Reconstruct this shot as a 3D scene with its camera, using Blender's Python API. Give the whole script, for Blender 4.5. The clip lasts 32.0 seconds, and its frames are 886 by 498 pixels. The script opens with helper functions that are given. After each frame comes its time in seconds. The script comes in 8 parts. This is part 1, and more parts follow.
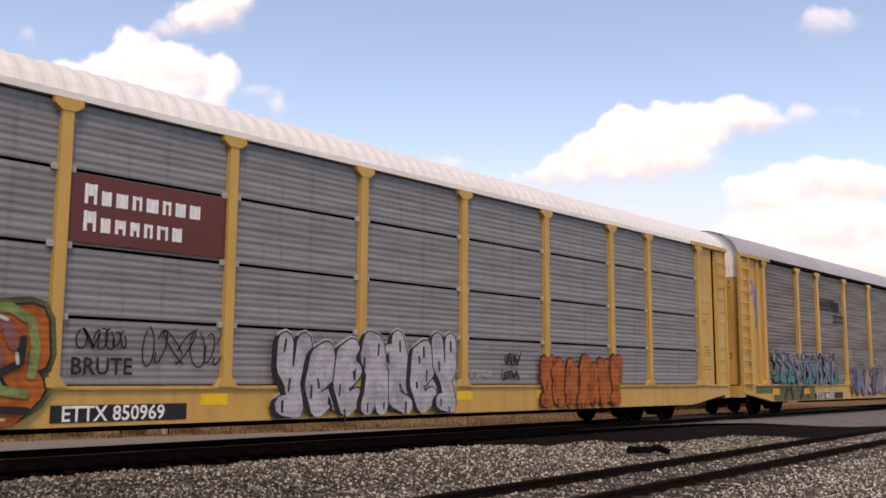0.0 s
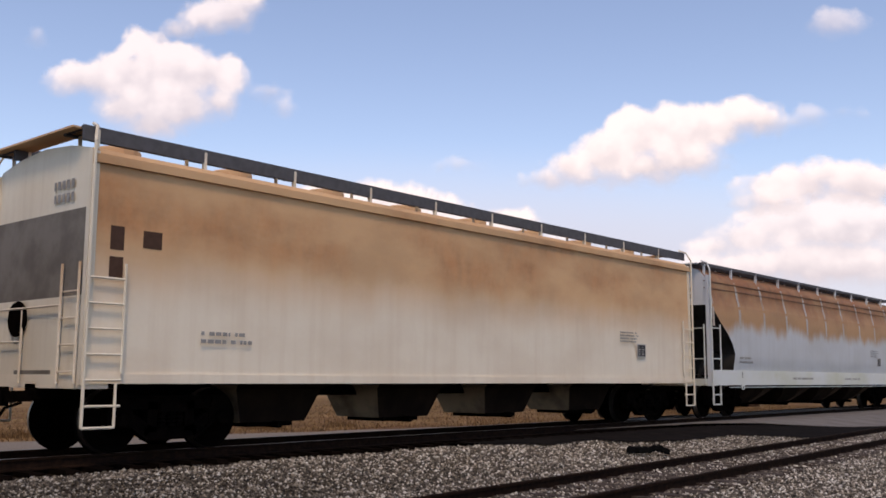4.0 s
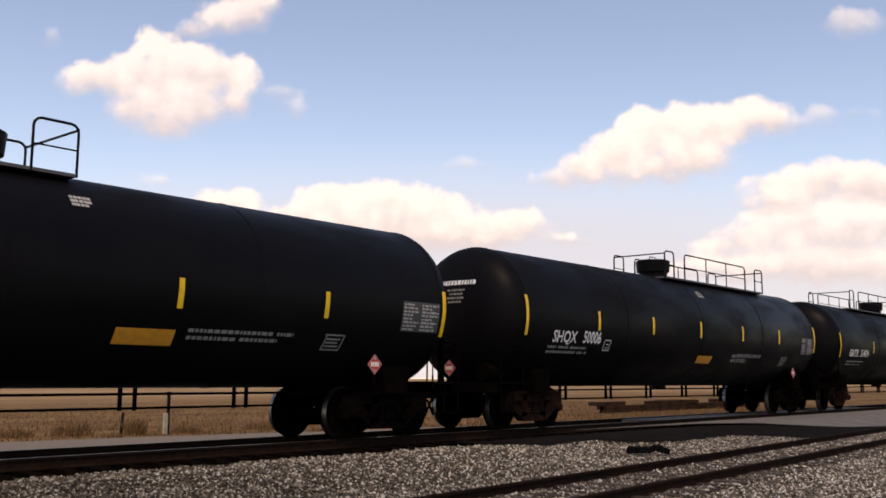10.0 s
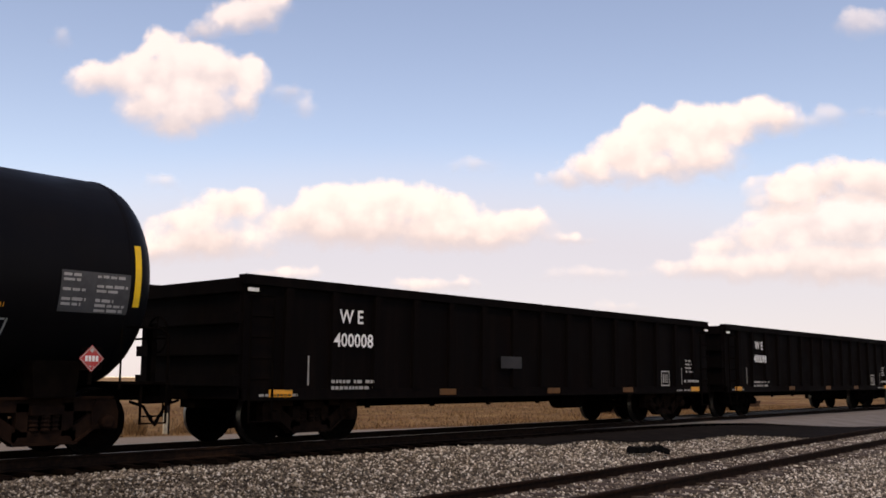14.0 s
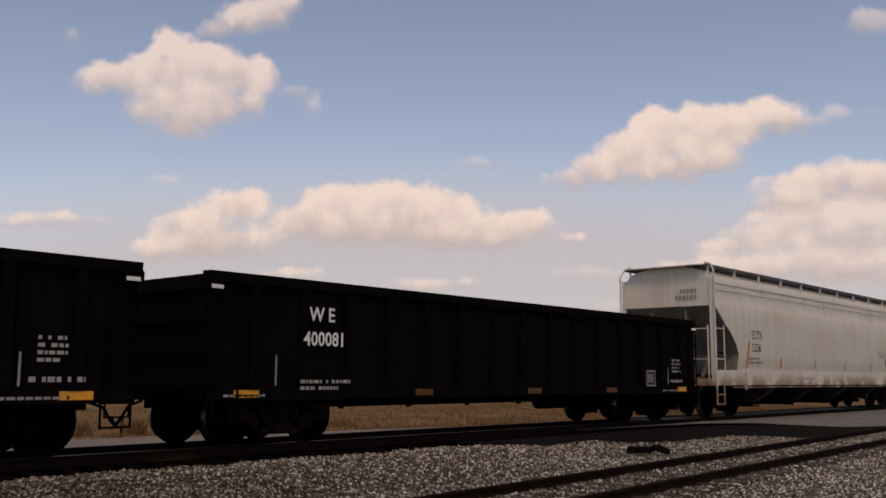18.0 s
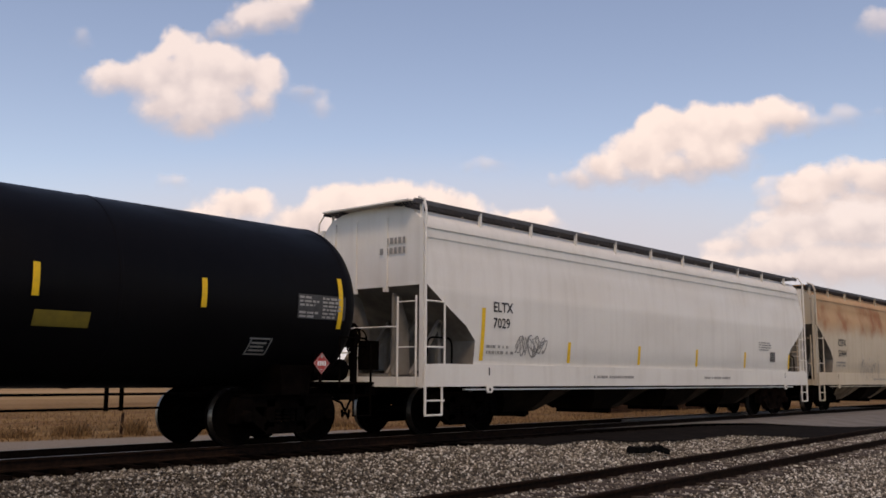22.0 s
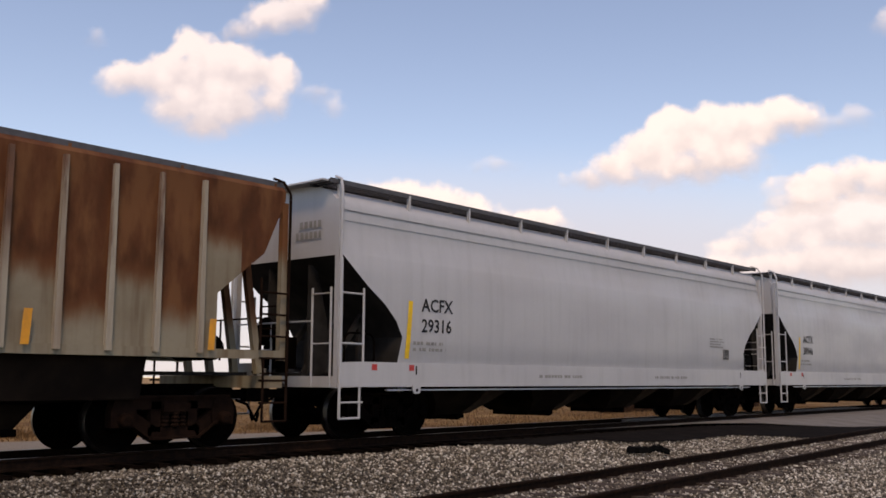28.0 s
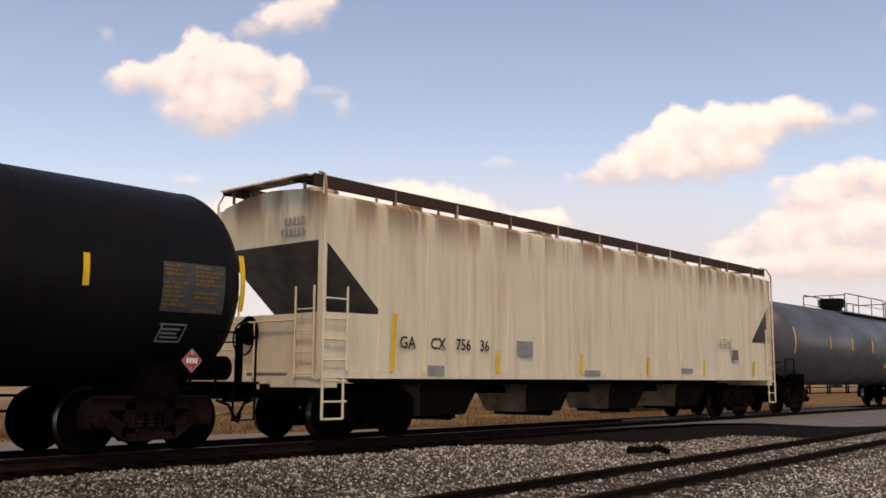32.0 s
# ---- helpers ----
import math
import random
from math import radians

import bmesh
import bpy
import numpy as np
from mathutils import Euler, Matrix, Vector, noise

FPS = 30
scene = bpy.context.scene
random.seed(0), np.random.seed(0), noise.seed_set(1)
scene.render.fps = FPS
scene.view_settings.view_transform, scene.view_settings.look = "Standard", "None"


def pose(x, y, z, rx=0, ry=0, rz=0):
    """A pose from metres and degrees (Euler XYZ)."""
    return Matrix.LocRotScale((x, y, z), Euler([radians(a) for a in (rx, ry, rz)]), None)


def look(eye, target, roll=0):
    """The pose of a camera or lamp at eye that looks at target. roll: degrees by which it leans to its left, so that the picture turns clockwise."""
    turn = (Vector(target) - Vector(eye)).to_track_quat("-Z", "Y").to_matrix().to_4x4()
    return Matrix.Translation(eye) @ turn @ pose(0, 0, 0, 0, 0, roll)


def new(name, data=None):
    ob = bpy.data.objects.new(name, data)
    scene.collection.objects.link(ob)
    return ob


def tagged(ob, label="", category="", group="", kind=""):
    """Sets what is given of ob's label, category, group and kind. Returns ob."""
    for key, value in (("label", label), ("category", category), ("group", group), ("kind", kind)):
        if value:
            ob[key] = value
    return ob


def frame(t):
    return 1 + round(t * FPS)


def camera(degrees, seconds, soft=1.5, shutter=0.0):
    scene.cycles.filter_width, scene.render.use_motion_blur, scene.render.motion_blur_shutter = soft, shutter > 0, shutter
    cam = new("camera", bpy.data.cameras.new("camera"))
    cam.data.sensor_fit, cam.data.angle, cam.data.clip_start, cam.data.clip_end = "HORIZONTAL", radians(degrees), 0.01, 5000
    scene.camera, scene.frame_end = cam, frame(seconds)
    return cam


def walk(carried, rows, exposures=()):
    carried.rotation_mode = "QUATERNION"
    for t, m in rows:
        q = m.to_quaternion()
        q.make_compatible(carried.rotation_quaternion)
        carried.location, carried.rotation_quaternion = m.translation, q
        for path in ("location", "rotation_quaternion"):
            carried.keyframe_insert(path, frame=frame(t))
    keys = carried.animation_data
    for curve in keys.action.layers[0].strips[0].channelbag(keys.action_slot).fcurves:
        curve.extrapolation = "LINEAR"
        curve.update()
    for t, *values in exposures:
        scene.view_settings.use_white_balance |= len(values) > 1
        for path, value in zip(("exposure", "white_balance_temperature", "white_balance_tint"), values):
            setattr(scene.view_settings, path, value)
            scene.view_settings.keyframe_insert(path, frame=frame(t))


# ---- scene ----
V = 22.15  # train speed, metres a second, towards -X
cam = camera(49.54, 32.0, soft=1.65)
EYE = (0.0, -14.10, 1.124)
YAW, PITCH, ROLL = radians(49.011), radians(7.694), 0.277
AIM = (EYE[0] + math.sin(YAW) * math.cos(PITCH) * 10, EYE[1] + math.cos(YAW) * math.cos(PITCH) * 10, EYE[2] + math.sin(PITCH) * 10)
# (seconds, stops, white balance in kelvin, tint)
EXPOSURES = [(0.0, 0.76, 8450, 23), (1.5, 0.72, 7850, 22), (3.0, 0.62, 7750, 23), (5.6, 0.30, 7550, 23), (7.0, 0.42, 7900, 24), (8.0, 0.52, 8200, 24), (10.0, 0.54, 8650, 23), (13.0, 0.54, 8750, 24), (14.5, 0.46, 8550, 24), (17.0, -0.10, 8450, 24), (18.0, -0.08, 8850, 24),
             (19.0, -0.08, 8850, 24), (20.0, -0.08, 8150, 24), (21.0, 0.06, 8350, 24), (22.5, 0.26, 8550, 23), (24.0, 0.22, 8350, 23), (25.0, 0.12, 8050, 24), (27.5, 0.4, 8350, 23), (29.0, 0.47, 8450, 23), (32.0, 0.48, 9050, 23)]
walk(cam, [(0.0, look(EYE, AIM, ROLL)), (32.0, look(EYE, AIM, ROLL))], EXPOSURES)

# ---- light ----
SUN_EL, SUN_AZ = radians(55), radians(225)  # azimuth clockwise from +Y
world = bpy.data.worlds.new("world")
scene.world = world
world.use_nodes = True
wt = world.node_tree
sky = wt.nodes.new("ShaderNodeTexSky")
sky.sky_type, sky.sun_disc = "NISHITA", False
sky.sun_elevation, sky.sun_rotation = SUN_EL, SUN_AZ
sky.air_density, sky.dust_density, sky.ozone_density = 1.0, 0.35, 3.0
wt.nodes["Background"].inputs["Strength"].default_value = 0.14
wt.links.new(sky.outputs["Color"], wt.nodes["Background"].inputs["Color"])
lamp = bpy.data.lights.new("sun", "SUN")
lamp.energy, lamp.angle, lamp.color = 1.2, radians(12), (1.0, 0.88, 0.70)
sun = new("sun", lamp)
SUN_FROM = Vector((math.sin(SUN_AZ) * math.cos(SUN_EL), math.cos(SUN_AZ) * math.cos(SUN_EL), math.sin(SUN_EL)))
sun.matrix_world = look(SUN_FROM * 100, (0, 0, 0))


# ---- materials ----
def shader(name, rough=0.6, metal=0.0):
    m = bpy.data.materials.new(name)
    m.use_nodes = True
    b = m.node_tree.nodes["Principled BSDF"]
    b.inputs["Roughness"].default_value, b.inputs["Metallic"].default_value = rough, metal
    b.inputs["Specular IOR Level"].default_value = 0.25
    return m, m.node_tree, b


def node(nt, kind, **inputs):
    n = nt.nodes.new(kind)
    for k, v in inputs.items():
        n.inputs[k].default_value = v
    return n


def noise_of(nt, scale, detail=4.0, stretch=(1, 1, 1), coord="Object", rough=0.55):
    tc = nt.nodes.new("ShaderNodeTexCoord")
    mp = nt.nodes.new("ShaderNodeMapping")
    mp.inputs["Scale"].default_value = stretch
    nt.links.new(tc.outputs[coord], mp.inputs["Vector"])
    n = node(nt, "ShaderNodeTexNoise", Scale=scale, Detail=detail, Roughness=rough)
    nt.links.new(mp.outputs["Vector"], n.inputs["Vector"])
    return n.outputs["Fac"]


def ramp(nt, fac, lo, hi):
    n = node(nt, "ShaderNodeMapRange")
    n.inputs["From Min"].default_value, n.inputs["From Max"].default_value = lo, hi
    n.interpolation_type = "SMOOTHSTEP"
    nt.links.new(fac, n.inputs["Value"])
    return n.outputs["Result"]


def mix(nt, fac, a, b):
    n = nt.nodes.new("ShaderNodeMix")
    n.data_type = "RGBA"
    for sock, val in ((n.inputs["Factor"], fac), (n.inputs["A"], a), (n.inputs["B"], b)):
        if isinstance(val, bpy.types.NodeSocket):
            nt.links.new(val, sock)
        else:
            sock.default_value = val if not isinstance(val, tuple) else (*val, 1)
    return n.outputs["Result"]


def maths(nt, op, a, b):
    n = nt.nodes.new("ShaderNodeMath")
    n.operation = op
    for sock, val in ((n.inputs[0], a), (n.inputs[1], b)):
        if isinstance(val, bpy.types.NodeSocket):
            nt.links.new(val, sock)
        else:
            sock.default_value = val
    return n.outputs["Value"]


def height_of(nt):
    tc, sep = nt.nodes.new("ShaderNodeTexCoord"), nt.nodes.new("ShaderNodeSeparateXYZ")
    nt.links.new(tc.outputs["Object"], sep.inputs["Vector"])
    return sep.outputs["Z"]


def bumped(nt, b, fac, strength=0.2, dist=0.01):
    n = node(nt, "ShaderNodeBump", Strength=strength, Distance=dist)
    nt.links.new(fac, n.inputs["Height"])
    nt.links.new(n.outputs["Normal"], b.inputs["Normal"])


def paint(name, base, dirt, amount=0.35, rough=0.5, streak=0.5, rust=None, band=None, spec=0.35, cover=(0.62, 0.40), grain=(0.55, 1, 0.35)):
    """Weathered paint: blotches, run-down streaks, and rust in a band of heights (from, to) where given."""
    m, nt, b = shader(name, rough)
    blot = ramp(nt, noise_of(nt, 0.8, 6, (0.5, 1, 1)), 0.35, 0.75)
    runs = ramp(nt, noise_of(nt, 3.0, 4, (1.6, 1.6, 0.12)), 0.42, 0.75)
    fine = noise_of(nt, 14, 3)
    f = maths(nt, "MULTIPLY", maths(nt, "ADD", maths(nt, "MULTIPLY", blot, 1 - streak), maths(nt, "MULTIPLY", runs, streak)), amount)
    col = mix(nt, f, base, dirt)
    col = mix(nt, maths(nt, "MULTIPLY", fine, 0.18), col, dirt)
    if rust:
        z = height_of(nt)
        rise = ramp(nt, z, band[0], band[1])
        if band[1] < band[0]:
            rise = maths(nt, "SUBTRACT", 1.0, ramp(nt, z, band[1], band[0]))
        patch = ramp(nt, noise_of(nt, 1.3, 7, grain), cover[0], cover[1])
        g = maths(nt, "MULTIPLY", maths(nt, "MULTIPLY", rise, patch), 0.9)
        deep = mix(nt, ramp(nt, noise_of(nt, 5, 5, (0.8, 1, 0.4)), 0.35, 0.7), rust, tuple(c * 0.55 for c in rust))
        col = mix(nt, g, col, deep)
    nt.links.new(col, b.inputs["Base Color"])
    b.inputs["Specular IOR Level"].default_value = spec
    r = nt.nodes.new("ShaderNodeMapRange")
    r.inputs["To Min"].default_value, r.inputs["To Max"].default_value = max(rough - 0.12, 0.05), min(rough + 0.2, 1)
    nt.links.new(blot, r.inputs["Value"])
    nt.links.new(r.outputs["Result"], b.inputs["Roughness"])
    bumped(nt, b, noise_of(nt, 2.2, 3), 0.12, 0.012)
    return m


def rusting(name, base, dirt, tint, tint_z, rust, rust_z, cover, grain=(0.45, 1, 0.8), wave=0.7, panel=None, runs=0.35, spec=0.15):
    """Paint gone brown from the top down: a stained zone with an uneven lower edge, and rust in blotches above it.
    tint_z, rust_z: heights (from, to) over which each comes in, then (from, to) over which the rust thins again;
    panel: (start, pitch, swing) where every sheet between two ribs has rusted to a height of its own."""
    m, nt, b = shader(name, 0.65)
    z = maths(nt, "ADD", height_of(nt), maths(nt, "MULTIPLY", maths(nt, "SUBTRACT", noise_of(nt, 0.9, 5, (1.2, 1, 0.35)), 0.5), wave))
    if panel:
        tc, sep = nt.nodes.new("ShaderNodeTexCoord"), nt.nodes.new("ShaderNodeSeparateXYZ")
        nt.links.new(tc.outputs["Object"], sep.inputs["Vector"])
        sheet = maths(nt, "FLOOR", maths(nt, "DIVIDE", maths(nt, "SUBTRACT", sep.outputs["X"], panel[0]), panel[1]), 0.0)
        own = nt.nodes.new("ShaderNodeTexWhiteNoise")
        own.noise_dimensions = "1D"
        nt.links.new(sheet, own.inputs["W"])
        z = maths(nt, "ADD", z, maths(nt, "MULTIPLY", maths(nt, "SUBTRACT", own.outputs["Value"], 0.5), panel[2]))
    streaks = ramp(nt, noise_of(nt, 3.0, 4, (1.6, 1.6, 0.12)), 0.42, 0.75)
    blot = ramp(nt, noise_of(nt, 0.8, 6, (0.6, 1, 1)), 0.35, 0.72)
    col = mix(nt, maths(nt, "MULTIPLY", streaks, runs), base, dirt)
    col = mix(nt, maths(nt, "MULTIPLY", blot, 0.45), col, dirt)
    col = mix(nt, ramp(nt, z, *tint_z), col, mix(nt, blot, tint, tuple(c * 0.8 for c in tint)))
    rise = ramp(nt, z, rust_z[0], rust_z[1])
    if len(rust_z) > 2:
        rise = maths(nt, "MULTIPLY", rise, maths(nt, "SUBTRACT", 1.0, maths(nt, "MULTIPLY", ramp(nt, z, rust_z[2], rust_z[3]), 0.75)))
    spots = ramp(nt, noise_of(nt, 1.3, 5, grain), cover[0], cover[1])
    deep = mix(nt, ramp(nt, noise_of(nt, 4, 5, (0.8, 1, 0.4)), 0.35, 0.7), rust, tuple(c * 0.62 for c in rust))
    col = mix(nt, maths(nt, "MULTIPLY", maths(nt, "MULTIPLY", rise, spots), 0.92), col, deep)
    col = mix(nt, maths(nt, "MULTIPLY", noise_of(nt, 14, 3), 0.18), col, dirt)
    nt.links.new(col, b.inputs["Base Color"])
    b.inputs["Specular IOR Level"].default_value = spec
    bumped(nt, b, noise_of(nt, 2.2, 3), 0.12, 0.012)
    return m


def plain(name, base, rough=0.6, metal=0.0, other=None, scale=8.0, amount=0.5, bump=0.15, spec=0.25):
    m, nt, b = shader(name, rough, metal)
    b.inputs["Specular IOR Level"].default_value = spec
    f = maths(nt, "MULTIPLY", ramp(nt, noise_of(nt, scale, 5), 0.35, 0.7), amount)
    nt.links.new(mix(nt, f, base, other or tuple(c * 0.55 for c in base)), b.inputs["Base Color"])
    bumped(nt, b, noise_of(nt, scale * 4, 3), bump, 0.004)
    return m


def spray(name, base, other, upper=None, band=None):
    """Sprayed paint that follows the corrugation of the sheet beneath; upper: a second colour that it fades into over a band of heights."""
    m, nt, b = shader(name, 0.55)
    f = maths(nt, "MULTIPLY", ramp(nt, noise_of(nt, 3.0, 5), 0.35, 0.7), 0.9)
    col = mix(nt, f, base, other)
    if upper:
        col = mix(nt, ramp(nt, maths(nt, "ADD", height_of(nt), maths(nt, "MULTIPLY", noise_of(nt, 2.5, 3), 0.4)), band[0] + 0.2, band[1] + 0.2), col, upper)
    nt.links.new(mix(nt, maths(nt, "MULTIPLY", ramp(nt, noise_of(nt, 16.0, 4), 0.5, 0.75), 0.5), col, tuple(c * 0.5 for c in other)), b.inputs["Base Color"])
    tc, wave = nt.nodes.new("ShaderNodeTexCoord"), nt.nodes.new("ShaderNodeTexWave")
    wave.bands_direction, wave.inputs["Scale"].default_value = "Z", 2.96
    nt.links.new(tc.outputs["Object"], wave.inputs["Vector"])
    bumped(nt, b, wave.outputs["Fac"], 0.35, 0.012)
    return m


BLACK = paint("black_tank_paint", (0.0032, 0.0029, 0.0037), (0.0075, 0.0062, 0.0062), 0.5, 0.5, 0.4, spec=0.06)
BROWN_BLACK = paint("faded_black_tank_paint", (0.0055, 0.0043, 0.0045), (0.014, 0.0098, 0.0082), 0.6, 0.55, 0.5, spec=0.09)
BLUE = paint("dark_blue_tank_paint", (0.0028, 0.0042, 0.015), (0.007, 0.007, 0.013), 0.4, 0.26, 0.3, spec=0.4)
GREY_TANK = paint("grey_tank_paint", (0.068, 0.065, 0.070), (0.032, 0.030, 0.030), 0.6, 0.5, 0.5, spec=0.3)
SLATE_TANK = paint("slate_tank_paint", (0.032, 0.030, 0.036), (0.017, 0.016, 0.018), 0.5, 0.5, 0.4, spec=0.2)
PALE_SLATE = paint("pale_slate_tank_paint", (0.075, 0.075, 0.088), (0.05, 0.048, 0.052), 0.5, 0.45, 0.4, spec=0.3)
GREEN_TANK = paint("dark_green_tank_paint", (0.009, 0.012, 0.012), (0.02, 0.02, 0.018), 0.5, 0.5, 0.4, spec=0.18)
WHITE_TANK = paint("off_white_tank_paint", (0.69, 0.64, 0.55), (0.46, 0.38, 0.28), 0.42, 0.5, 0.4)
HOPPER_WHITE = paint("white_hopper_paint", (0.71, 0.68, 0.625), (0.50, 0.455, 0.39), 0.45, 0.55, 0.5)
HOPPER_GREY = paint("light_grey_hopper_paint", (0.43, 0.425, 0.43), (0.29, 0.28, 0.275), 0.4, 0.5, 0.6)
HOPPER_DUSTY = paint("dusty_white_hopper_paint", (0.62, 0.565, 0.485), (0.42, 0.36, 0.285), 0.6, 0.6, 0.6, (0.30, 0.14, 0.06), (1.45, 0.95), cover=(0.60, 0.46), grain=(0.9, 1, 0.8))
HOPPER_TAN = rusting("tan_hopper_paint_with_rust", (0.55, 0.465, 0.35), (0.39, 0.30, 0.21), (0.49, 0.295, 0.155), (2.7, 3.4), (0.33, 0.095, 0.028), (2.75, 3.15, 3.8, 4.15), (0.58, 0.30), (0.62, 1, 0.5))
HOPPER_TAN_PLAIN = paint("tan_end_paint", (0.52, 0.44, 0.335), (0.38, 0.30, 0.21), 0.5, 0.6, 0.6)
HOPPER_PEACH = rusting("peach_hopper_paint_with_rust", (0.74, 0.66, 0.53), (0.58, 0.46, 0.34), (0.62, 0.37, 0.19), (2.0, 3.2), (0.47, 0.195, 0.07), (2.7, 3.4, 4.05, 4.4), (0.62, 0.24), (0.3, 1, 0.6), 0.6, runs=0.3)
HOPPER_RUST_TOP = rusting("pale_grey_hopper_paint_with_rust", (0.49, 0.51, 0.52), (0.38, 0.38, 0.365), (0.42, 0.225, 0.098), (2.5, 2.95), (0.27, 0.092, 0.027), (3.1, 3.75), (0.78, 0.36), (0.5, 1, 0.9), 1.1, runs=0.3)
HOPPER_BLUISH = paint("bluish_white_end_paint", (0.56, 0.58, 0.60), (0.42, 0.41, 0.39), 0.4, 0.55, 0.5)
SILL_WASHED = paint("washed_sill_paint", (0.56, 0.58, 0.58), (0.46, 0.46, 0.30), 0.7, 0.6, 0.1)
LEDGE_BROWN = paint("dark_brown_ledge_paint", (0.13, 0.055, 0.025), (0.20, 0.085, 0.035), 0.6, 0.7, 0.2)
HOPPER_CREAM_PLAIN = paint("cream_end_paint", (0.70, 0.63, 0.50), (0.48, 0.38, 0.27), 0.5, 0.6, 0.6)
HOPPER_CREAM = paint("cream_hopper_paint", (0.72, 0.63, 0.46), (0.46, 0.34, 0.21), 0.6, 0.65, 0.85, (0.27, 0.115, 0.04), (3.55, 4.5), cover=(0.60, 0.42), grain=(2.0, 1, 0.12))
HOPPER_RUSTY = rusting("rusty_hopper_paint", (0.27, 0.235, 0.17), (0.12, 0.075, 0.042), (0.17, 0.068, 0.028), (2.3, 2.75), (0.095, 0.029, 0.012), (2.45, 2.9), (0.62, 0.42), (1.6, 1, 0.5), 1.2, (-7.035, 0.77, 1.3), 0.75, 0.08)
GONDOLA = paint("black_gondola_paint", (0.0024, 0.0019, 0.002), (0.009, 0.0058, 0.0048), 0.6, 0.8, 0.7, spec=0.02)
GONDOLA_BROWN = paint("brown_gondola_paint", (0.030, 0.010, 0.008), (0.02, 0.012, 0.009), 0.6, 0.8, 0.6, spec=0.04)
RACK_YELLOW = paint("yellow_rack_paint", (0.57, 0.325, 0.078), (0.30, 0.17, 0.06), 0.55, 0.5, 0.7)


def streaked(name, base, dirt, wear, holes):
    """Galvanised sheet stained in long level streaks, with run-down marks and rows of small dark holes."""
    m, nt, b = shader(name, 0.6)
    level = ramp(nt, noise_of(nt, 2.6, 4, (0.10, 1, 2.4)), 0.36, 0.66)
    cloudy = ramp(nt, noise_of(nt, 0.5, 5, (0.6, 1, 1.4)), 0.35, 0.7)
    runs = ramp(nt, noise_of(nt, 3.4, 4, (1.8, 1.8, 0.14)), 0.5, 0.75)
    col = mix(nt, maths(nt, "MULTIPLY", level, wear), base, dirt)
    col = mix(nt, maths(nt, "MULTIPLY", cloudy, wear * 0.6), col, tuple(c * 0.7 for c in dirt))
    col = mix(nt, maths(nt, "MULTIPLY", runs, 0.3), col, tuple(c * 0.6 for c in dirt))
    if holes:
        vor = node(nt, "ShaderNodeTexVoronoi", Scale=4.2, Randomness=0.25)
        tc = nt.nodes.new("ShaderNodeTexCoord")
        nt.links.new(tc.outputs["Object"], vor.inputs["Vector"])
        dot = ramp(nt, vor.outputs["Distance"], 0.13, 0.09)
        gate = ramp(nt, noise_of(nt, 0.9, 2), 0.55, 0.6)
        col = mix(nt, maths(nt, "MULTIPLY", maths(nt, "MULTIPLY", dot, gate), 0.7), col, (0.03, 0.024, 0.02))
    nt.links.new(col, b.inputs["Base Color"])
    bumped(nt, b, noise_of(nt, 6, 3, (0.3, 1, 1)), 0.1, 0.01)
    return m


RACK_PANEL = streaked("galvanised_panel", (0.26, 0.257, 0.262), (0.14, 0.135, 0.135), 0.75, False)
RACK_PANEL_OLD = streaked("stained_galvanised_panel", (0.235, 0.213, 0.198), (0.10, 0.081, 0.069), 0.85, True)
ROOF_PALE = paint("pale_roof_sheet", (0.80, 0.76, 0.70), (0.55, 0.50, 0.45), 0.5, 0.45, 0.3)
END_WHITE = paint("white_end_paint", (0.80, 0.78, 0.74), (0.55, 0.50, 0.44), 0.35, 0.5, 0.4)
ROOF_GREY = paint("grey_roof_sheet", (0.40, 0.39, 0.39), (0.24, 0.22, 0.21), 0.5, 0.45, 0.3)
SIGN_RED = paint("brown_red_sign_paint", (0.13, 0.022, 0.018), (0.09, 0.04, 0.03), 0.5, 0.5, 0.4)
WHITE = plain("white_lettering", (0.78, 0.77, 0.74), 0.6, other=(0.5, 0.49, 0.46))
GREY_INK = plain("grey_lettering", (0.27, 0.26, 0.245), 0.7)
LABEL_BLUE = plain("bluish_faded_label", (0.17, 0.17, 0.21), 0.7, other=(0.07, 0.07, 0.09), scale=3.0)
GREY_PALE = plain("pale_chalk_marks", (0.42, 0.40, 0.37), 0.8)
STENCIL_BROWN = plain("faded_brown_stencil", (0.20, 0.105, 0.035), 0.8, other=(0.36, 0.20, 0.06), scale=5.0)
BROWN_INK = plain("brown_lettering", (0.07, 0.035, 0.022), 0.8)
DARK_PANEL = plain("dark_stencil_panel", (0.06, 0.06, 0.062), 0.8)
BLACK_INK = plain("black_lettering", (0.02, 0.02, 0.022), 0.7)
YELLOW = plain("yellow_reflective_tape", (0.80, 0.48, 0.02), 0.45, other=(0.55, 0.33, 0.03))
WORN_INK = plain("worn_black_lettering", (0.035, 0.03, 0.027), 0.7, other=(0.42, 0.37, 0.30), scale=4.5, amount=0.9)
STRIPE_RED = plain("orange_red_reflective_tape", (0.55, 0.19, 0.04), 0.5, other=(0.38, 0.16, 0.05))
STRIPE_DULL = plain("dusty_ochre_tape", (0.40, 0.29, 0.15), 0.7, other=(0.30, 0.22, 0.13))
AMBER = plain("amber_reflective_tape", (0.82, 0.40, 0.015), 0.45, other=(0.62, 0.30, 0.02))
FADED_INK = plain("faded_yellow_lettering", (0.40, 0.24, 0.03), 0.6, other=(0.26, 0.16, 0.03))
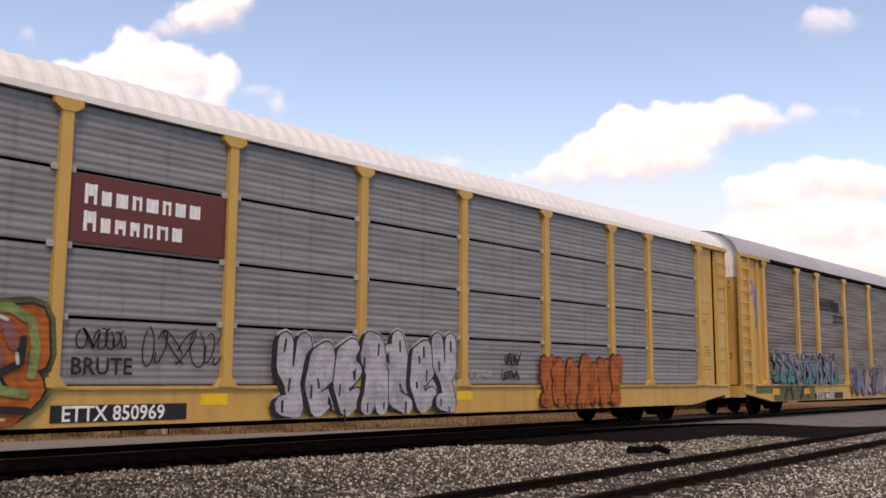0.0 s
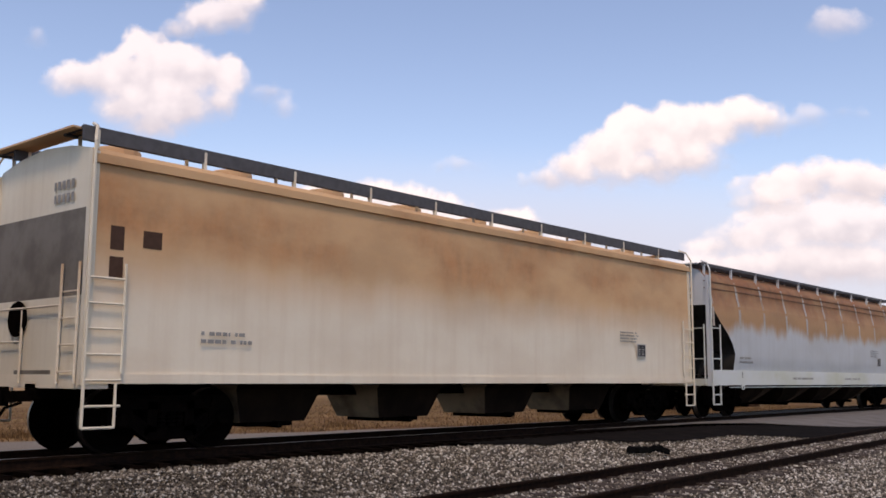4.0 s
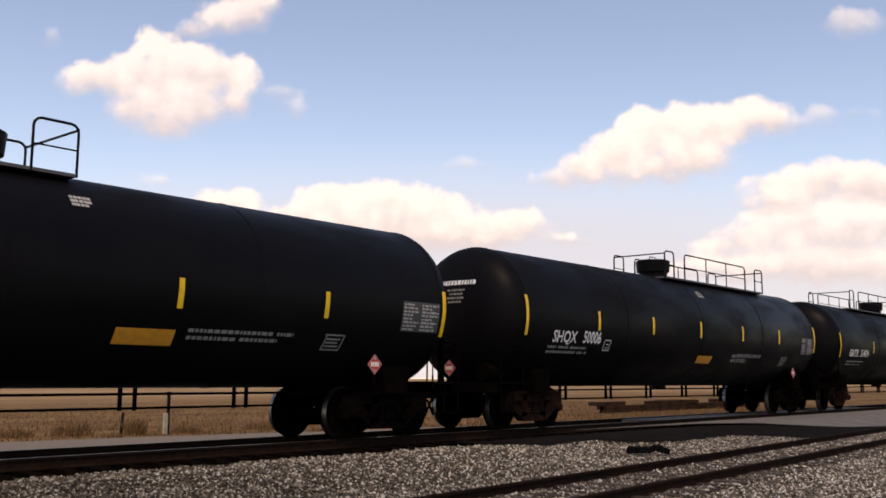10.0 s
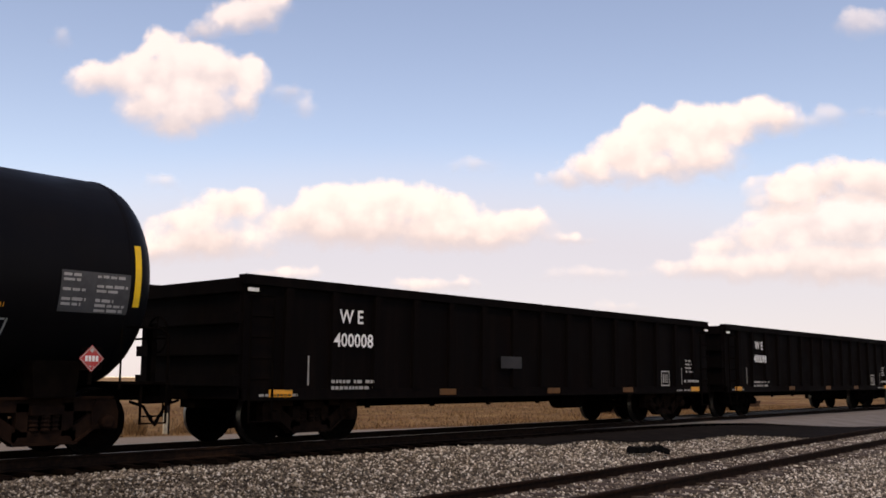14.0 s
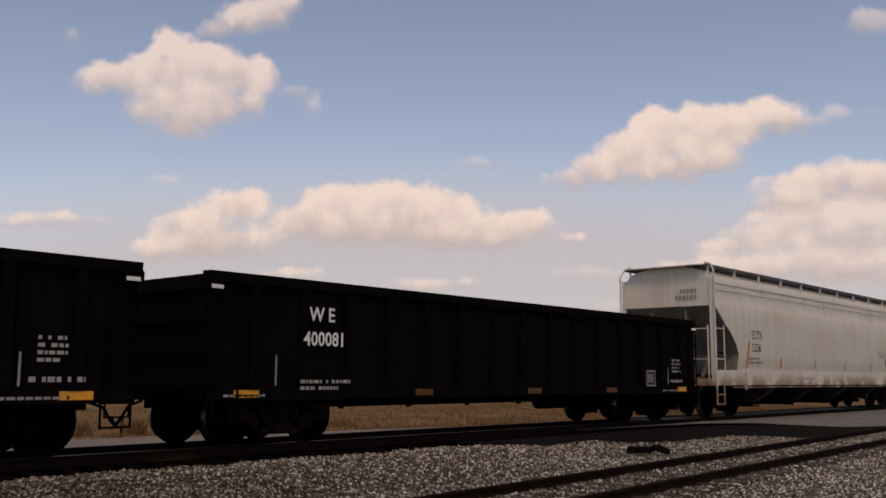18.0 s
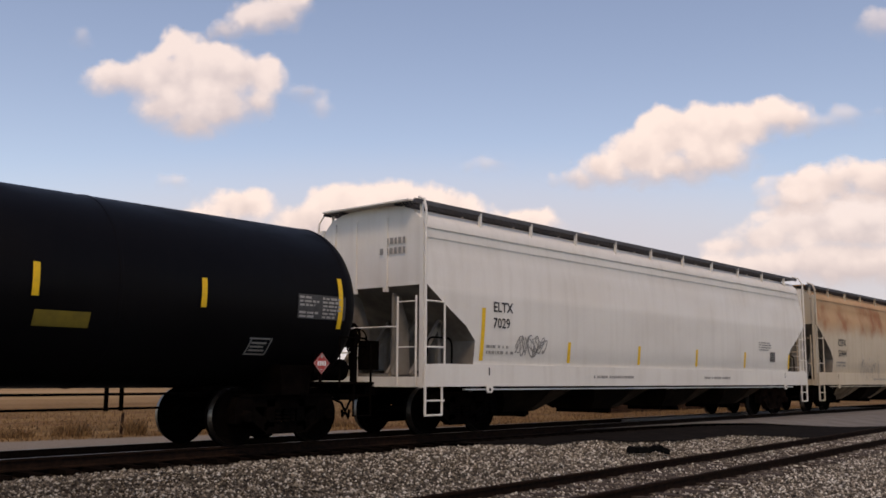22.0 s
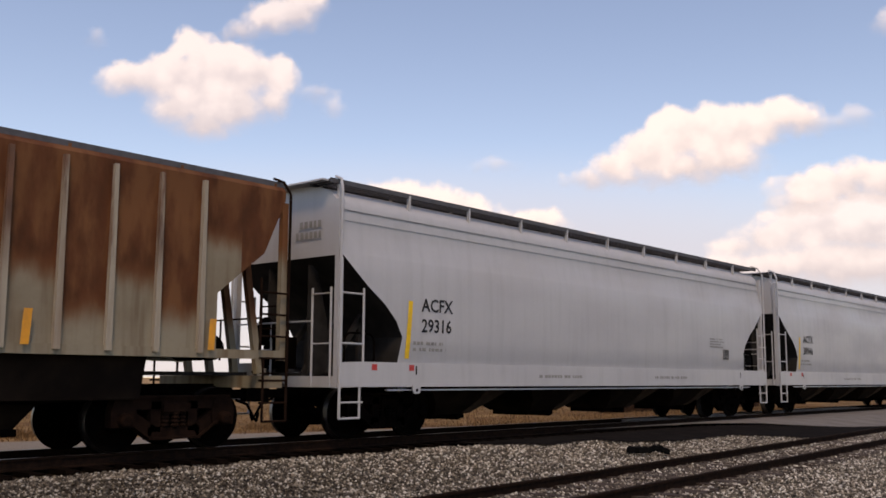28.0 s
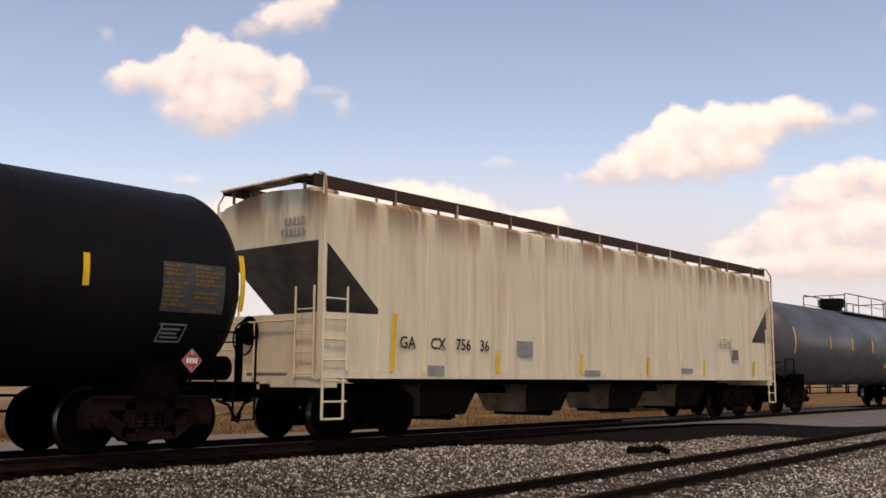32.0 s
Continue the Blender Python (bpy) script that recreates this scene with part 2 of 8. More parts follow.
DIM_INK = plain("dim_yellow_print", (0.16, 0.095, 0.02), 0.7, other=(0.09, 0.055, 0.015))
DULL_YELLOW = plain("dirt_dulled_yellow_plate", (0.20, 0.14, 0.02), 0.6, other=(0.12, 0.09, 0.02))
ORANGE = plain("orange_reflective_tape", (0.72, 0.30, 0.03), 0.45, other=(0.45, 0.2, 0.04))
DULL_ORANGE = plain("dirt_dulled_orange_tape", (0.11, 0.045, 0.012), 0.7, other=(0.05, 0.025, 0.01))
STENCIL_TAN = plain("faded_tan_stencil_paint", (0.30, 0.27, 0.215), 0.8, other=(0.20, 0.165, 0.12), scale=3.0)
FAINT_CHALK = plain("faint_chalk_paint", (0.065, 0.056, 0.048), 0.8, other=(0.03, 0.026, 0.022), scale=4.0)
DIM_CHALK = plain("dim_chalk_paint", (0.13, 0.12, 0.115), 0.8, other=(0.06, 0.055, 0.05), scale=4.0)
FADED_GREY = plain("faded_grey_patch_paint", (0.03, 0.029, 0.03), 0.8, other=(0.012, 0.011, 0.011), scale=3.0)
RED = plain("red_placard", (0.45, 0.03, 0.028), 0.6, other=(0.4, 0.12, 0.11))
PRINT = plain("dull_panel_print", (0.34, 0.33, 0.31), 0.8, other=(0.18, 0.17, 0.16))
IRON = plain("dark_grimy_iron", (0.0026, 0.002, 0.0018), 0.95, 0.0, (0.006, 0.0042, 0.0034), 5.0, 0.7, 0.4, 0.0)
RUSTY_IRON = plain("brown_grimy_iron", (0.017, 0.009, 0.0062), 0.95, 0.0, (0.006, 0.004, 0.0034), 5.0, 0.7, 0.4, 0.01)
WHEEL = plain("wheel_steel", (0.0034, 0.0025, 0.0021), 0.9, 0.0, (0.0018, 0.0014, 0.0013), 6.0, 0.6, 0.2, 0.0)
TREAD = plain("polished_tread_steel", (0.22, 0.21, 0.20), 0.4, 1.0)
RAIL_SIDE = plain("rusty_rail_steel", (0.010, 0.006, 0.0045), 0.9, 0.0, (0.026, 0.0135, 0.0085), 12.0, 0.6, 0.3, 0.03)
RAIL_TOP = plain("shiny_rail_steel", (0.20, 0.18, 0.165), 0.45, 1.0)
# main line ties, blackened in colour for the shade beneath the cars
TIE_SHADED = plain("shaded_dark_tie_wood", (0.004, 0.0028, 0.0022), 0.95, 0.0, (0.010, 0.0062, 0.0046), 4.0, 0.7, 0.5, 0.01)
TIE = plain("weathered_tie_wood", (0.040, 0.025, 0.017), 0.95, 0.0, (0.07, 0.052, 0.04), 4.0, 0.7, 0.5)
TIE_OLD = plain("dark_brown_tie_wood", (0.028, 0.015, 0.0095), 0.95, 0.0, (0.065, 0.036, 0.022), 3.0, 0.7, 0.5, 0.05)
# slope sheets under the hopper ends, their shade painted as a dark colour
SLOPE_SHADED = plain("shaded_slope_sheet", (0.030, 0.027, 0.025), 0.85, 0.0, (0.012, 0.010, 0.009), 2.0, 0.7, 0.3, 0.08)
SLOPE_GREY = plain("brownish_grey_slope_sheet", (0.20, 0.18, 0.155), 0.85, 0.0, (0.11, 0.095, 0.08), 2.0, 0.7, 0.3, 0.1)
# bay sheets in shaded, half-lit and lit tones; the shade is in the colour
BAY_SHADED = plain("shaded_brown_bay_sheet", (0.009, 0.006, 0.0048), 0.9, 0.0, (0.021, 0.014, 0.010), 1.6, 0.7, 0.3, 0.03)
BAY_HALF_LIT = plain("half_lit_bay_sheet", (0.055, 0.038, 0.028), 0.9, 0.0, (0.02, 0.014, 0.011), 1.6, 0.8, 0.3, 0.05)
BAY_LIT = plain("lit_bay_sheet", (0.26, 0.20, 0.145), 0.9, 0.0, (0.09, 0.066, 0.05), 1.6, 0.8, 0.3, 0.05)
RIB_FADED = paint("faded_rib_paint", (0.34, 0.295, 0.225), (0.18, 0.105, 0.065), 0.7, 0.75, 0.85, (0.13, 0.05, 0.024), (2.3, 3.4), cover=(0.56, 0.42), grain=(2.2, 1, 0.3))
GRATE = plain("dark_walkway_grating", (0.085, 0.085, 0.092), 0.8)
GRATE_RUST = plain("rusted_walkway_grating", (0.055, 0.026, 0.016), 0.85, other=(0.025, 0.014, 0.010))
SEAM = paint("pale_seam_paint", (0.40, 0.39, 0.365), (0.33, 0.24, 0.16), 0.8, 0.6, 0.7, (0.36, 0.20, 0.10), (2.7, 3.6), cover=(0.52, 0.36), grain=(1.0, 1, 0.8))
GRATE_PALE = plain("pale_walkway_grating", (0.22, 0.21, 0.20), 0.7)
POST_DARK = plain("dark_post_steel", (0.012, 0.010, 0.009), 0.8, spec=0.05)
SLATE_RAIL = plain("slate_blue_rail_paint", (0.16, 0.17, 0.21), 0.6)
PALE_CLIP = plain("pale_galvanised_clip", (0.40, 0.38, 0.35), 0.6)
PALE_POST = plain("pale_marker_paint", (0.55, 0.50, 0.36), 0.7)
RUBBER = plain("black_rubber", (0.004, 0.004, 0.004), 0.9, spec=0.03)


def near_darkening(nt):
    """How far the stone is darkened: most at the near end of the yard, thinning unevenly along it."""
    tc, sep = nt.nodes.new("ShaderNodeTexCoord"), nt.nodes.new("ShaderNodeSeparateXYZ")
    nt.links.new(tc.outputs["Object"], sep.inputs["Vector"])
    along = maths(nt, "ADD", sep.outputs["X"], maths(nt, "MULTIPLY", maths(nt, "SUBTRACT", noise_of(nt, 0.5, 5), 0.5), 9.0))
    return maths(nt, "MULTIPLY", ramp(nt, along, 16.0, 4.0), 0.7)


def ground_material():
    """Ballast near the tracks, fouled stone under them with the train's shade in its colour, a pale road, dry grass
    beyond.
    """
    m, nt, b = shader("ground_cover", 0.95)
    b.inputs["Specular IOR Level"].default_value = 0.06
    tc, sep = nt.nodes.new("ShaderNodeTexCoord"), nt.nodes.new("ShaderNodeSeparateXYZ")
    nt.links.new(tc.outputs["Object"], sep.inputs["Vector"])
    x, y = sep.outputs["X"], sep.outputs["Y"]
    vor = node(nt, "ShaderNodeTexVoronoi", Scale=17.0)
    nt.links.new(tc.outputs["Object"], vor.inputs["Vector"])
    cell = nt.nodes.new("ShaderNodeSeparateColor")
    nt.links.new(vor.outputs["Color"], cell.inputs["Color"])
    stone = mix(nt, cell.outputs["Red"], (0.0147, 0.0112, 0.0087), (0.184, 0.1505, 0.1106))
    stone = mix(nt, maths(nt, "MULTIPLY", ramp(nt, vor.outputs["Distance"], 0.3, 0.75), 0.6), stone, (0.046, 0.0387, 0.0316))
    stone = mix(nt, near_darkening(nt), stone, (0.024, 0.017, 0.012))
    wob = noise_of(nt, 0.7, 5)
    wy = maths(nt, "ADD", y, maths(nt, "MULTIPLY", maths(nt, "SUBTRACT", wob, 0.5), 1.1))
    # fouled stone, its colour taken down further for shade under the train
    foul_shaded = mix(nt, noise_of(nt, 9, 5), (0.0055, 0.0036, 0.0027), (0.0202, 0.012, 0.0079))
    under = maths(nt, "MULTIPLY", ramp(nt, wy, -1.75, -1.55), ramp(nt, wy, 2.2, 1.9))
    col = mix(nt, under, stone, foul_shaded)
    road = mix(nt, noise_of(nt, 6, 6), (0.1748, 0.1419, 0.1106), (0.2576, 0.215, 0.1699))
    col = mix(nt, ramp(nt, wy, 1.9, 2.3), col, road)
    straw = mix(nt, ramp(nt, noise_of(nt, 0.25, 6), 0.3, 0.7), (0.175, 0.092, 0.036), (0.31, 0.182, 0.076))
    straw = mix(nt, ramp(nt, noise_of(nt, 3.5, 8, (0.5, 1, 1), rough=0.7), 0.4, 0.7), straw, (0.085, 0.048, 0.025))
    straw = mix(nt, maths(nt, "MULTIPLY", ramp(nt, noise_of(nt, 0.16, 5, (0.5, 1.4, 1)), 0.48, 0.68), 0.75), straw, (0.12, 0.074, 0.028))
    straw = mix(nt, maths(nt, "MULTIPLY", ramp(nt, noise_of(nt, 0.35, 6, (0.4, 1.6, 1)), 0.52, 0.66), 0.7), straw, (0.125, 0.048, 0.019))
    pale = mix(nt, ramp(nt, noise_of(nt, 0.05, 8, (0.6, 1.6, 1), rough=0.7), 0.35, 0.65), (0.40, 0.255, 0.135), (0.26, 0.155, 0.070))
    straw = mix(nt, ramp(nt, y, 30, 70), straw, pale)
    wy2 = maths(nt, "ADD", y, maths(nt, "MULTIPLY", maths(nt, "SUBTRACT", noise_of(nt, 0.5, 4), 0.5), 2.2))
    slant = maths(nt, "ADD", wy2, maths(nt, "MULTIPLY", maths(nt, "MINIMUM", x, 28.0), 0.25))
    col = mix(nt, ramp(nt, slant, 12.7, 13.5), col, straw)
    nt.links.new(col, b.inputs["Base Color"])
    bumped(nt, b, maths(nt, "ADD", vor.outputs["Distance"], maths(nt, "MULTIPLY", noise_of(nt, 30, 4), 0.6)), 0.8, 0.03)
    return m


GROUND = ground_material()


def stone_material():
    """Crushed stone, each of its own tone, darker and browner towards the near end of the yard."""
    m, nt, b = shader("ballast_stone", 0.9)
    geo = nt.nodes.new("ShaderNodeNewGeometry")
    ramp_node = nt.nodes.new("ShaderNodeValToRGB")
    e = ramp_node.color_ramp.elements
    e[0].color, e[1].color = (0.018, 0.0145, 0.011, 1), (0.88, 0.815, 0.70, 1)
    mid = e.new(0.52)
    mid.color = (0.155, 0.127, 0.096, 1)
    warm = e.new(0.74)
    warm.color = (0.36, 0.30, 0.225, 1)
    nt.links.new(geo.outputs["Random Per Island"], ramp_node.inputs["Fac"])
    col = mix(nt, maths(nt, "MULTIPLY", noise_of(nt, 40, 3), 0.3), ramp_node.outputs["Color"], (0.14, 0.12, 0.10))
    col = mix(nt, near_darkening(nt), col, mix(nt, 0.72, col, (0.022, 0.015, 0.010)))
    nt.links.new(col, b.inputs["Base Color"])
    return m


STONE = stone_material()
ASPHALT = plain("dark_patched_asphalt", (0.008, 0.0066, 0.0062), 0.95, 0.0, (0.016, 0.013, 0.0115), 3.0, 0.7, 0.5, 0.02)
PAVING = plain("pale_dusty_asphalt", (0.165, 0.148, 0.133), 0.95, 0.0, (0.105, 0.094, 0.084), 1.5, 0.8, 0.4)


# ---- mesh tools ----
def mesh_of(name, bm, mats, smooth=False):
    me = bpy.data.meshes.new(name)
    bmesh.ops.recalc_face_normals(bm, faces=bm.faces)
    bm.to_mesh(me)
    bm.free()
    for mt in mats if isinstance(mats, (list, tuple)) else [mats]:
        me.materials.append(mt)
    if smooth:
        me.shade_smooth()
        me.set_sharp_from_angle(angle=radians(35))
    return me


SHARED = {}


def part(name, bm, material, parent, label="", smooth=False, split=False):
    """One mesh under its parent; split: each loose piece becomes a part of its own."""
    if split:
        left, made = set(bm.verts), None
        while left:
            stack, group = [left.pop()], []
            while stack:
                v = stack.pop()
                group.append(v)
                for e in v.link_edges:
                    w = e.other_vert(v)
                    if w in left:
                        left.discard(w)
                        stack.append(w)
            piece, at = bmesh.new(), {}
            for v in group:
                at[v] = piece.verts.new(v.co)
            for f in {f for v in group for f in v.link_faces}:
                piece.faces.new([at[v] for v in f.verts])
            made = part(name, piece, material, parent, label, smooth)
        bm.free()
        return made
    ob = new(name, mesh_of(name, bm, material, smooth))
    ob.parent = parent
    return tagged(ob, label)


def shared(name, key, build, material, parent, label="", smooth=False, at=None):
    """A part whose mesh is built once for each key."""
    key = (key, (material[0] if isinstance(material, list) else material).name)
    if key not in SHARED:
        bm = bmesh.new()
        build(bm)
        SHARED[key] = mesh_of(name, bm, material, smooth)
    ob = new(name, SHARED[key])
    ob.parent = parent
    if at is not None:
        ob.matrix_basis = at
    return tagged(ob, label)


def box(bm, x0, x1, y0, y1, z0, z1, mat=0):
    vs = [bm.verts.new((x, y, z)) for x in (x0, x1) for y in (y0, y1) for z in (z0, z1)]
    for q in ((0, 1, 3, 2), (4, 6, 7, 5), (0, 4, 5, 1), (2, 3, 7, 6), (0, 2, 6, 4), (1, 5, 7, 3)):
        bm.faces.new([vs[i] for i in q]).material_index = mat


def bar(bm, a, b, w, y0, y1):
    """A bar of height w in the x-z plane from a to b, between two depths."""
    d = Vector((b[0] - a[0], b[1] - a[1])).normalized()
    n = Vector((-d.y, d.x)) * (w / 2)
    ring = [(a[0] + n.x, a[1] + n.y), (b[0] + n.x, b[1] + n.y), (b[0] - n.x, b[1] - n.y), (a[0] - n.x, a[1] - n.y)]
    prism(bm, ring, y0, y1)


def prism(bm, ring, y0, y1):
    """A polygon in x-z pushed from y0 to y1."""
    f = [bm.verts.new((x, y0, z)) for x, z in ring]
    g = [bm.verts.new((x, y1, z)) for x, z in ring]
    bm.faces.new(f)
    bm.faces.new(g)
    for i in range(len(ring)):
        j = (i + 1) % len(ring)
        bm.faces.new((f[i], f[j], g[j], g[i]))


def tube(bm, pts, r, n=6):
    pts = [Vector(p) for p in pts]
    rings = []
    for i, p in enumerate(pts):
        d = (pts[min(i + 1, len(pts) - 1)] - pts[max(i - 1, 0)]).normalized()
        side = d.cross(Vector((0, 0, 1)))
        if side.length < 0.05:
            side = Vector((1, 0, 0))
        side.normalize()
        up = side.cross(d)
        rings.append([bm.verts.new(p + (side * math.cos(a) + up * math.sin(a)) * r) for a in (k * math.tau / n for k in range(n))])
    for a, b in zip(rings, rings[1:]):
        for k in range(n):
            bm.faces.new((a[k], a[(k + 1) % n], b[(k + 1) % n], b[k]))
    bm.faces.new(rings[0])
    bm.faces.new(rings[-1])


def lathe(bm, profile, axis="x", n=32, at=(0, 0, 0)):
    """Turns (along, radius) pairs round an axis through at; ends of no radius close."""
    rings = []
    for a, r in profile:
        ring = []
        for k in range(n if r > 1e-4 else 1):
            c, s = r * math.cos(k * math.tau / n), r * math.sin(k * math.tau / n)
            p = {"x": (a, c, s), "y": (c, a, s), "z": (c, s, a)}[axis]
            ring.append(bm.verts.new([p[i] + at[i] for i in range(3)]))
        rings.append(ring)
    for a, b in zip(rings, rings[1:]):
        for k in range(n):
            if len(a) == 1:
                bm.faces.new((a[0], b[k], b[(k + 1) % n]))
            elif len(b) == 1:
                bm.faces.new((a[k], a[(k + 1) % n], b[0]))
            else:
                bm.faces.new((a[k], a[(k + 1) % n], b[(k + 1) % n], b[k]))
    for end in (rings[0], rings[-1]):
        if len(end) > 1:
            bm.faces.new(end)


def arch(x0, x1, z0, z1, y, r=0.12):
    """Points of a hoop in x-z with rounded upper corners."""
    pts = [(x0, y, z0), (x0, y, z1 - r)]
    pts += [(x0 + r - r * math.cos(a), y, z1 - r + r * math.sin(a)) for a in (0.5, 1.05)]
    pts += [(x0 + r, y, z1), (x1 - r, y, z1)]
    pts += [(x1 - r + r * math.sin(a), y, z1 - r + r * math.cos(a)) for a in (0.5, 1.05)]
    return pts + [(x1, y, z1 - r), (x1, y, z0)]


GLYPHS = {}


def lettering(bm, text, x, z, size, on, spread=1.0, fit=0.0):
    """Lays built-in letters on a side: on(x, z) gives the depth of the surface."""
    if text not in GLYPHS:
        cu = bpy.data.curves.new("text", "FONT")
        cu.body, cu.resolution_u, cu.offset = text, 2, 0.016
        ob = bpy.data.objects.new("text", cu)
        me = bpy.data.meshes.new_from_object(ob)
        GLYPHS[text] = ([tuple(v.co[:2]) for v in me.vertices], [tuple(p.vertices) for p in me.polygons])
        bpy.data.objects.remove(ob)
        bpy.data.curves.remove(cu)
        bpy.data.meshes.remove(me)
    vs, fs = GLYPHS[text]
    if fit:
        spread = fit / size / max(a for a, _ in vs)
    made = [bm.verts.new((x + a * size * spread, on(x + a * size * spread, z + b * size), z + b * size)) for a, b in vs]
    for f in fs:
        try:
            bm.faces.new([made[i] for i in f])
        except ValueError:
            pass


def patch(bm, x0, x1, z0, z1, on, nx=1, nz=6, lean=0.0):
    grid = [[None] * (nz + 1) for _ in range(nx + 1)]
    for i in range(nx + 1):
        for k in range(nz + 1):
            z = z0 + (z1 - z0) * k / nz
            x = x0 + (x1 - x0) * i / nx + lean * (z - z0)
            grid[i][k] = bm.verts.new((x, on(x, z), z))
    for i in range(nx):
        for k in range(nz):
            bm.faces.new((grid[i][k], grid[i + 1][k], grid[i + 1][k + 1], grid[i][k + 1]))


def flat(y):
    return lambda x, z: y


def round_side(radius, zc, lift=0.012):
    return lambda x, z: -math.sqrt(max((radius + lift) ** 2 - (z - zc) ** 2, 0.01))


def bars_of_text(bm, x0, x1, z0, z1, rows, on, seed):
    """Lettering too small to read, as rows of short bars."""
    rnd = random.Random(seed)
    h = (z1 - z0) / rows
    for r in range(rows):
        x = x0
        end = x0 + (x1 - x0) * rnd.uniform(0.7, 1.0)
        while x < end:
            w = min(rnd.uniform(0.035, 0.12), end - x)
            patch(bm, x, x + w, z0 + h * r + h * 0.25, z0 + h * r + h * 0.75, on, 1, 1)
            x += w + (0.024 if rnd.random() < 0.8 else 0.09)


# ---- running gear ----
WHEEL_R = 0.483
SPINNING = []


def side_frame(bm):
    """A cast side frame: heavy top member, sloping tension members, columns, journal boxes and flanges."""
    for a, b, w in (((-1.0, 0.74), (1.0, 0.74), 0.20), ((-0.95, 0.66), (-0.38, 0.29), 0.20), ((0.95, 0.66), (0.38, 0.29), 0.20),
                    ((-0.46, 0.28), (0.46, 0.28), 0.19), ((-0.33, 0.30), (-0.33, 0.76), 0.17), ((0.33, 0.30), (0.33, 0.76), 0.17)):
        bar(bm, a, b, w, -0.06, 0.07)
    # raised flanges
    for a, b in (((-1.0, 0.83), (1.0, 0.83)), ((-0.98, 0.58), (-0.44, 0.21)), ((0.98, 0.58), (0.44, 0.21)), ((-0.46, 0.20), (0.46, 0.20))):
        bar(bm, a, b, 0.035, -0.11, 0.08)
    for x in (-0.889, 0.889):
        prism(bm, [(x - 0.20, 0.38), (x + 0.20, 0.38), (x + 0.21, 0.62), (x + 0.15, 0.80), (x - 0.15, 0.80), (x - 0.21, 0.62)], -0.09, 0.09)
        lathe(bm, [(-0.21, 0.0), (-0.21, 0.075), (-0.19, 0.10), (-0.08, 0.115), (-0.08, 0.0)], "y", 14, (x, 0, WHEEL_R))
        for k in range(3):
            a = k * math.tau / 3 + 0.5
            lathe(bm, [(-0.225, 0.0), (-0.225, 0.018), (-0.20, 0.018)], "y", 6, (x + 0.055 * math.cos(a), 0, WHEEL_R + 0.055 * math.sin(a)))
    box(bm, -0.24, 0.24, -0.13, 0.09, 0.60, 0.73)  # end of the bolster


def springs(bm):
    for x in (-0.15, 0.0, 0.15):
        lathe(bm, [(0.36 + 0.03 * k, 0.075 if k % 2 else 0.055) for k in range(9)], "z", 8, (x, -0.03 if x else -0.07, 0))


def bolster(bm):
    box(bm, -0.2, 0.2, -1.05, 1.05, 0.56, 0.74)
    lathe(bm, [(0.74, 0.2), (0.84, 0.2)], "z", 16)
    for x in (-0.5, 0.5):
        box(bm, x - 0.06, x + 0.06, -0.62, 0.62, 0.36, 0.46)


def axle(bm):
    lathe(bm, [(-1.02, 0.06), (-0.8, 0.08), (0.0, 0.075), (0.8, 0.08), (1.02, 0.06)], "y", 12)


def wheel(bm):
    r = WHEEL_R
    lathe(bm, [(-0.075, 0.09), (-0.07, 0.16), (-0.03, 0.19), (-0.02, r - 0.1), (-0.06, r - 0.06), (-0.07, r - 0.01), (0.045, r + 0.0), (0.055, r + 0.028), (0.075, r + 0.028), (0.08, r - 0.06), (0.03, r - 0.1), (0.03, 0.19), (0.06, 0.16), (0.06, 0.09)], "y", 36)
    # the worn tread and rim are bright
    for f in bm.faces:
        c = f.calc_center_median()
        if math.hypot(c.x, c.z) > r - 0.012 and c.y < 0.05:
            f.material_index = 1


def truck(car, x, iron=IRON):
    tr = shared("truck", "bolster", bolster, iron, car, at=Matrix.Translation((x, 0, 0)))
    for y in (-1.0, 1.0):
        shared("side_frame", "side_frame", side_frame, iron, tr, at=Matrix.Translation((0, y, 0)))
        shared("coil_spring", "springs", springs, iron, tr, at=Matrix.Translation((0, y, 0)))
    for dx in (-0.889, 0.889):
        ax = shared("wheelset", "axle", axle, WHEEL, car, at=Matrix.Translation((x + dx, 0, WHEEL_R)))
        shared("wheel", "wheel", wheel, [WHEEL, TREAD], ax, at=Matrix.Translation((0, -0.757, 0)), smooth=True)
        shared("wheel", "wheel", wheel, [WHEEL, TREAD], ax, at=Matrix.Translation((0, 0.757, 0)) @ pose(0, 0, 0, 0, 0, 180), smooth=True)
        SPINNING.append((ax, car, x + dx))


def coupler_shape(bm):
    box(bm, 0.0, 0.55, -0.07, 0.07, 0.76, 0.92)
    prism(bm, [(0.45, 0.70), (0.72, 0.70), (0.72, 0.98), (0.45, 0.98)], -0.15, 0.03)
    box(bm, 0.60, 0.80, 0.03, 0.15, 0.72, 0.96)
    tube(bm, [(0.1, -0.3, 0.74), (0.35, -0.3, 0.66), (0.5, -0.28, 0.45), (0.62, -0.22, 0.36), (0.72, -0.12, 0.40), (0.8, -0.05, 0.5)], 0.025)


def coupler(car, x, side):
    shared("coupler", "coupler", coupler_shape, IRON, car, at=Matrix.Translation((x, 0, 0)) @ (pose(0, 0, 0) if side > 0 else pose(0, 0, 0, 0, 0, 180)))


CARS = []


def car_base(name, s0, s1, label, category, group):
    """An Empty at the middle of a car that reaches from coupling s0 to s1 along the train."""
    car = tagged(new(name), label, category, group)
    CARS.append((car, (s0 + s1) / 2))
    return car, (s1 - s0) / 2


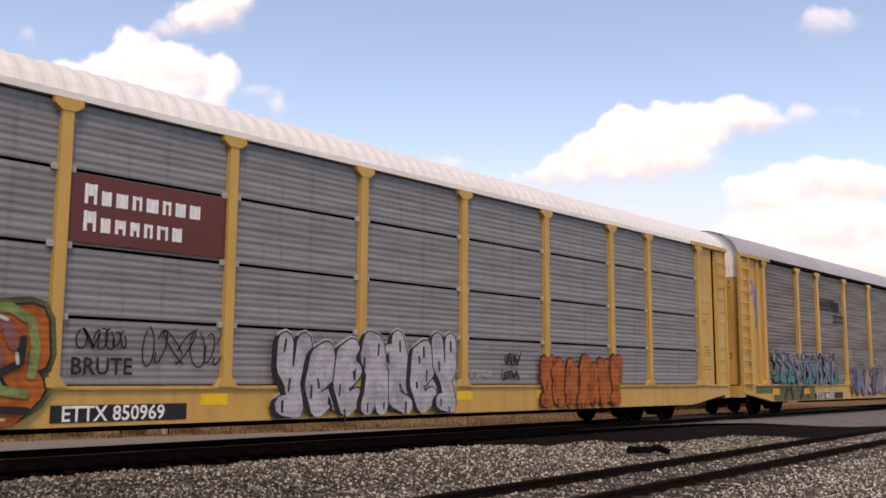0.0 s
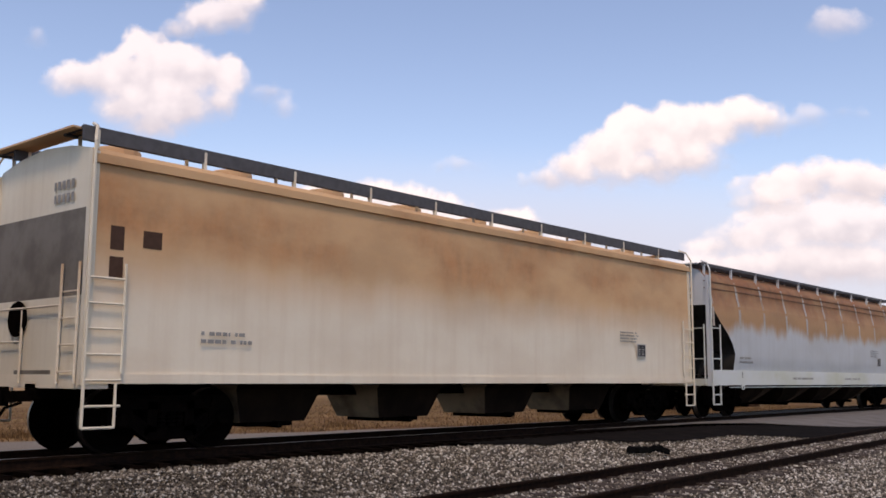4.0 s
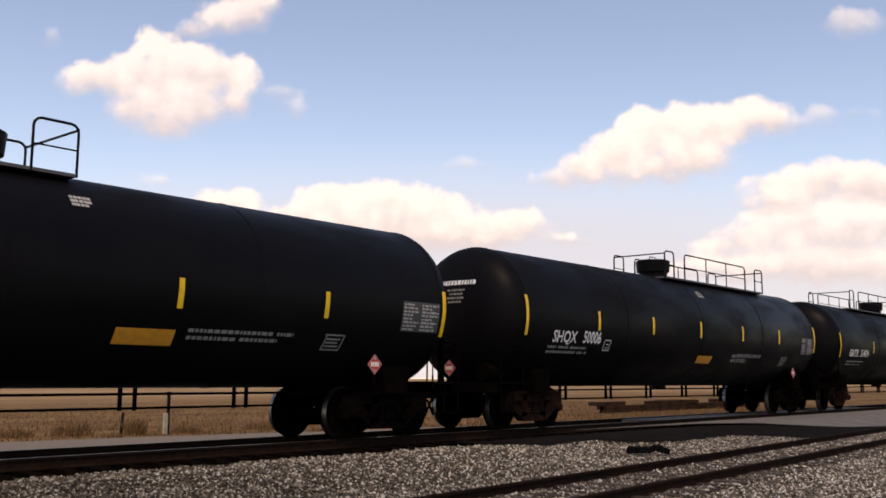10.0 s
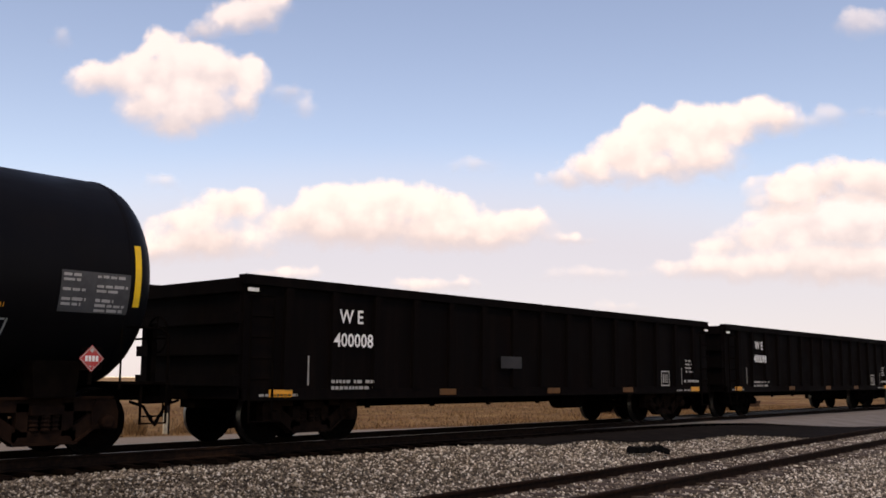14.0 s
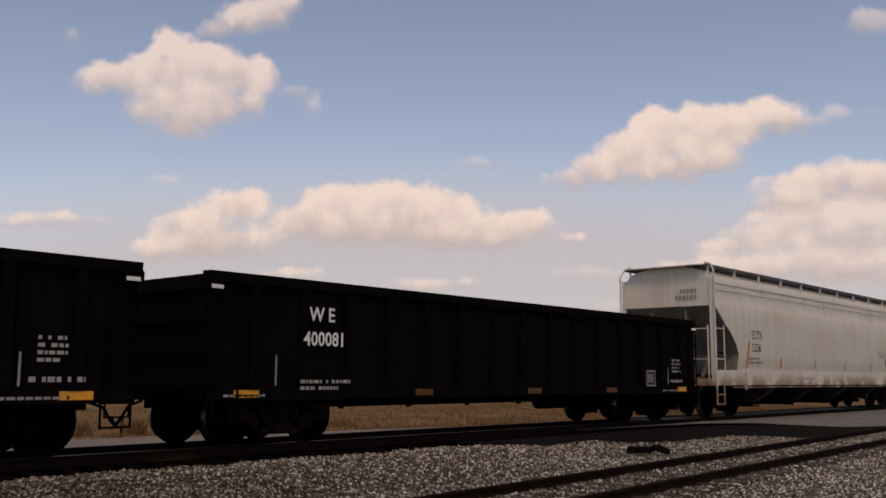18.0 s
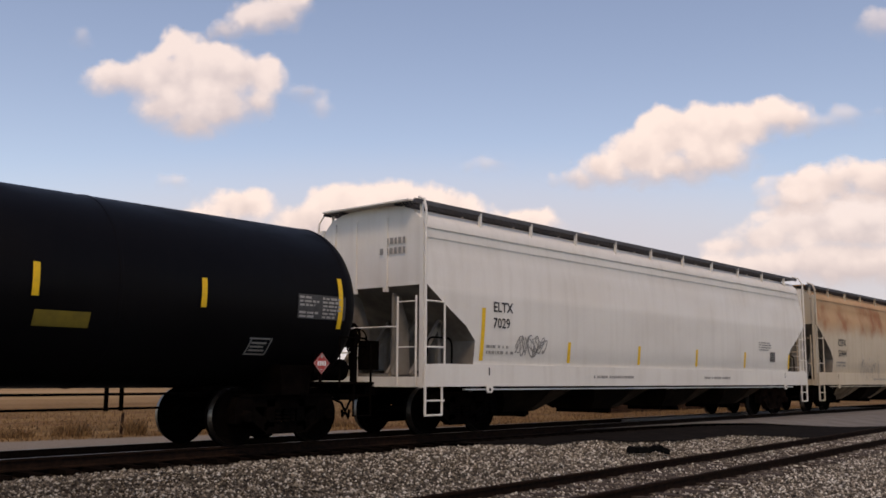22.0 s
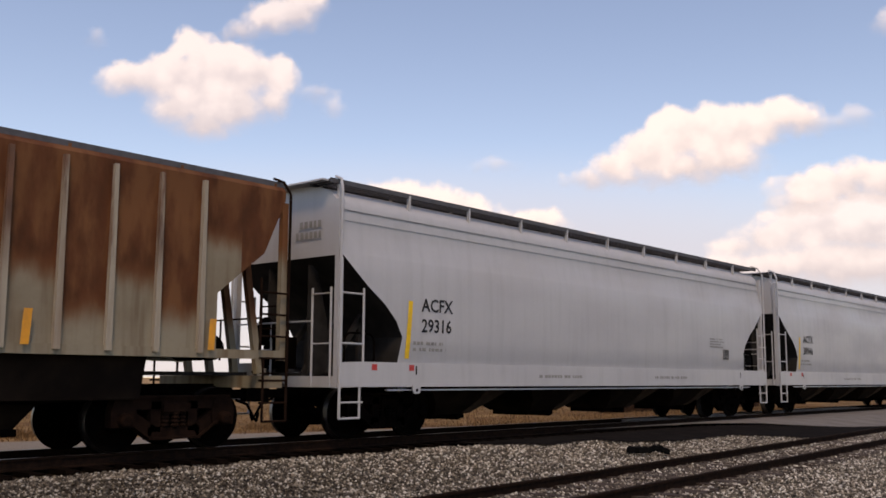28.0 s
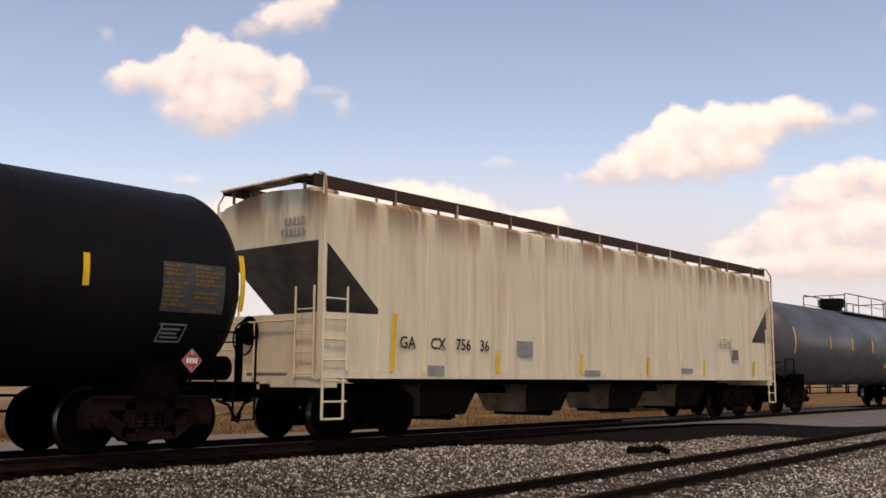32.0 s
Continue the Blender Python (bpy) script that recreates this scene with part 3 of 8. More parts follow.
def diamond(bm, x, z, r, on):
    n = 4
    ring = []
    for a, b in ((0, 1), (1, 0), (0, -1), (-1, 0)):
        ring.append((x + a * r, z + b * r))
    bm.faces.new([bm.verts.new((p, on(p, q), q)) for p, q in ring])


def stencil(bm, x0, x1, z0, z1, on, nx, nz, seed):
    """A data panel: a field broken into small cells."""
    rnd = random.Random(seed)
    for i in range(nx):
        for k in range(nz):
            if rnd.random() < 0.88:
                a, b = x0 + (x1 - x0) * i / nx, z0 + (z1 - z0) * k / nz
                patch(bm, a, a + (x1 - x0) / nx * rnd.uniform(0.75, 0.97), b, b + (z1 - z0) / nz * 0.72, on, 1, 1)


def data_rows(bm, x0, x1, z0, z1, on, seed):
    """A data panel's print: rows of short words in two columns under a heading."""
    rnd = random.Random(seed)
    rows = max(4, int((z1 - z0) / 0.062))
    step = (z1 - z0) / rows
    for r in range(rows):
        for a, b in ((x0, x0 + (x1 - x0) * 0.44), (x0 + (x1 - x0) * 0.5, x1)):
            x, end = a, a + (b - a) * rnd.uniform(0.55, 1.0)
            if rnd.random() < 0.12:
                continue
            while x < end:
                w = min(rnd.uniform(0.05, 0.17), end - x)
                patch(bm, x, x + w, z0 + step * r, z0 + step * (r + rnd.uniform(0.5, 0.66)), on, 1, 1)
                x += w + 0.025


def placard(car, m, seed, holder):
    """A red hazard diamond with a pale rim and figures on its holder, facing -Y of its own pose."""
    bm = bmesh.new()
    diamond(bm, 0, 0, 0.19, flat(0.0))
    plate = part("placard", bm, RED, car, "red diamond hazard placard")
    plate.matrix_basis = m
    bm = bmesh.new()
    for k in range(4):
        patch(bm, -0.10 + 0.053 * k, -0.06 + 0.053 * k, -0.04, 0.04, flat(-0.006), 1, 1)
    tagged(part("placard_figure", bm, WHITE, plate), kind="stuff")
    bm = bmesh.new()
    diamond(bm, 0, 0.115, 0.035, flat(-0.006))
    bars_of_text(bm, -0.035, 0.035, -0.13, -0.09, 1, flat(-0.006), seed)
    for a, b in ((0, 1), (1, 0), (0, -1), (-1, 0)):
        p, q = Vector((a, b)) * 0.178, Vector((b, -a)) * 0.178
        bm.faces.new([bm.verts.new((v.x, -0.006, v.y)) for v in (p, q, q * 0.93, p * 0.93)])
    tagged(part("placard_rim", bm, GREY_PALE, plate), kind="stuff")
    bm = bmesh.new()
    box(bm, -0.16, 0.16, 0.006, 0.02, -0.16, 0.16)
    box(bm, -0.02, 0.02, 0.006, 0.05, -0.36, -0.16)
    part("placard_holder", bm, holder, plate)


# ---- tank cars ----
def tank_car(s0, s1, mat, label, mark="", ink=WHITE, style="lpg", top=4.17, bottom=0.95, mark_at=0.097, tape=YELLOW, flip=1, tape_z=None, bonnet=0.42, seed=1, stripes=7, panel_mat=None, plate=(0.235, 0.82, -0.68, 0.28), scrawl=(), panel=(1.05, -0.26, 0.57), rails=None, tapes=None, mark_z=0.0, hoops=None, note="plain", note_ink=None, plate_mat=None, box_at=None, class_box=None, fleck=None, ladder=False, bogie=(2.4, 2.4), end_z=None, num_w=0.158, placards=(None, 2.0), tag_plate=False, man_h=0.46, hoop_x=(-1.2, -0.15, 0.5, 1.3), lean=0.0, wording=(), rules=None, fittings="", plate_rim=False):
    """Styles: lpg (long rail, bonnet), walk (full-length walkway), long (low rail all along), general (short platform), sill (running board and ladder)."""
    car, h = car_base("tank_car", s0, s1, label, "tank car", "cars of the train")
    R, zc = (top - bottom) / 2, (top + bottom) / 2
    e = h - 0.68  # reach of the heads
    d = R * 0.5
    rnd = random.Random(seed)
    prof = [(-e + d * (1 - math.cos(a)), R * math.sin(a)) for a in [k * math.pi / 20 for k in range(11)]]
    prof = prof + [(-x, r) for x, r in reversed(prof)]
    bm = bmesh.new()
    lathe(bm, prof, "x", 56, (0, 0, zc))
    tank = part("tank", bm, mat, car, smooth=True)
    # weld bands
    bm = bmesh.new()
    for x in (-e + d, -e * 0.45, 0.0, e * 0.45, e - d):
        lathe(bm, [(x - 0.03, R + 0.001), (x - 0.025, R + 0.008), (x + 0.025, R + 0.008), (x + 0.03, R + 0.001)], "x", 56, (0, 0, zc))
    part("weld_band", bm, mat, tank, smooth=True, split=True)
    on = round_side(R, zc)
    white = style == "sill"
    frame_mat = WHITE_TANK if white else IRON
    rail_mat = rails or (mat if white else BLACK)
    # underframe
    for sgn in (-1, 1):
        bm = bmesh.new()
        a, b = sorted((sgn * (h - 0.62), sgn * (h - 3.6)))
        box(bm, a, b, -0.33, 0.33, 0.80, 1.06)
        box(bm, min(sgn * (h - 0.62), sgn * (h - 0.78)), max(sgn * (h - 0.62), sgn * (h - 0.78)), -1.35, 1.35, 0.84, 1.02)
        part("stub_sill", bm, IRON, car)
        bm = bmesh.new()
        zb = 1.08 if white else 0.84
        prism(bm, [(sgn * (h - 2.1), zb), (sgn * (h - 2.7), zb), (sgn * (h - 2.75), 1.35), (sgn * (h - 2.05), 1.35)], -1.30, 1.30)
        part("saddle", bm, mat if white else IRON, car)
        bm = bmesh.new()
        for y in (-1.42, 1.42):
            tube(bm, [(sgn * (h - 0.72), y, 0.9), (sgn * (h - 0.72), y, 1.75), (sgn * (h - 0.85), y * 0.98, 1.85), (sgn * (h - 1.5), y, 1.85), (sgn * (h - 1.5), y, 0.95)], 0.022)
            tube(bm, [(sgn * (h - 0.72), y, 1.0), (sgn * (h - 0.72), y, 0.45), (sgn * (h - 1.15), y, 0.45), (sgn * (h - 1.15), y, 1.0)], 0.022)
        tube(bm, [(sgn * (h - 0.68), -1.3, 1.72), (sgn * (h - 0.68), 1.3, 1.72)], 0.018)
        part("end_grab_iron", bm, frame_mat, car, split=True)
        bm = bmesh.new()
        box(bm, min(sgn * (h - 0.66), sgn * (h - 1.5)), max(sgn * (h - 0.66), sgn * (h - 1.5)), -1.45, 1.45, 1.02, 1.06)
        part("end_platform", bm, frame_mat, car)
        truck(car, sgn * (h - bogie[0 if sgn < 0 else 1]), RUSTY_IRON if rnd.random() < 0.55 else IRON)
        coupler(car, sgn * (h - 0.75), sgn)
    # hand brake on the end platform
    bm = bmesh.new()
    box(bm, h - 0.72, h - 0.64, -0.98, -0.86, 1.06, 1.95)
    stand = part("brake_stand", bm, frame_mat, car)
    bm = bmesh.new()
    ring = [(h - 0.60, -0.92 + 0.28 * math.cos(k * math.tau / 16), 1.78 + 0.28 * math.sin(k * math.tau / 16)) for k in range(17)]
    tube(bm, ring, 0.016, 5)
    for k in range(0, 16, 4):
        tube(bm, [(h - 0.62, -0.92, 1.78), ring[k]], 0.012, 5)
    part("brake_wheel", bm, frame_mat, stand)
    # brake pipes and hangers below the shell
    bm = bmesh.new()
    for y, z in ((-0.35, 0.86), (0.75, 0.60)):
        tube(bm, [(-h + 3.4, y, z), (h - 3.4, y, z)], 0.022, 5)
    x = -h + 3.8
    while x < h - 3.6:
        for dx in (0.0, 0.28):
            box(bm, x + dx - 0.025, x + dx + 0.025, 0.72, 0.78, 0.56, zc - R * 0.8)
        x += 2.35
    part("brake_pipe", bm, IRON, car)
    bm = bmesh.new()
    lathe(bm, [(-0.45, 0.0), (-0.42, 0.2), (0.42, 0.2), (0.45, 0.0)], "x", 16, (h - 1.25 if style != "lpg" else -h + 1.3, -0.75, 1.28))
    part("air_reservoir", bm, IRON, car, smooth=True)
    bm = bmesh.new()
    if style in ("general", "sill"):
        lathe(bm, [(bottom - 0.26, 0.0), (bottom - 0.26, 0.14), (bottom - 0.12, 0.16), (bottom - 0.12, 0.3), (bottom + 0.1, 0.3)], "z", 14, (0.2, 0, 0))
        part("outlet_valve", bm, IRON, car)
    else:
        lathe(bm, [(bottom - 0.08, 0.0), (bottom - 0.08, 0.22), (bottom + 0.1, 0.22)], "z", 14, (0.2, 0, 0))
        part("drain_sump", bm, mat, car)
    if style == "sill":
        for y in (-1.5, 1.5):
            bm = bmesh.new()
            box(bm, -h + 0.66, h - 0.66, min(y, y * 1.02), max(y, y * 1.02), 1.0, 1.06)
            part("side_running_board", bm, mat, car)
        bm = bmesh.new()
        for x in (-e * 0.62, -e * 0.22, e * 0.3, e * 0.62):
            for sgn in (-1, 1):
                bar(bm, (x - 0.20, 1.42), (x + 0.02, 1.05), 0.06, sgn * 1.46 - 0.03, sgn * 1.46 + 0.03)
        part("running_board_brace", bm, mat, car, split=True)
        bm = bmesh.new()
        for dx in (-0.24, 0.24):
            pts = [(0.55 + dx + 0.02 * (k - 6), -math.sin(math.radians(a)) * (R + 0.09), zc + math.cos(math.radians(a)) * (R + 0.09)) for k, a in enumerate(range(20, 95, 6))]
            tube(bm, pts + [(0.55 + dx, -1.66, 1.0), (0.55 + dx, -1.66, 0.5)], 0.024)
        for z in [0.62 + 0.33 * k for k in range(9)]:
            y = on(0, z) - 0.08 if z > zc else -1.66
            tube(bm, [(0.31, y, z), (0.79, y, z)], 0.014, 5)
        part("ladder", bm, mat, car)
        bm = bmesh.new()
        for sgn in (-1, 1):
            prism(bm, [(sgn * (h - 2.75), 1.07), (sgn * (h - 2.35), 1.07), (sgn * (h - 2.35), 1.55), (sgn * (h - 2.55), 1.55)], -1.49, -1.45)
        part("saddle_plate", bm, mat, car, split=True)
    # top fittings
    zt = top
    if style == "lpg":
        cx = 0.04
        hoops = hoops or (((-0.84, 4.22), (4.5, 5.36)) if flip > 0 else ((-5.3, -4.8), (-4.35, -0.2), (0.6, 1.25)))
        lo, hi = hoops[0][0], hoops[-1][1]
        bm = bmesh.new()
        box(bm, lo, hi, -0.85, 0.85, zt - 0.12, zt - 0.07)
        part("platform", bm, GRATE, car)
        bm = bmesh.new()
        for y in (-0.84, 0.84):
            for a, b in hoops:
                zz = zt + 0.67
                tube(bm, arch(a, b, zt - 0.12, zz, y), 0.022)
                tube(bm, [(a, y, zt + 0.28), (b, y, zt + 0.28)], 0.014, 5)
                for k in range(1, 1 if b - a < 2 else 3):
                    xx = a + (b - a) * k / 3
                    tube(bm, [(xx, y, zt - 0.12), (xx, y, zz)], 0.018, 5)
        for xx in (lo, hi):
            tube(bm, [(xx, -0.84, zt + 0.6), (xx, 0.84, zt + 0.6)], 0.02, 5)
        part("handrail", bm, BLACK, car, split=True)
        bm = bmesh.new()
        lathe(bm, [(zt - 0.2, bonnet), (zt + 0.14, bonnet), (zt + 0.16, bonnet + 0.06), (zt + 0.48, bonnet + 0.09), (zt + 0.52, bonnet + 0.02), (zt + 0.55, 0.0)], "z", 24, (cx, 0, 0))
        dome = part("valve_bonnet", bm, BLACK, car, smooth=True)
        bm = bmesh.new()
        tube(bm, arch(cx - 0.2, cx + 0.2, zt + 0.50, zt + 0.62, 0, 0.05), 0.014, 5)
        part("lid_handle", bm, BLACK, dome)
    elif style == "walk":
        for a, b in ((-e + 0.6, -1.1), (0.85, e + 0.1)):
            bm = bmesh.new()
            box(bm, a, b, -0.35, 0.35, zt + 0.02, zt + 0.07)
            xx = a + 0.25
            while xx < b:
                box(bm, xx - 0.03, xx + 0.03, -0.3, 0.3, zt - 0.1, zt + 0.02)
                xx += 1.5
            part("walkway", bm, GRATE, car)
        # rails bent round the bonnet, low grabs at both sides of it, a hoop and a staff at the end
        runs = [[(-0.95, -0.55, zt - 0.1), (-0.95, -0.55, zt + 0.64)], [(1.58, -0.55, zt - 0.1), (1.58, -0.55, zt + 0.66)],
                [(-0.55, 0.55, zt - 0.1), (-0.55, 0.55, zt + 0.66), (-0.62, 0.45, zt + 0.74), (-0.95, -0.45, zt + 0.66), (-0.85, -0.55, zt + 0.65), (0.08, -0.55, zt + 0.64), (0.18, -0.55, zt + 0.54), (0.18, -0.55, zt - 0.1)],
                [(1.22, -0.55, zt - 0.1), (1.22, -0.55, zt + 0.52), (1.30, -0.55, zt + 0.62), (1.60, -0.55, zt + 0.67), (1.66, -0.45, zt + 0.68), (1.62, 0.5, zt + 0.76), (1.60, 0.55, zt + 0.68), (1.60, 0.55, zt - 0.1)],
                [(-1.86, -0.5, zt), (-1.86, -0.5, zt + 0.24), (-1.80, -0.4, zt + 0.27), (-1.35, 0.3, zt + 0.30), (-1.32, 0.35, zt)],
                [(-1.86, -0.5, zt + 0.22), (-1.22, -0.5, zt + 0.24), (-1.14, -0.5, zt + 0.16), (-1.14, -0.5, zt - 0.1)],
                [(0.42, -0.5, zt - 0.1), (0.42, -0.5, zt + 0.30), (0.70, -0.5, zt + 0.36), (0.78, -0.5, zt + 0.28), (0.78, -0.5, zt - 0.1)]]
        bm = bmesh.new()
        for pts in runs:
            tube(bm, pts, 0.024)
        for a, b, zz in ((8.40, 8.80, zt + 0.42), (-e + 0.7, -e + 0.95, zt + 0.5)):
            tube(bm, arch(a, b, zt, zz, -0.05, 0.14), 0.02)
        for x, r, tall in ((e + 0.05, 0.04, 0.62), (3.35, 0.035, 0.2), (5.96, 0.035, 0.2), (7.2, 0.03, 0.15)):
            tube(bm, [(x, 0.0, zt), (x, 0.0, zt + tall)], r, 6)
        part("handrail", bm, BLACK, car, split=True)
        bm = bmesh.new()
        lathe(bm, [(zt - 0.1, 0.38), (zt + 0.12, 0.38), (zt + 0.16, 0.46), (zt + 0.38, 0.54), (zt + 0.40, 0.60), (zt + 0.47, 0.60), (zt + 0.50, 0.50), (zt + 0.52, 0.0)], "z", 28, (0.18, 0, 0))
        bonnet_part = part("valve_bonnet", bm, BLACK, car, smooth=True)
        bm = bmesh.new()
        for q in (-1, 1):
            box(bm, 0.18 + q * 0.60 - 0.05, 0.18 + q * 0.60 + 0.05, -0.08, 0.08, zt + 0.37, zt + 0.48)
        part("lid_latch", bm, BLACK, bonnet_part, split=True)
    elif style == "long":
        bm = bmesh.new()
        for a, b, posts in ((-9.75, -1.9, (-7.2, -4.56)), (1.2, 8.0, (2.2, 4.8, 7.5))):
            tube(bm, arch(a, b, zt - 0.13, zt + 0.23, -0.6, 0.1), 0.022)
            for xx in posts:
                tube(bm, [(xx, -0.6, zt - 0.13), (xx, -0.6, zt + 0.23)], 0.018, 5)
        tube(bm, arch(-0.45, 0.1, zt - 0.15, zt + 0.68, -0.7), 0.026)
        tube(bm, arch(-1.0, 0.1, zt - 0.15, zt + 0.68, 0.7), 0.026)
        tube(bm, [(-0.45, -0.7, zt + 0.67), (-1.0, 0.7, zt + 0.67)], 0.022)
        for y in (-0.7, 0.7):
            tube(bm, arch(0.65, 1.2, zt - 0.15, zt + 0.66, y), 0.026)
        part("handrail", bm, BLACK, car, split=True)
        bm = bmesh.new()
        for xx in (-0.45, 1.2):
            box(bm, xx - 0.06, xx + 0.06, -0.76, -0.66, zt - 0.2, zt + 0.74)
        part("platform_post", bm, BLACK, car, split=True)
        bm = bmesh.new()
        lathe(bm, [(zt - 0.2, 0.44), (zt + 0.12, 0.46), (zt + 0.14, 0.51), (zt + 0.36, 0.52), (zt + 0.40, 0.56), (zt + 0.43, 0.5), (zt + 0.45, 0.0)], "z", 24, (0.2, 0, 0))
        part("valve_bonnet", bm, BLACK, car, smooth=True)
        bm = bmesh.new()
        box(bm, -1.0, 1.25, -0.78, 0.78, zt - 0.13, zt - 0.08)
        part("platform", bm, GRATE, car)
        bm = bmesh.new()
        for y in (-0.25, 0.25):
            pts = [(-e + 0.35, y, zt + 0.2), (-e - 0.05, y, zt - 0.1), (-e - 0.28, y, zt - 0.9), (-e - 0.32, y, zc), (-e - 0.2, y, 1.0)]
            tube(bm, pts, 0.022)
        for k in range(8):
            z = 1.1 + 0.33 * k
            tube(bm, [(-e - 0.3, -0.25, z), (-e - 0.3, 0.25, z)], 0.014, 5)
        part("end_ladder", bm, BLACK, car)
    elif fittings == "boxes":
        bm = bmesh.new()
        box(bm, -0.6, 1.15, -0.82, 0.82, zt - 0.14, zt - 0.09)
        part("platform", bm, GRATE, car)
        bm = bmesh.new()
        for pts in ([(-1.62, 0.7, zt - 0.2), (-1.62, 0.7, zt + 0.56), (-1.58, 0.6, zt + 0.63), (-1.34, -0.62, zt + 0.70), (-1.28, -0.7, zt + 0.71), (-1.06, -0.7, zt + 0.68), (-1.0, -0.7, zt + 0.58), (-1.0, -0.7, zt - 0.3)],
                    [(-1.94, -0.7, zt - 0.3), (-1.94, -0.7, zt + 0.18), (-1.86, -0.7, zt + 0.24), (-1.0, -0.7, zt + 0.26)],
                    [(-0.36, -0.7, zt - 0.3), (-0.36, -0.7, zt + 0.62), (-0.28, -0.7, zt + 0.71), (0.42, -0.7, zt + 0.73), (0.42, -0.7, zt - 0.25)],
                    [(0.42, -0.7, zt + 0.73), (0.42, 0.7, zt + 0.73), (0.42, 0.7, zt - 0.2)],
                    [(-0.36, -0.7, zt + 0.3), (0.42, -0.7, zt + 0.32)]):
            tube(bm, pts, 0.023)
        part("handrail", bm, BLACK, car, split=True)
        bm = bmesh.new()
        lathe(bm, [(zt - 0.1, 0.36), (zt + 0.50, 0.36), (zt + 0.51, 0.41), (zt + 0.58, 0.41), (zt + 0.62, 0.0)], "z", 24, (-0.05, 0, 0))
        part("manway", bm, BLACK, car, smooth=True)
        bm = bmesh.new()
        box(bm, -1.30, -0.50, -0.25, 0.25, zt - 0.1, zt + 0.22)
        box(bm, -1.36, -0.44, -0.30, 0.30, zt + 0.22, zt + 0.29)
        part("valve_housing", bm, BLACK, car)
        for x, r, tall in ((-1.80, 0.16, 0.44), (0.52, 0.17, 0.40)):
            bm = bmesh.new()
            lathe(bm, [(zt - 0.1, r * 0.65), (zt + tall * 0.55, r * 0.65), (zt + tall * 0.57, r), (zt + tall, r), (zt + tall + 0.03, 0.0)], "z", 14, (x, 0, 0))
            part("safety_valve", bm, BLACK, car, smooth=True)
    else:
        lo, hi = hoop_x[0], hoop_x[3]
        bm = bmesh.new()
        box(bm, lo + 0.3, hi, -0.95, 0.95, zt - 0.16, zt - 0.11)
        part("platform", bm, GRATE if not white else GRATE_PALE, car)
        bm = bmesh.new()
        top_z = zt + 0.68
        for y in (-0.93, 0.93):
            tube(bm, arch(lo, hoop_x[1], zt - 0.25, top_z, y, 0.08), 0.022)
            tube(bm, arch(hoop_x[2], hi, zt - 0.15, top_z - 0.04, y, 0.08), 0.022)
            if white and not rails:
                tube(bm, [(lo, y, zt + 0.3), (-0.15, y, zt + 0.3)], 0.016, 5)
                tube(bm, [(0.5, y, zt + 0.3), (hi, y, zt + 0.3)], 0.016, 5)
            tube(bm, [(-0.45, y, zt - 0.1), (-0.45, y, top_z)], 0.018, 5)
        for xx in (lo, hi):
            for zz in (top_z - 0.03, zt + 0.3) if white and not rails else (top_z - 0.03,):
                tube(bm, [(xx, -0.93, zz), (xx, 0.93, zz)], 0.02, 5)
        part("handrail", bm, rail_mat, car, split=True)
        bm = bmesh.new()
        lathe(bm, [(zt - 0.15, bonnet), (zt + man_h, bonnet), (zt + man_h + 0.01, bonnet + 0.05), (zt + man_h + 0.07, bonnet + 0.05), (zt + man_h + 0.12, 0.0)], "z", 24, (-0.05, 0, 0))
        dome = part("manway", bm, mat if white else rail_mat, car, smooth=True)
        bm = bmesh.new()
        for k in range(8):
            a = k * math.tau / 8
            lathe(bm, [(zt + man_h - 0.06, 0.03), (zt + man_h + 0.10, 0.03)], "z", 6, (-0.05 + math.cos(a) * (bonnet + 0.03), math.sin(a) * (bonnet + 0.03), 0))
        part("lid_bolt", bm, mat if white and not rails else rail_mat, dome, split=True)
        bm = bmesh.new()
        lathe(bm, [(zt - 0.1, 0.09), (zt + 0.14, 0.09), (zt + 0.14, 0.13), (zt + 0.22, 0.13), (zt + 0.24, 0.0)], "z", 14, (-0.85, 0.1, 0))
        lathe(bm, [(zt - 0.1, 0.1), (zt + 0.25, 0.1), (zt + 0.27, 0.0)], "z", 12, (1.05, -0.2, 0))
        part("safety_valve", bm, rail_mat, car, smooth=True, split=True)
        if ladder:
            bm = bmesh.new()
            for dx in (-0.2, 0.2):
                pts = [(1.25 + dx, -math.sin(math.radians(a)) * (R + 0.09), zc + math.cos(math.radians(a)) * (R + 0.09)) for a in range(20, 95, 8)]
                tube(bm, pts + [(1.25 + dx, -R - 0.09, 0.9)], 0.02)
            for z in [1.0 + 0.33 * k for k in range(8)]:
                y = on(0, z) - 0.08 if z > zc else -R - 0.09
                tube(bm, [(1.05, y, z), (1.45, y, z)], 0.012, 5)
            part("ladder", bm, mat, car)
    # tape, marks and plates on the camera side
    tz = tape_z if tape_z else zc + 0.02
    xs = [q * e for q in ((-0.91, -0.525, -0.257, 0.016, 0.326, 0.56, 0.92) if stripes == 7 else (-0.91, -0.5, -0.13, 0.21, 0.56, 0.93))]
    if tapes:
        xs = [q * e for q in tapes]
    for k, x in enumerate(xs):
        tall = 0.45 if k in (0, len(xs) - 1) else 0.23
        bm = bmesh.new()
        zz = end_z if end_z and tall > 0.3 else tz
        patch(bm, x - 0.05 - lean * tall, x + 0.05 - lean * tall, zz - tall, zz + tall, on, 1, 8, lean)
        part("reflective_stripe", bm, tape, tank)
    if mark:
        bm = bmesh.new()
        letters, number = mark.split(" ")
        xm = -e + 2 * e * mark_at
        spaced = letters == "UTLX"
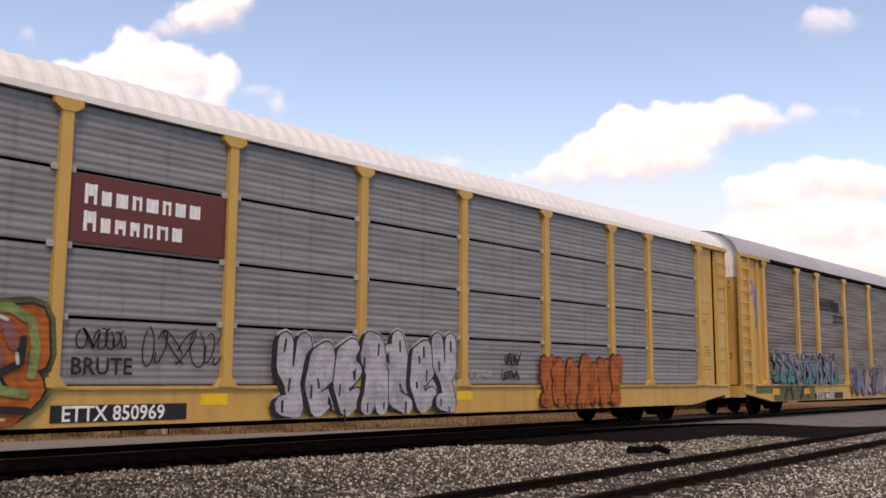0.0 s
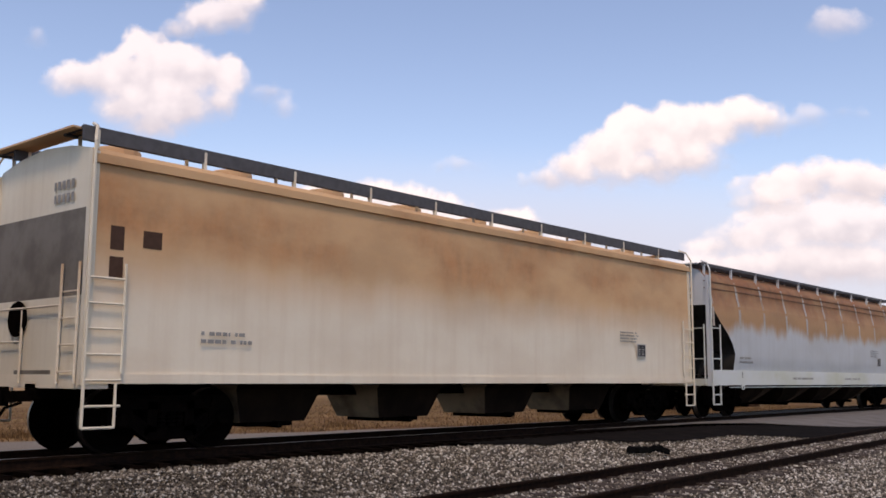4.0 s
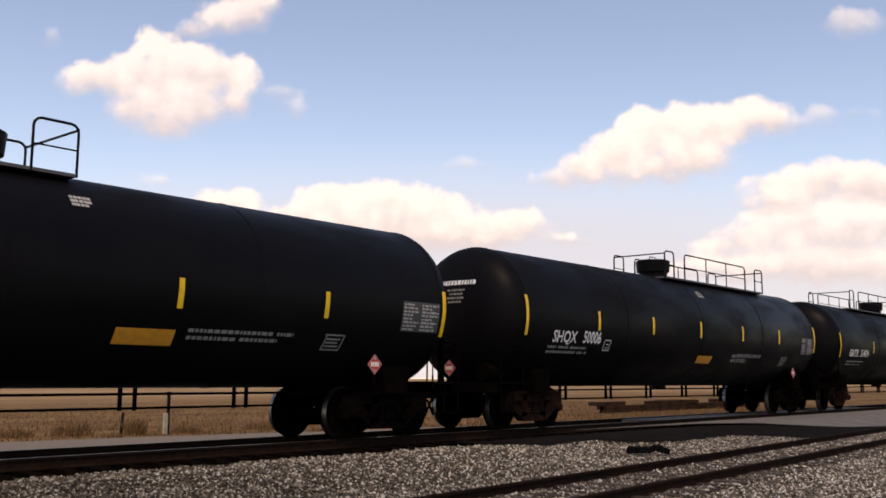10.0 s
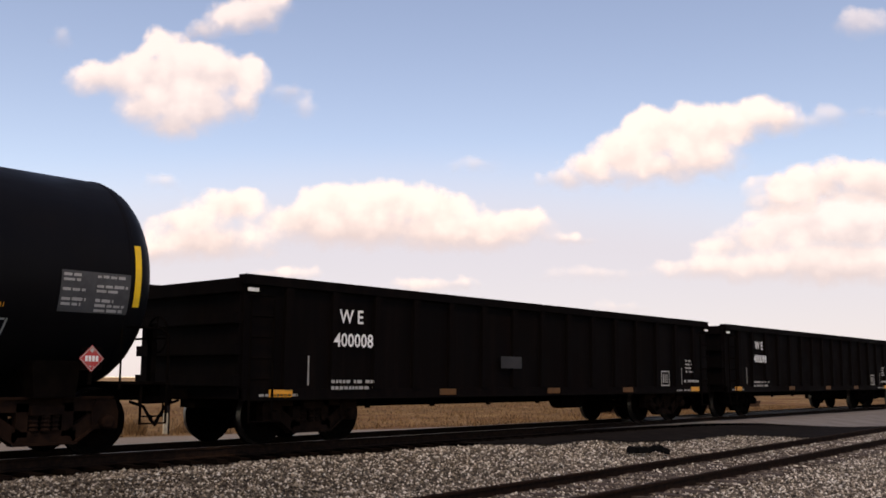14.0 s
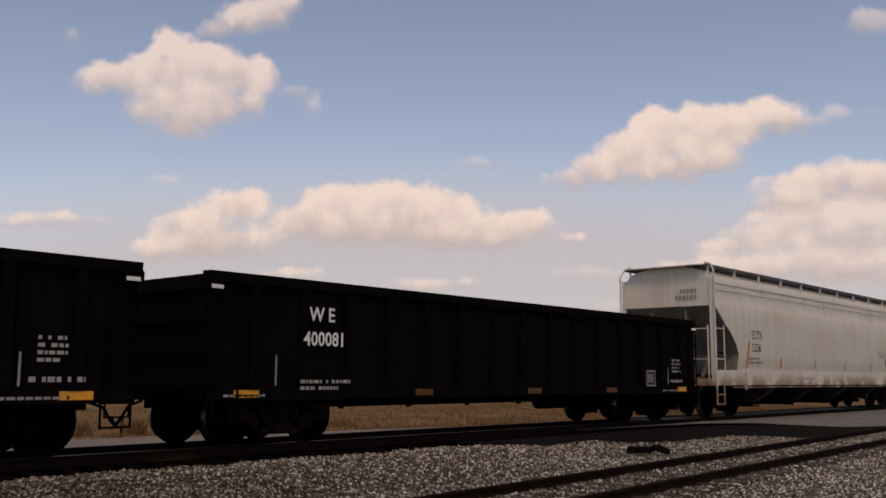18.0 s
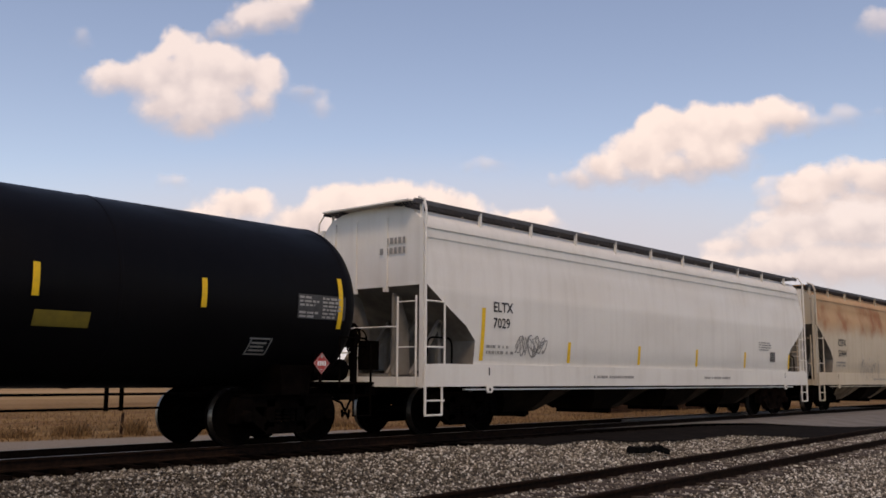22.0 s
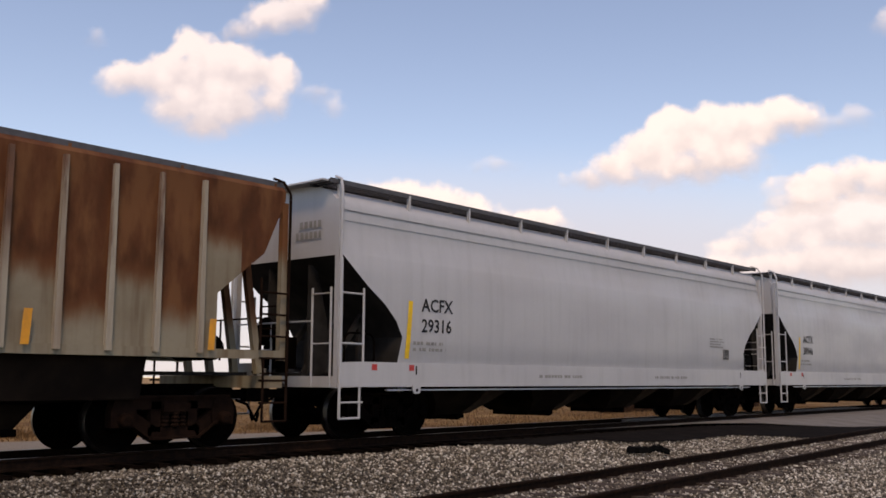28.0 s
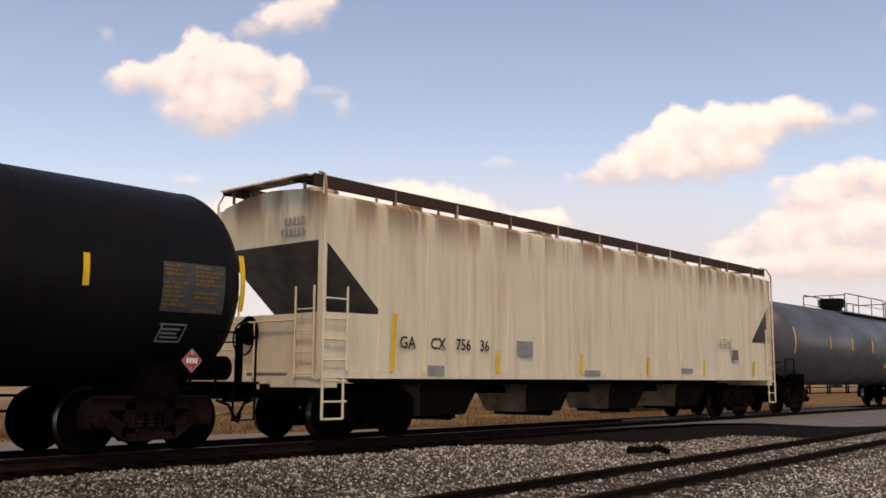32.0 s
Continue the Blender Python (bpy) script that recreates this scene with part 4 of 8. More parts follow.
        lettering(bm, " ".join(letters) if spaced else letters, xm, zc - 0.50 + mark_z, 0.42 if spaced else 0.38, on, fit=1.12 if spaced else 1.0)
        part("reporting_mark", bm, ink, tank)
        bm = bmesh.new()
        lettering(bm, number, xm + 1.27, zc - 0.49 + mark_z, 0.40, on, fit=num_w * len(number))
        part("car_number", bm, ink, tank)
        bm = bmesh.new()
        bars_of_text(bm, -e + 2 * e * mark_at - 0.1, -e + 2 * e * mark_at + 1.9, zc - (0.86 if ink in (WHITE, BLACK_INK) else 1.0), zc - 0.64, 2 if ink in (WHITE, BLACK_INK) else 3, on, seed)
        tagged(part("small_print", bm, GREY_INK if ink in (WHITE, BLACK_INK) else DIM_INK, tank), kind="stuff")
        bm = bmesh.new()
        faint = bmesh.new()

        def head_x(y, z):
            q = min((y * y + (z - zc) ** 2) / R / R, 1)
            return -e + d * (1 - math.sqrt(1 - q)) - 0.014
        for zz, ww, tall in ((zc + 0.72, 0.95, 0.05), (zc + 0.55, 0.45, 0.024), (zc + 0.46, 0.36, 0.024), (zc + 0.37, 0.42, 0.024), (zc + 0.28, 0.30, 0.024)):
            y = -0.15 - ww / 2
            while y < -0.15 + ww / 2:
                q = rnd.uniform(0.035, 0.09)
                to = bm if tall > 0.03 else faint
                to.faces.new([to.verts.new((head_x(a, b), a, b)) for a, b in ((y, zz - tall), (y + q, zz - tall), (y + q, zz + tall), (y, zz + tall))])
                y += q + 0.025
        tagged(part("end_print", faint, DIM_INK if ink not in (WHITE, BLACK_INK) else GREY_INK, tank), kind="stuff")
        tagged(part("end_mark", bm, ink, tank), kind="stuff")
    bm = bmesh.new()
    z0, z1 = zc + panel[1] - panel[2] / 2, zc + panel[1] + panel[2] / 2
    data_rows(bm, e - d - panel[0], e - d - 0.05, z0 + 0.02, z1 - 0.01, on, seed)
    cells = bm
    bm = bmesh.new()
    patch(bm, e - d - panel[0] - 0.03, e - d - 0.03, z0, z1, round_side(R, zc, 0.006), 2, 8)
    sheet = part("data_panel", bm, DARK_PANEL if mat is not WHITE_TANK else mat, tank)
    tagged(part("panel_print", cells, panel_mat or (PRINT if mat is not WHITE_TANK else GREY_INK), sheet), kind="stuff")
    bm = bmesh.new()
    if note == "plain":
        note = (e - d - 3.4, e - d - 1.6, zc - 0.80, zc - 0.60, 2)
    if note and not wording:
        bars_of_text(bm, *note, on, seed + 5)
        tagged(part("small_print", bm, note_ink or GREY_INK, tank), kind="stuff")
    if fleck:
        bm = bmesh.new()
        stencil(bm, fleck[0], fleck[0] + 0.34, fleck[1], fleck[1] + 0.18, on, 5, 3, seed + 2)
        tagged(part("stencil_mark", bm, fleck[2], tank), kind="stuff")
    if tag_plate:
        bm = bmesh.new()
        patch(bm, -2.4, -1.35, 2.58, 2.78, on, 2, 2)
        label = part("faded_label", bm, LABEL_BLUE, tank)
        bm = bmesh.new()
        patch(bm, -2.05, -1.45, 2.84, 3.12, on, 2, 2)
        part("upper_label", bm, DIM_INK, label)
        bm = bmesh.new()
        bars_of_text(bm, -2.36, -1.95, 2.60, 2.76, 1, round_side(R, zc, 0.017), 3)
        tagged(part("label_print", bm, WHITE, label), kind="stuff")
        bm = bmesh.new()
        bars_of_text(bm, -2.0, -1.42, 2.86, 3.10, 4, round_side(R, zc, 0.017), 5)
        tagged(part("upper_print", bm, FADED_INK, label), kind="stuff")
    if class_box:
        bm = bmesh.new()
        xx, zz = class_box[0], class_box[1]
        for a, b, c, f in ((0, 0.3, 0, 0.02), (0, 0.3, 0.24, 0.26), (0, 0.02, 0, 0.26), (0.28, 0.3, 0, 0.26), (0.1, 0.2, 0.06, 0.08), (0.1, 0.2, 0.14, 0.16)):
            patch(bm, xx + a, xx + b, zz + c, zz + f, on, 1, 1)
        tagged(part("class_box", bm, class_box[2], tank), kind="stuff")
    for k, words in enumerate(wording):
        bm = bmesh.new()
        lettering(bm, words, note[0], note[3] - 0.16 - 0.15 * k, 0.15, on, fit=2.1 if k == 0 else 1.1)
        tagged(part("wording", bm, PRINT, tank), kind="stuff")
    for a, ww, z, hh, thick in scrawl:
        bm = bmesh.new()
        scribble(bm, a, ww, z, hh, on, seed + int(10 * ww), thick)
        tagged(part("chalk_scrawl", bm, GREY_PALE, tank), kind="stuff")
    bm = bmesh.new()
    xx = box_at or e - d - 2.2
    for a, b, c, f in ((0, 0.44, 0, 0.025), (0, 0.44, 0.255, 0.28), (0, 0.025, 0, 0.28), (0.415, 0.44, 0, 0.28), (0.06, 0.38, 0.06, 0.09), (0.06, 0.34, 0.12, 0.15), (0.06, 0.38, 0.18, 0.21)):
        patch(bm, xx + a, xx + b, zc - 0.95 + c, zc - 0.95 + f, on, 1, 2, 0.15)
    tagged(part("inspection_box", bm, GREY_INK, tank), kind="stuff")
    bm = bmesh.new()
    patch(bm, e * plate[0], e * plate[0] + plate[1], zc + plate[2] - plate[3] / 2, zc + plate[2] + plate[3] / 2, on, 2, 4)
    board = part("hazard_plate", bm, plate_mat or YELLOW, tank)
    if plate_rim:
        bm = bmesh.new()
        u, v, w = e * plate[0], zc + plate[2], plate[3] / 2
        bars_of_text(bm, u + 0.1, u + plate[1] - 0.05, v - w * 0.75, v + w * 0.75, 2, round_side(R, zc, 0.016), seed)
        for a, b, c, f in ((0, plate[1], -w, -w + 0.03), (0, plate[1], w - 0.03, w), (0, 0.03, -w, w), (plate[1] - 0.03, plate[1], -w, w)):
            patch(bm, u + a, u + b, v + c, v + f, round_side(R, zc, 0.016), 1, 2)
        tagged(part("plate_print", bm, BROWN_INK, board), kind="stuff")
    if rules:
        bm = bmesh.new()
        for q in (0.0, 0.055):
            patch(bm, rules[0], rules[1], rules[2] + q, rules[2] + q + 0.018, on, 1, 1)
        tagged(part("painted_rule", bm, GREY_INK, tank), kind="stuff")
    spots = [pose(h - placards[1], -1.50, 1.38), pose(-h + 0.60, -0.05, 1.36, 0, 0, -90) if placards[0] is None else pose(-h + placards[0], -1.50, 1.42)]
    for m in spots:
        placard(car, m, seed, frame_mat)
    return car


# ---- covered hoppers ----
def hopper_car(s0, s1, mat, label, mark=(), kind="smooth", top=4.65, low=0.97, tape=YELLOW, slope=None, sill=None, ink=BLACK_INK, seed=1, bays=4, tag=(), seams=False, zcut=0.0, mark_dx=0.0, spread_marks=(), end_ribs=False, reds=False, deck=None, plain_side=False, end_mat=None, tag_ink=None, drips=False, stripes=True, ledge=None, spikes=False, bay_mat=False, ledges=(4.02, 4.22), mark_size=0.36):
    car, h = car_base("covered_hopper_car", s0, s1, label, "hopper car", "cars of the train")
    e = h - 0.62
    rnd = random.Random(seed)
    slope = slope or SLOPE_SHADED
    ztop, zcut, cut = top, zcut or (3.33 if kind == "smooth" else 3.6), (1.3 if kind == "smooth" else 1.5)
    zfoot = 1.42 if kind == "smooth" else 2.3
    if kind == "ribbed":
        zcut, zfoot, cut = 3.5, 2.45, 1.35
    if plain_side:
        cut = 0.0

    def xend(z):
        if z >= zcut or plain_side:
            return e - 0.02
        if kind == "smooth":
            return e - 0.02 - float(np.interp(z, [1.42 + (q - 1.42) * (zcut - 1.42) / 1.91 for q in (1.42, 1.9, 2.2, 2.5, 2.8, 3.33)], [1.48, 1.58, 1.40, 1.08, 0.64, 0.0]))
        if kind == "ribbed" and z <= zfoot:
            return e - cut
        if z < zfoot:
            return e - 0.06 if z < zfoot - 0.01 else e - cut
        return e - 0.02 - cut * (zcut - z) / (zcut - zfoot)
    if kind == "smooth":
        prof = [(1.46, 1.30), (1.53, 1.45), (1.56, 1.9), (1.57, 2.2), (1.575, 2.5), (1.575, 2.8), (1.57, 2.95), (1.565, zcut), (1.55, 3.38), (1.50, 3.75), (1.46, 4.0), (1.47, 4.05), (1.42, 4.2), (1.43, 4.25), (1.36, 4.42), (1.2, 4.58), (0.9, 4.68), (0.45, 4.74), (0.0, 4.76)]
    else:
        prof = [(1.50, low), (1.50, zfoot - 0.02), (1.50, zfoot), (1.50, 3.0), (1.50, zcut), (1.50, 4.25), (1.49, 4.38), (1.40, 4.46), (0.8, 4.58), (0.0, 4.64)] if kind == "panelled" else [(1.50, low), (1.50, zfoot), (1.50, 3.0), (1.50, zcut), (1.50, 4.45), (1.50, 4.60), (1.42, 4.68), (0.8, 4.78), (0.0, 4.82)]
    prof = [(y, z + (ztop - 4.65)) if z > 3.4 else (y, z) for y, z in prof]
    bm = bmesh.new()
    n = 14
    grid = []
    for y, z in prof + [(-y, z) for y, z in reversed(prof[:-1])]:
        grid.append([bm.verts.new((-xend(z) + 2 * xend(z) * i / n, y, z)) for i in range(n + 1)])
    for a, b in zip(grid, grid[1:]):
        for i in range(n):
            bm.faces.new((a[i], a[i + 1], b[i + 1], b[i]))
    m = len(grid)
    for i in (0, n):
        for k in range(m // 2):
            a, b, c, d = grid[k][i], grid[k + 1][i], grid[m - 2 - k][i], grid[m - 1 - k][i]
            f = bm.faces.new((a, b, c, d) if b is not c else (a, b, d))
            # inward-sloping end faces take the slope colour, which holds their shade
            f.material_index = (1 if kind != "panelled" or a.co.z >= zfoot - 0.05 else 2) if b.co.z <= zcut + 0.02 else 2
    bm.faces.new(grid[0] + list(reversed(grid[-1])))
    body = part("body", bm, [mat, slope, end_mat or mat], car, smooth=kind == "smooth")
    proud = {"smooth": 0.010, "panelled": 0.048, "ribbed": 0.085}[kind]
    on = lambda x, z: -(np.interp(z, [p[1] for p in prof], [p[0] for p in prof]) + proud)
    # side sills
    zs0, zs1 = (0.97, 1.42) if kind == "smooth" else (low - 0.02, low + 0.12)
    for y in (-1, 1):
        bm = bmesh.new()
        if kind == "smooth":
            prism(bm, [(-e, zs0), (e, zs0), (e, zs1 - 0.02), (e - 0.5, zs1), (-e + 0.5, zs1), (-e, zs1 - 0.02)], y * 1.44, y * 1.60)
        else:
            box(bm, -e, e, min(y * 1.42, y * 1.53), max(y * 1.42, y * 1.53), zs0, zs1)
        part("side_sill", bm, sill or mat, car)
        if kind == "smooth":
            bm = bmesh.new()
            box(bm, -e + 1.2, e - 1.2, min(y * 1.50, y * 1.56), max(y * 1.50, y * 1.56), zs0 - 0.075, zs0 - 0.045)
            part("sill_flange", bm, sill or mat, car)
    # ribs
    if kind == "ribbed":
        k = 0
        x = -e + 1.47
        while x < e - 1.3:
            bm = bmesh.new()
            prism(bm, [(x - 0.05, low + 0.05), (x + 0.05, low + 0.05), (x + 0.032, ztop - 0.12), (x - 0.032, ztop - 0.12)], -1.575, -1.49)
            part("side_rib", bm, RIB_FADED, body)
            x += 0.77
    elif plain_side:
        bm = bmesh.new()
        prism(bm, [(-e, ztop - 0.42), (e, ztop - 0.42), (e, ztop - 0.30), (-e, ztop - 0.30)], -1.56, -1.49)
        part("top_chord", bm, mat, body)
        for a, z0, z1 in ((0.32, 2.95, 3.3), (0.32, 2.55, 2.85), (0.85, 3.02, 3.28)):
            bm = bmesh.new()
            patch(bm, -e + a, -e + a + 0.22 + (0.1 if a > 0.5 else 0), z0, z1, flat(-1.506), 1, 1)
            part("dark_opening", bm, BROWN_INK, body)
    elif kind == "panelled":
        x = -e + 1.6
        while x < e - 1.4:
            bm = bmesh.new()
            prism(bm, [(x - 0.22, low + 0.1), (x + 0.22, low + 0.1), (x + 0.14, ztop - 0.30), (x - 0.14, ztop - 0.30)], -1.535, -1.49)
            part("side_rib", bm, mat, body)
            x += 1.32
    else:
        bm = bmesh.new()
        for z in ledges:
            box(bm, -e, e, -1.475 if z < 4.1 else -1.445, -1.36, z + ztop - 4.65, z + 0.025 + ztop - 4.65)
        part("roof_moulding", bm, ledge or mat, body, split=True)
    if seams:
        x = -e + 0.14
        while x < e:
            bm = bmesh.new()
            patch(bm, x - 0.07, x + 0.07, 2.7, ztop - 0.32, on, 1, 6)
            part("weld_seam", bm, SEAM, body)
            x += 1.86
    # roof walk, supports, hatches
    for y in (-1.06, 1.06):
        bm = bmesh.new()
        # open grating: bearing bars crossed by short bars
        for k in range(6):
            yy = y - 0.235 + 0.094 * k
            box(bm, -e - 0.1, e + 0.1, yy - 0.012, yy + 0.012, ztop + 0.085, ztop + 0.125)
        x = -e - 0.05
        while x < e + 0.1:
            box(bm, x - 0.018, x + 0.018, y - 0.26, y + 0.26, ztop + 0.08, ztop + 0.12)
            x += 0.16
        grating = tagged(part("roof_walk", bm, deck or GRATE, car), kind="stuff")
        bm = bmesh.new()
        box(bm, -e - 0.1, e + 0.1, y - 0.29, y - 0.262, ztop - (0.08 if kind == "panelled" else -0.05), ztop + 0.14)
        box(bm, -e - 0.1, e + 0.1, y + 0.262, y + 0.29, ztop + 0.05, ztop + 0.14)
        part("walk_edge", bm, deck or GRATE, grating, split=True)
        x = -e + 0.14
        while x < e:
            bm = bmesh.new()
            box(bm, x - 0.025, x + 0.025, y - 0.292, y - 0.225, ztop - 0.25, ztop + 0.10)
            box(bm, x - 0.025, x + 0.025, y + 0.225, y + 0.26, ztop - 0.10, ztop + 0.09)
            part("walk_support", bm, end_mat or mat, car, split=True)
            x += 1.86
    for sgn in (-1, 1):
        bm = bmesh.new()
        box(bm, sgn * (e + 0.02) - 0.2, sgn * (e + 0.02) + 0.2, -1.26, 1.26, ztop + 0.09, ztop + 0.12)
        part("crossover_walk", bm, sill or mat, car)
    for k in range(bays + 4):
        x = -e + 1.2 + (2 * e - 2.4) * k / (bays + 3)
        bm = bmesh.new()
        lathe(bm, [(ztop + 0.02, 0.40), (ztop + 0.16, 0.40), (ztop + 0.20, 0.32), (ztop + 0.22, 0.0)], "z", 14, (x, 0, 0))
        part("roof_hatch", bm, mat, car)
    # hopper bays under the body
    span = 2 * (e - 2.45)
    w = span / bays
    for k in range(bays):
        c = -e + 2.45 + w * (k + 0.5)
        bm = bmesh.new()
        # (half length, half depth, height) of the rings from the body down to the outlet
        cone = {"smooth": ((w * 0.49, 1.42, 1.35), (w * 0.40, 1.25, 0.96), (w * 0.25, 0.92, 0.62), (w * 0.16, 0.6, 0.38)),
                "panelled": ((w * 0.49, 1.38, zs0 + 0.1), (1.05, 0.95, 1.0), (0.95, 0.78, 0.93), (0.72, 0.6, 0.36)),
                "ribbed": ((w * 0.495, 1.38, zs0 + 0.1), (w * 0.495, 1.2, 0.80), (0.75, 0.6, 0.74), (0.42, 0.4, 0.30))}[kind]
        rings = [[bm.verts.new((c + sx * a, sy * b, z)) for sx, sy in ((-1, -1), (1, -1), (1, 1), (-1, 1))] for a, b, z in cone]
        hi, lo = rings[0], rings[-1]
        for a, b in zip(rings, rings[1:]):
            for i in range(4):
                bm.faces.new((a[i], a[(i + 1) % 4], b[(i + 1) % 4], b[i]))
        bm.faces.new(hi)
        bm.faces.new(lo)
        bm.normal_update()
        # shade under the car painted by which way each face looks
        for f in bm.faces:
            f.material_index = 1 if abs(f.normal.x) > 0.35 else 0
        bay = part("hopper_bay", bm, [BAY_LIT if bay_mat and k == 0 else BAY_SHADED, BAY_SHADED if kind != "panelled" else BAY_LIT], car)
        if kind == "smooth":
            # added paler sheet over the far corner: light on the bay, put into colour
            bm = bmesh.new()
            ring = [(c + w * 0.15, 1.22, 0.95), (c + w * 0.39, 1.22, 0.95), (c + w * 0.242, 0.90, 0.62), (c + w * 0.155, 0.62, 0.40), (c + w * 0.09, 0.62, 0.40), (c + w * 0.12, 0.90, 0.62)]
            near, far = [[bm.verts.new((a, -b - q, z)) for a, b, z in ring] for q in (0.06, 0.0)]
            for q in ((0, 1, 2, 5), (5, 2, 3, 4)):
                bm.faces.new([near[i] for i in q])
                bm.faces.new([far[i] for i in reversed(q)])
            for i in range(6):
                bm.faces.new((near[i], near[(i + 1) % 6], far[(i + 1) % 6], far[i]))
            part("lit_corner_sheet", bm, BAY_LIT if bay_mat else BAY_HALF_LIT, bay)
        bm = bmesh.new()
        box(bm, c - (0.52 if kind == "smooth" else 0.5), c + (0.52 if kind == "smooth" else 0.5), -0.52, 0.52, 0.28, 0.385)
        lathe(bm, [(-0.8, 0.06), (0.8, 0.06)], "y", 10, (c, 0, 0.32))
        part("outlet_gate", bm, IRON, bay)
    bm = bmesh.new()
    box(bm, -e, e, -0.16, 0.16, 0.80, 1.02)
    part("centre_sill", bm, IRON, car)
    # ends: posts, ladders, platform, braces
    for sgn in (-1, 1):
        for y in (-1.47, 1.47):
            bm = bmesh.new()
            x = sgn * (e - 0.03)
            box(bm, x - 0.06, x + 0.06, y - 0.05, y + 0.05, zs0 - 0.02, ztop - 0.25)
            part("corner_post", bm, end_mat or mat, car)
            bm = bmesh.new()
            xo = sgn * (e - 0.55)
            yo = y * 1.075
            tube(bm, [(sgn * (e + 0.02), yo, 0.42), (sgn * (e + 0.02), yo, ztop - 0.1), (sgn * (e - 0.05), yo * 0.93, ztop + 0.12), (sgn * (e - 0.1), yo * 0.8, ztop + 0.2)], 0.026)
            tube(bm, [(xo, yo, zs1), (xo, yo, 2.75)], 0.022)
            tube(bm, [(xo + sgn * 0.08, yo, 0.42), (xo + sgn * 0.08, yo, zs0)], 0.022)
            tube(bm, [(sgn * (e + 0.02), yo, 0.42), (xo + sgn * 0.08, yo, 0.42)], 0.022)
            for z in (0.70, 1.74, 2.64) if kind == "smooth" and sgn < 0 else [0.72 + 0.36 * k for k in range(6)]:
                tube(bm, [(sgn * (e + 0.02), yo, z), (xo, yo, z)], 0.018, 5)
            part("side_ladder", bm, RUSTY_IRON if kind == "ribbed" else (sill or end_mat or mat), car)
        bm = bmesh.new()
        for y in (-1.35, -0.85):
            tube(bm, [(sgn * (e + 0.04), y, zs0), (sgn * (e + 0.04), y, 2.75)], 0.022)
        for y in (0.3, 1.35):
            tube(bm, [(sgn * (e + 0.04), y, zs0), (sgn * (e + 0.04), y, 2.15)], 0.02)
        tube(bm, [(sgn * (e + 0.05), 0.3, 1.65), (sgn * (e + 0.05), 1.35, 1.65)], 0.016)
        for z in (1.74, 2.64) if kind == "smooth" and sgn < 0 else [1.2 + 0.38 * k for k in range(4)]:
            tube(bm, [(sgn * (e + 0.04), -1.35, z), (sgn * (e + 0.04), -0.85, z)], 0.014, 5)
        tube(bm, [(sgn * (e + 0.05), -0.85, 2.15), (sgn * (e + 0.05), 1.35, 2.15)], 0.018)
        part("end_ladder", bm, RUSTY_IRON if kind == "ribbed" else (sill or mat), car)
        bm = bmesh.new()
        box(bm, min(sgn * e, sgn * (e - 0.4)), max(sgn * e, sgn * (e - 0.4)), -1.5, 1.5, 0.96, 1.16)
        part("end_sill", bm, sill or mat, car)
        bm = bmesh.new()
        box(bm, min(sgn * e, sgn * (e - 2.6)), max(sgn * e, sgn * (e - 2.6)), -0.55, 0.55, 1.16, 1.22)
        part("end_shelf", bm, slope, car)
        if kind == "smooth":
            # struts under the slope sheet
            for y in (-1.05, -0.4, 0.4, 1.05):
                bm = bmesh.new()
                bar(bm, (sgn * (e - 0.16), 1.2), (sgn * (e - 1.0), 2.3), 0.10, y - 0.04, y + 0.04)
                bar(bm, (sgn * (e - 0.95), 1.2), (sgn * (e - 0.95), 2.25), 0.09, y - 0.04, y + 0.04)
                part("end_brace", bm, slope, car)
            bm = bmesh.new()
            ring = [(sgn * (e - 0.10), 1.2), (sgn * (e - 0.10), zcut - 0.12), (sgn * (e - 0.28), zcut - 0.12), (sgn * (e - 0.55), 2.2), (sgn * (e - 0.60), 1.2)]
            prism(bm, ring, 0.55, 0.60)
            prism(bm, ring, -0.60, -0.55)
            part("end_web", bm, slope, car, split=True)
            if end_ribs:
                for y in (-0.45, 0.45, 1.1):
                    bm = bmesh.new()
                    box(bm, sgn * (e - 0.02) - 0.035, sgn * (e - 0.02) + 0.035, y - 0.05, y + 0.05, zcut - 0.1, ztop - 0.15)
                    part("end_rib", bm, mat, car)
            bm = bmesh.new()
            tube(bm, arch(min(sgn * (e - 1.1), sgn * (e - 0.35)), max(sgn * (e - 1.1), sgn * (e - 0.35)), 1.2, 1.95, -1.3, 0.15), 0.02)
            part("end_grab_iron", bm, IRON, car)
        elif kind == "ribbed":
            for y in (-1.0, -0.35, 0.35, 1.0):
                bm = bmesh.new()
                bar(bm, (sgn * (e - 0.12), 1.2), (sgn * (e - 0.45), 3.1), 0.12, y - 0.05, y + 0.05)
                part("end_brace", bm, mat, car)
        bm = bmesh.new()
        if sgn < 0:
            lathe(bm, [(-0.03, 0.0), (-0.03, 0.26), (0.0, 0.28), (0.03, 0.26), (0.03, 0.22), (0.0, 0.21), (-0.01, 0.0)], "x", 16, (-e - 0.02, 0.5, 2.0))
            box(bm, -e + 0.1, -e + 0.5, 0.2, 0.7, 1.3, 1.9)
            part("hand_brake", bm, IRON, car)
        else:
            lathe(bm, [(-0.62, 0.0), (-0.58, 0.16), (-0.5, 0.21), (0.5, 0.21), (0.58, 0.16), (0.62, 0.0)], "y", 16, (e - 0.75, -0.1, 1.62))
            part("air_reservoir", bm, SLOPE_GREY if kind == "smooth" else IRON, car, smooth=True)
        truck(car, sgn * (e - 1.75), RUSTY_IRON if rnd.random() < 0.5 else IRON)
        coupler(car, sgn * (h - 0.75), sgn)
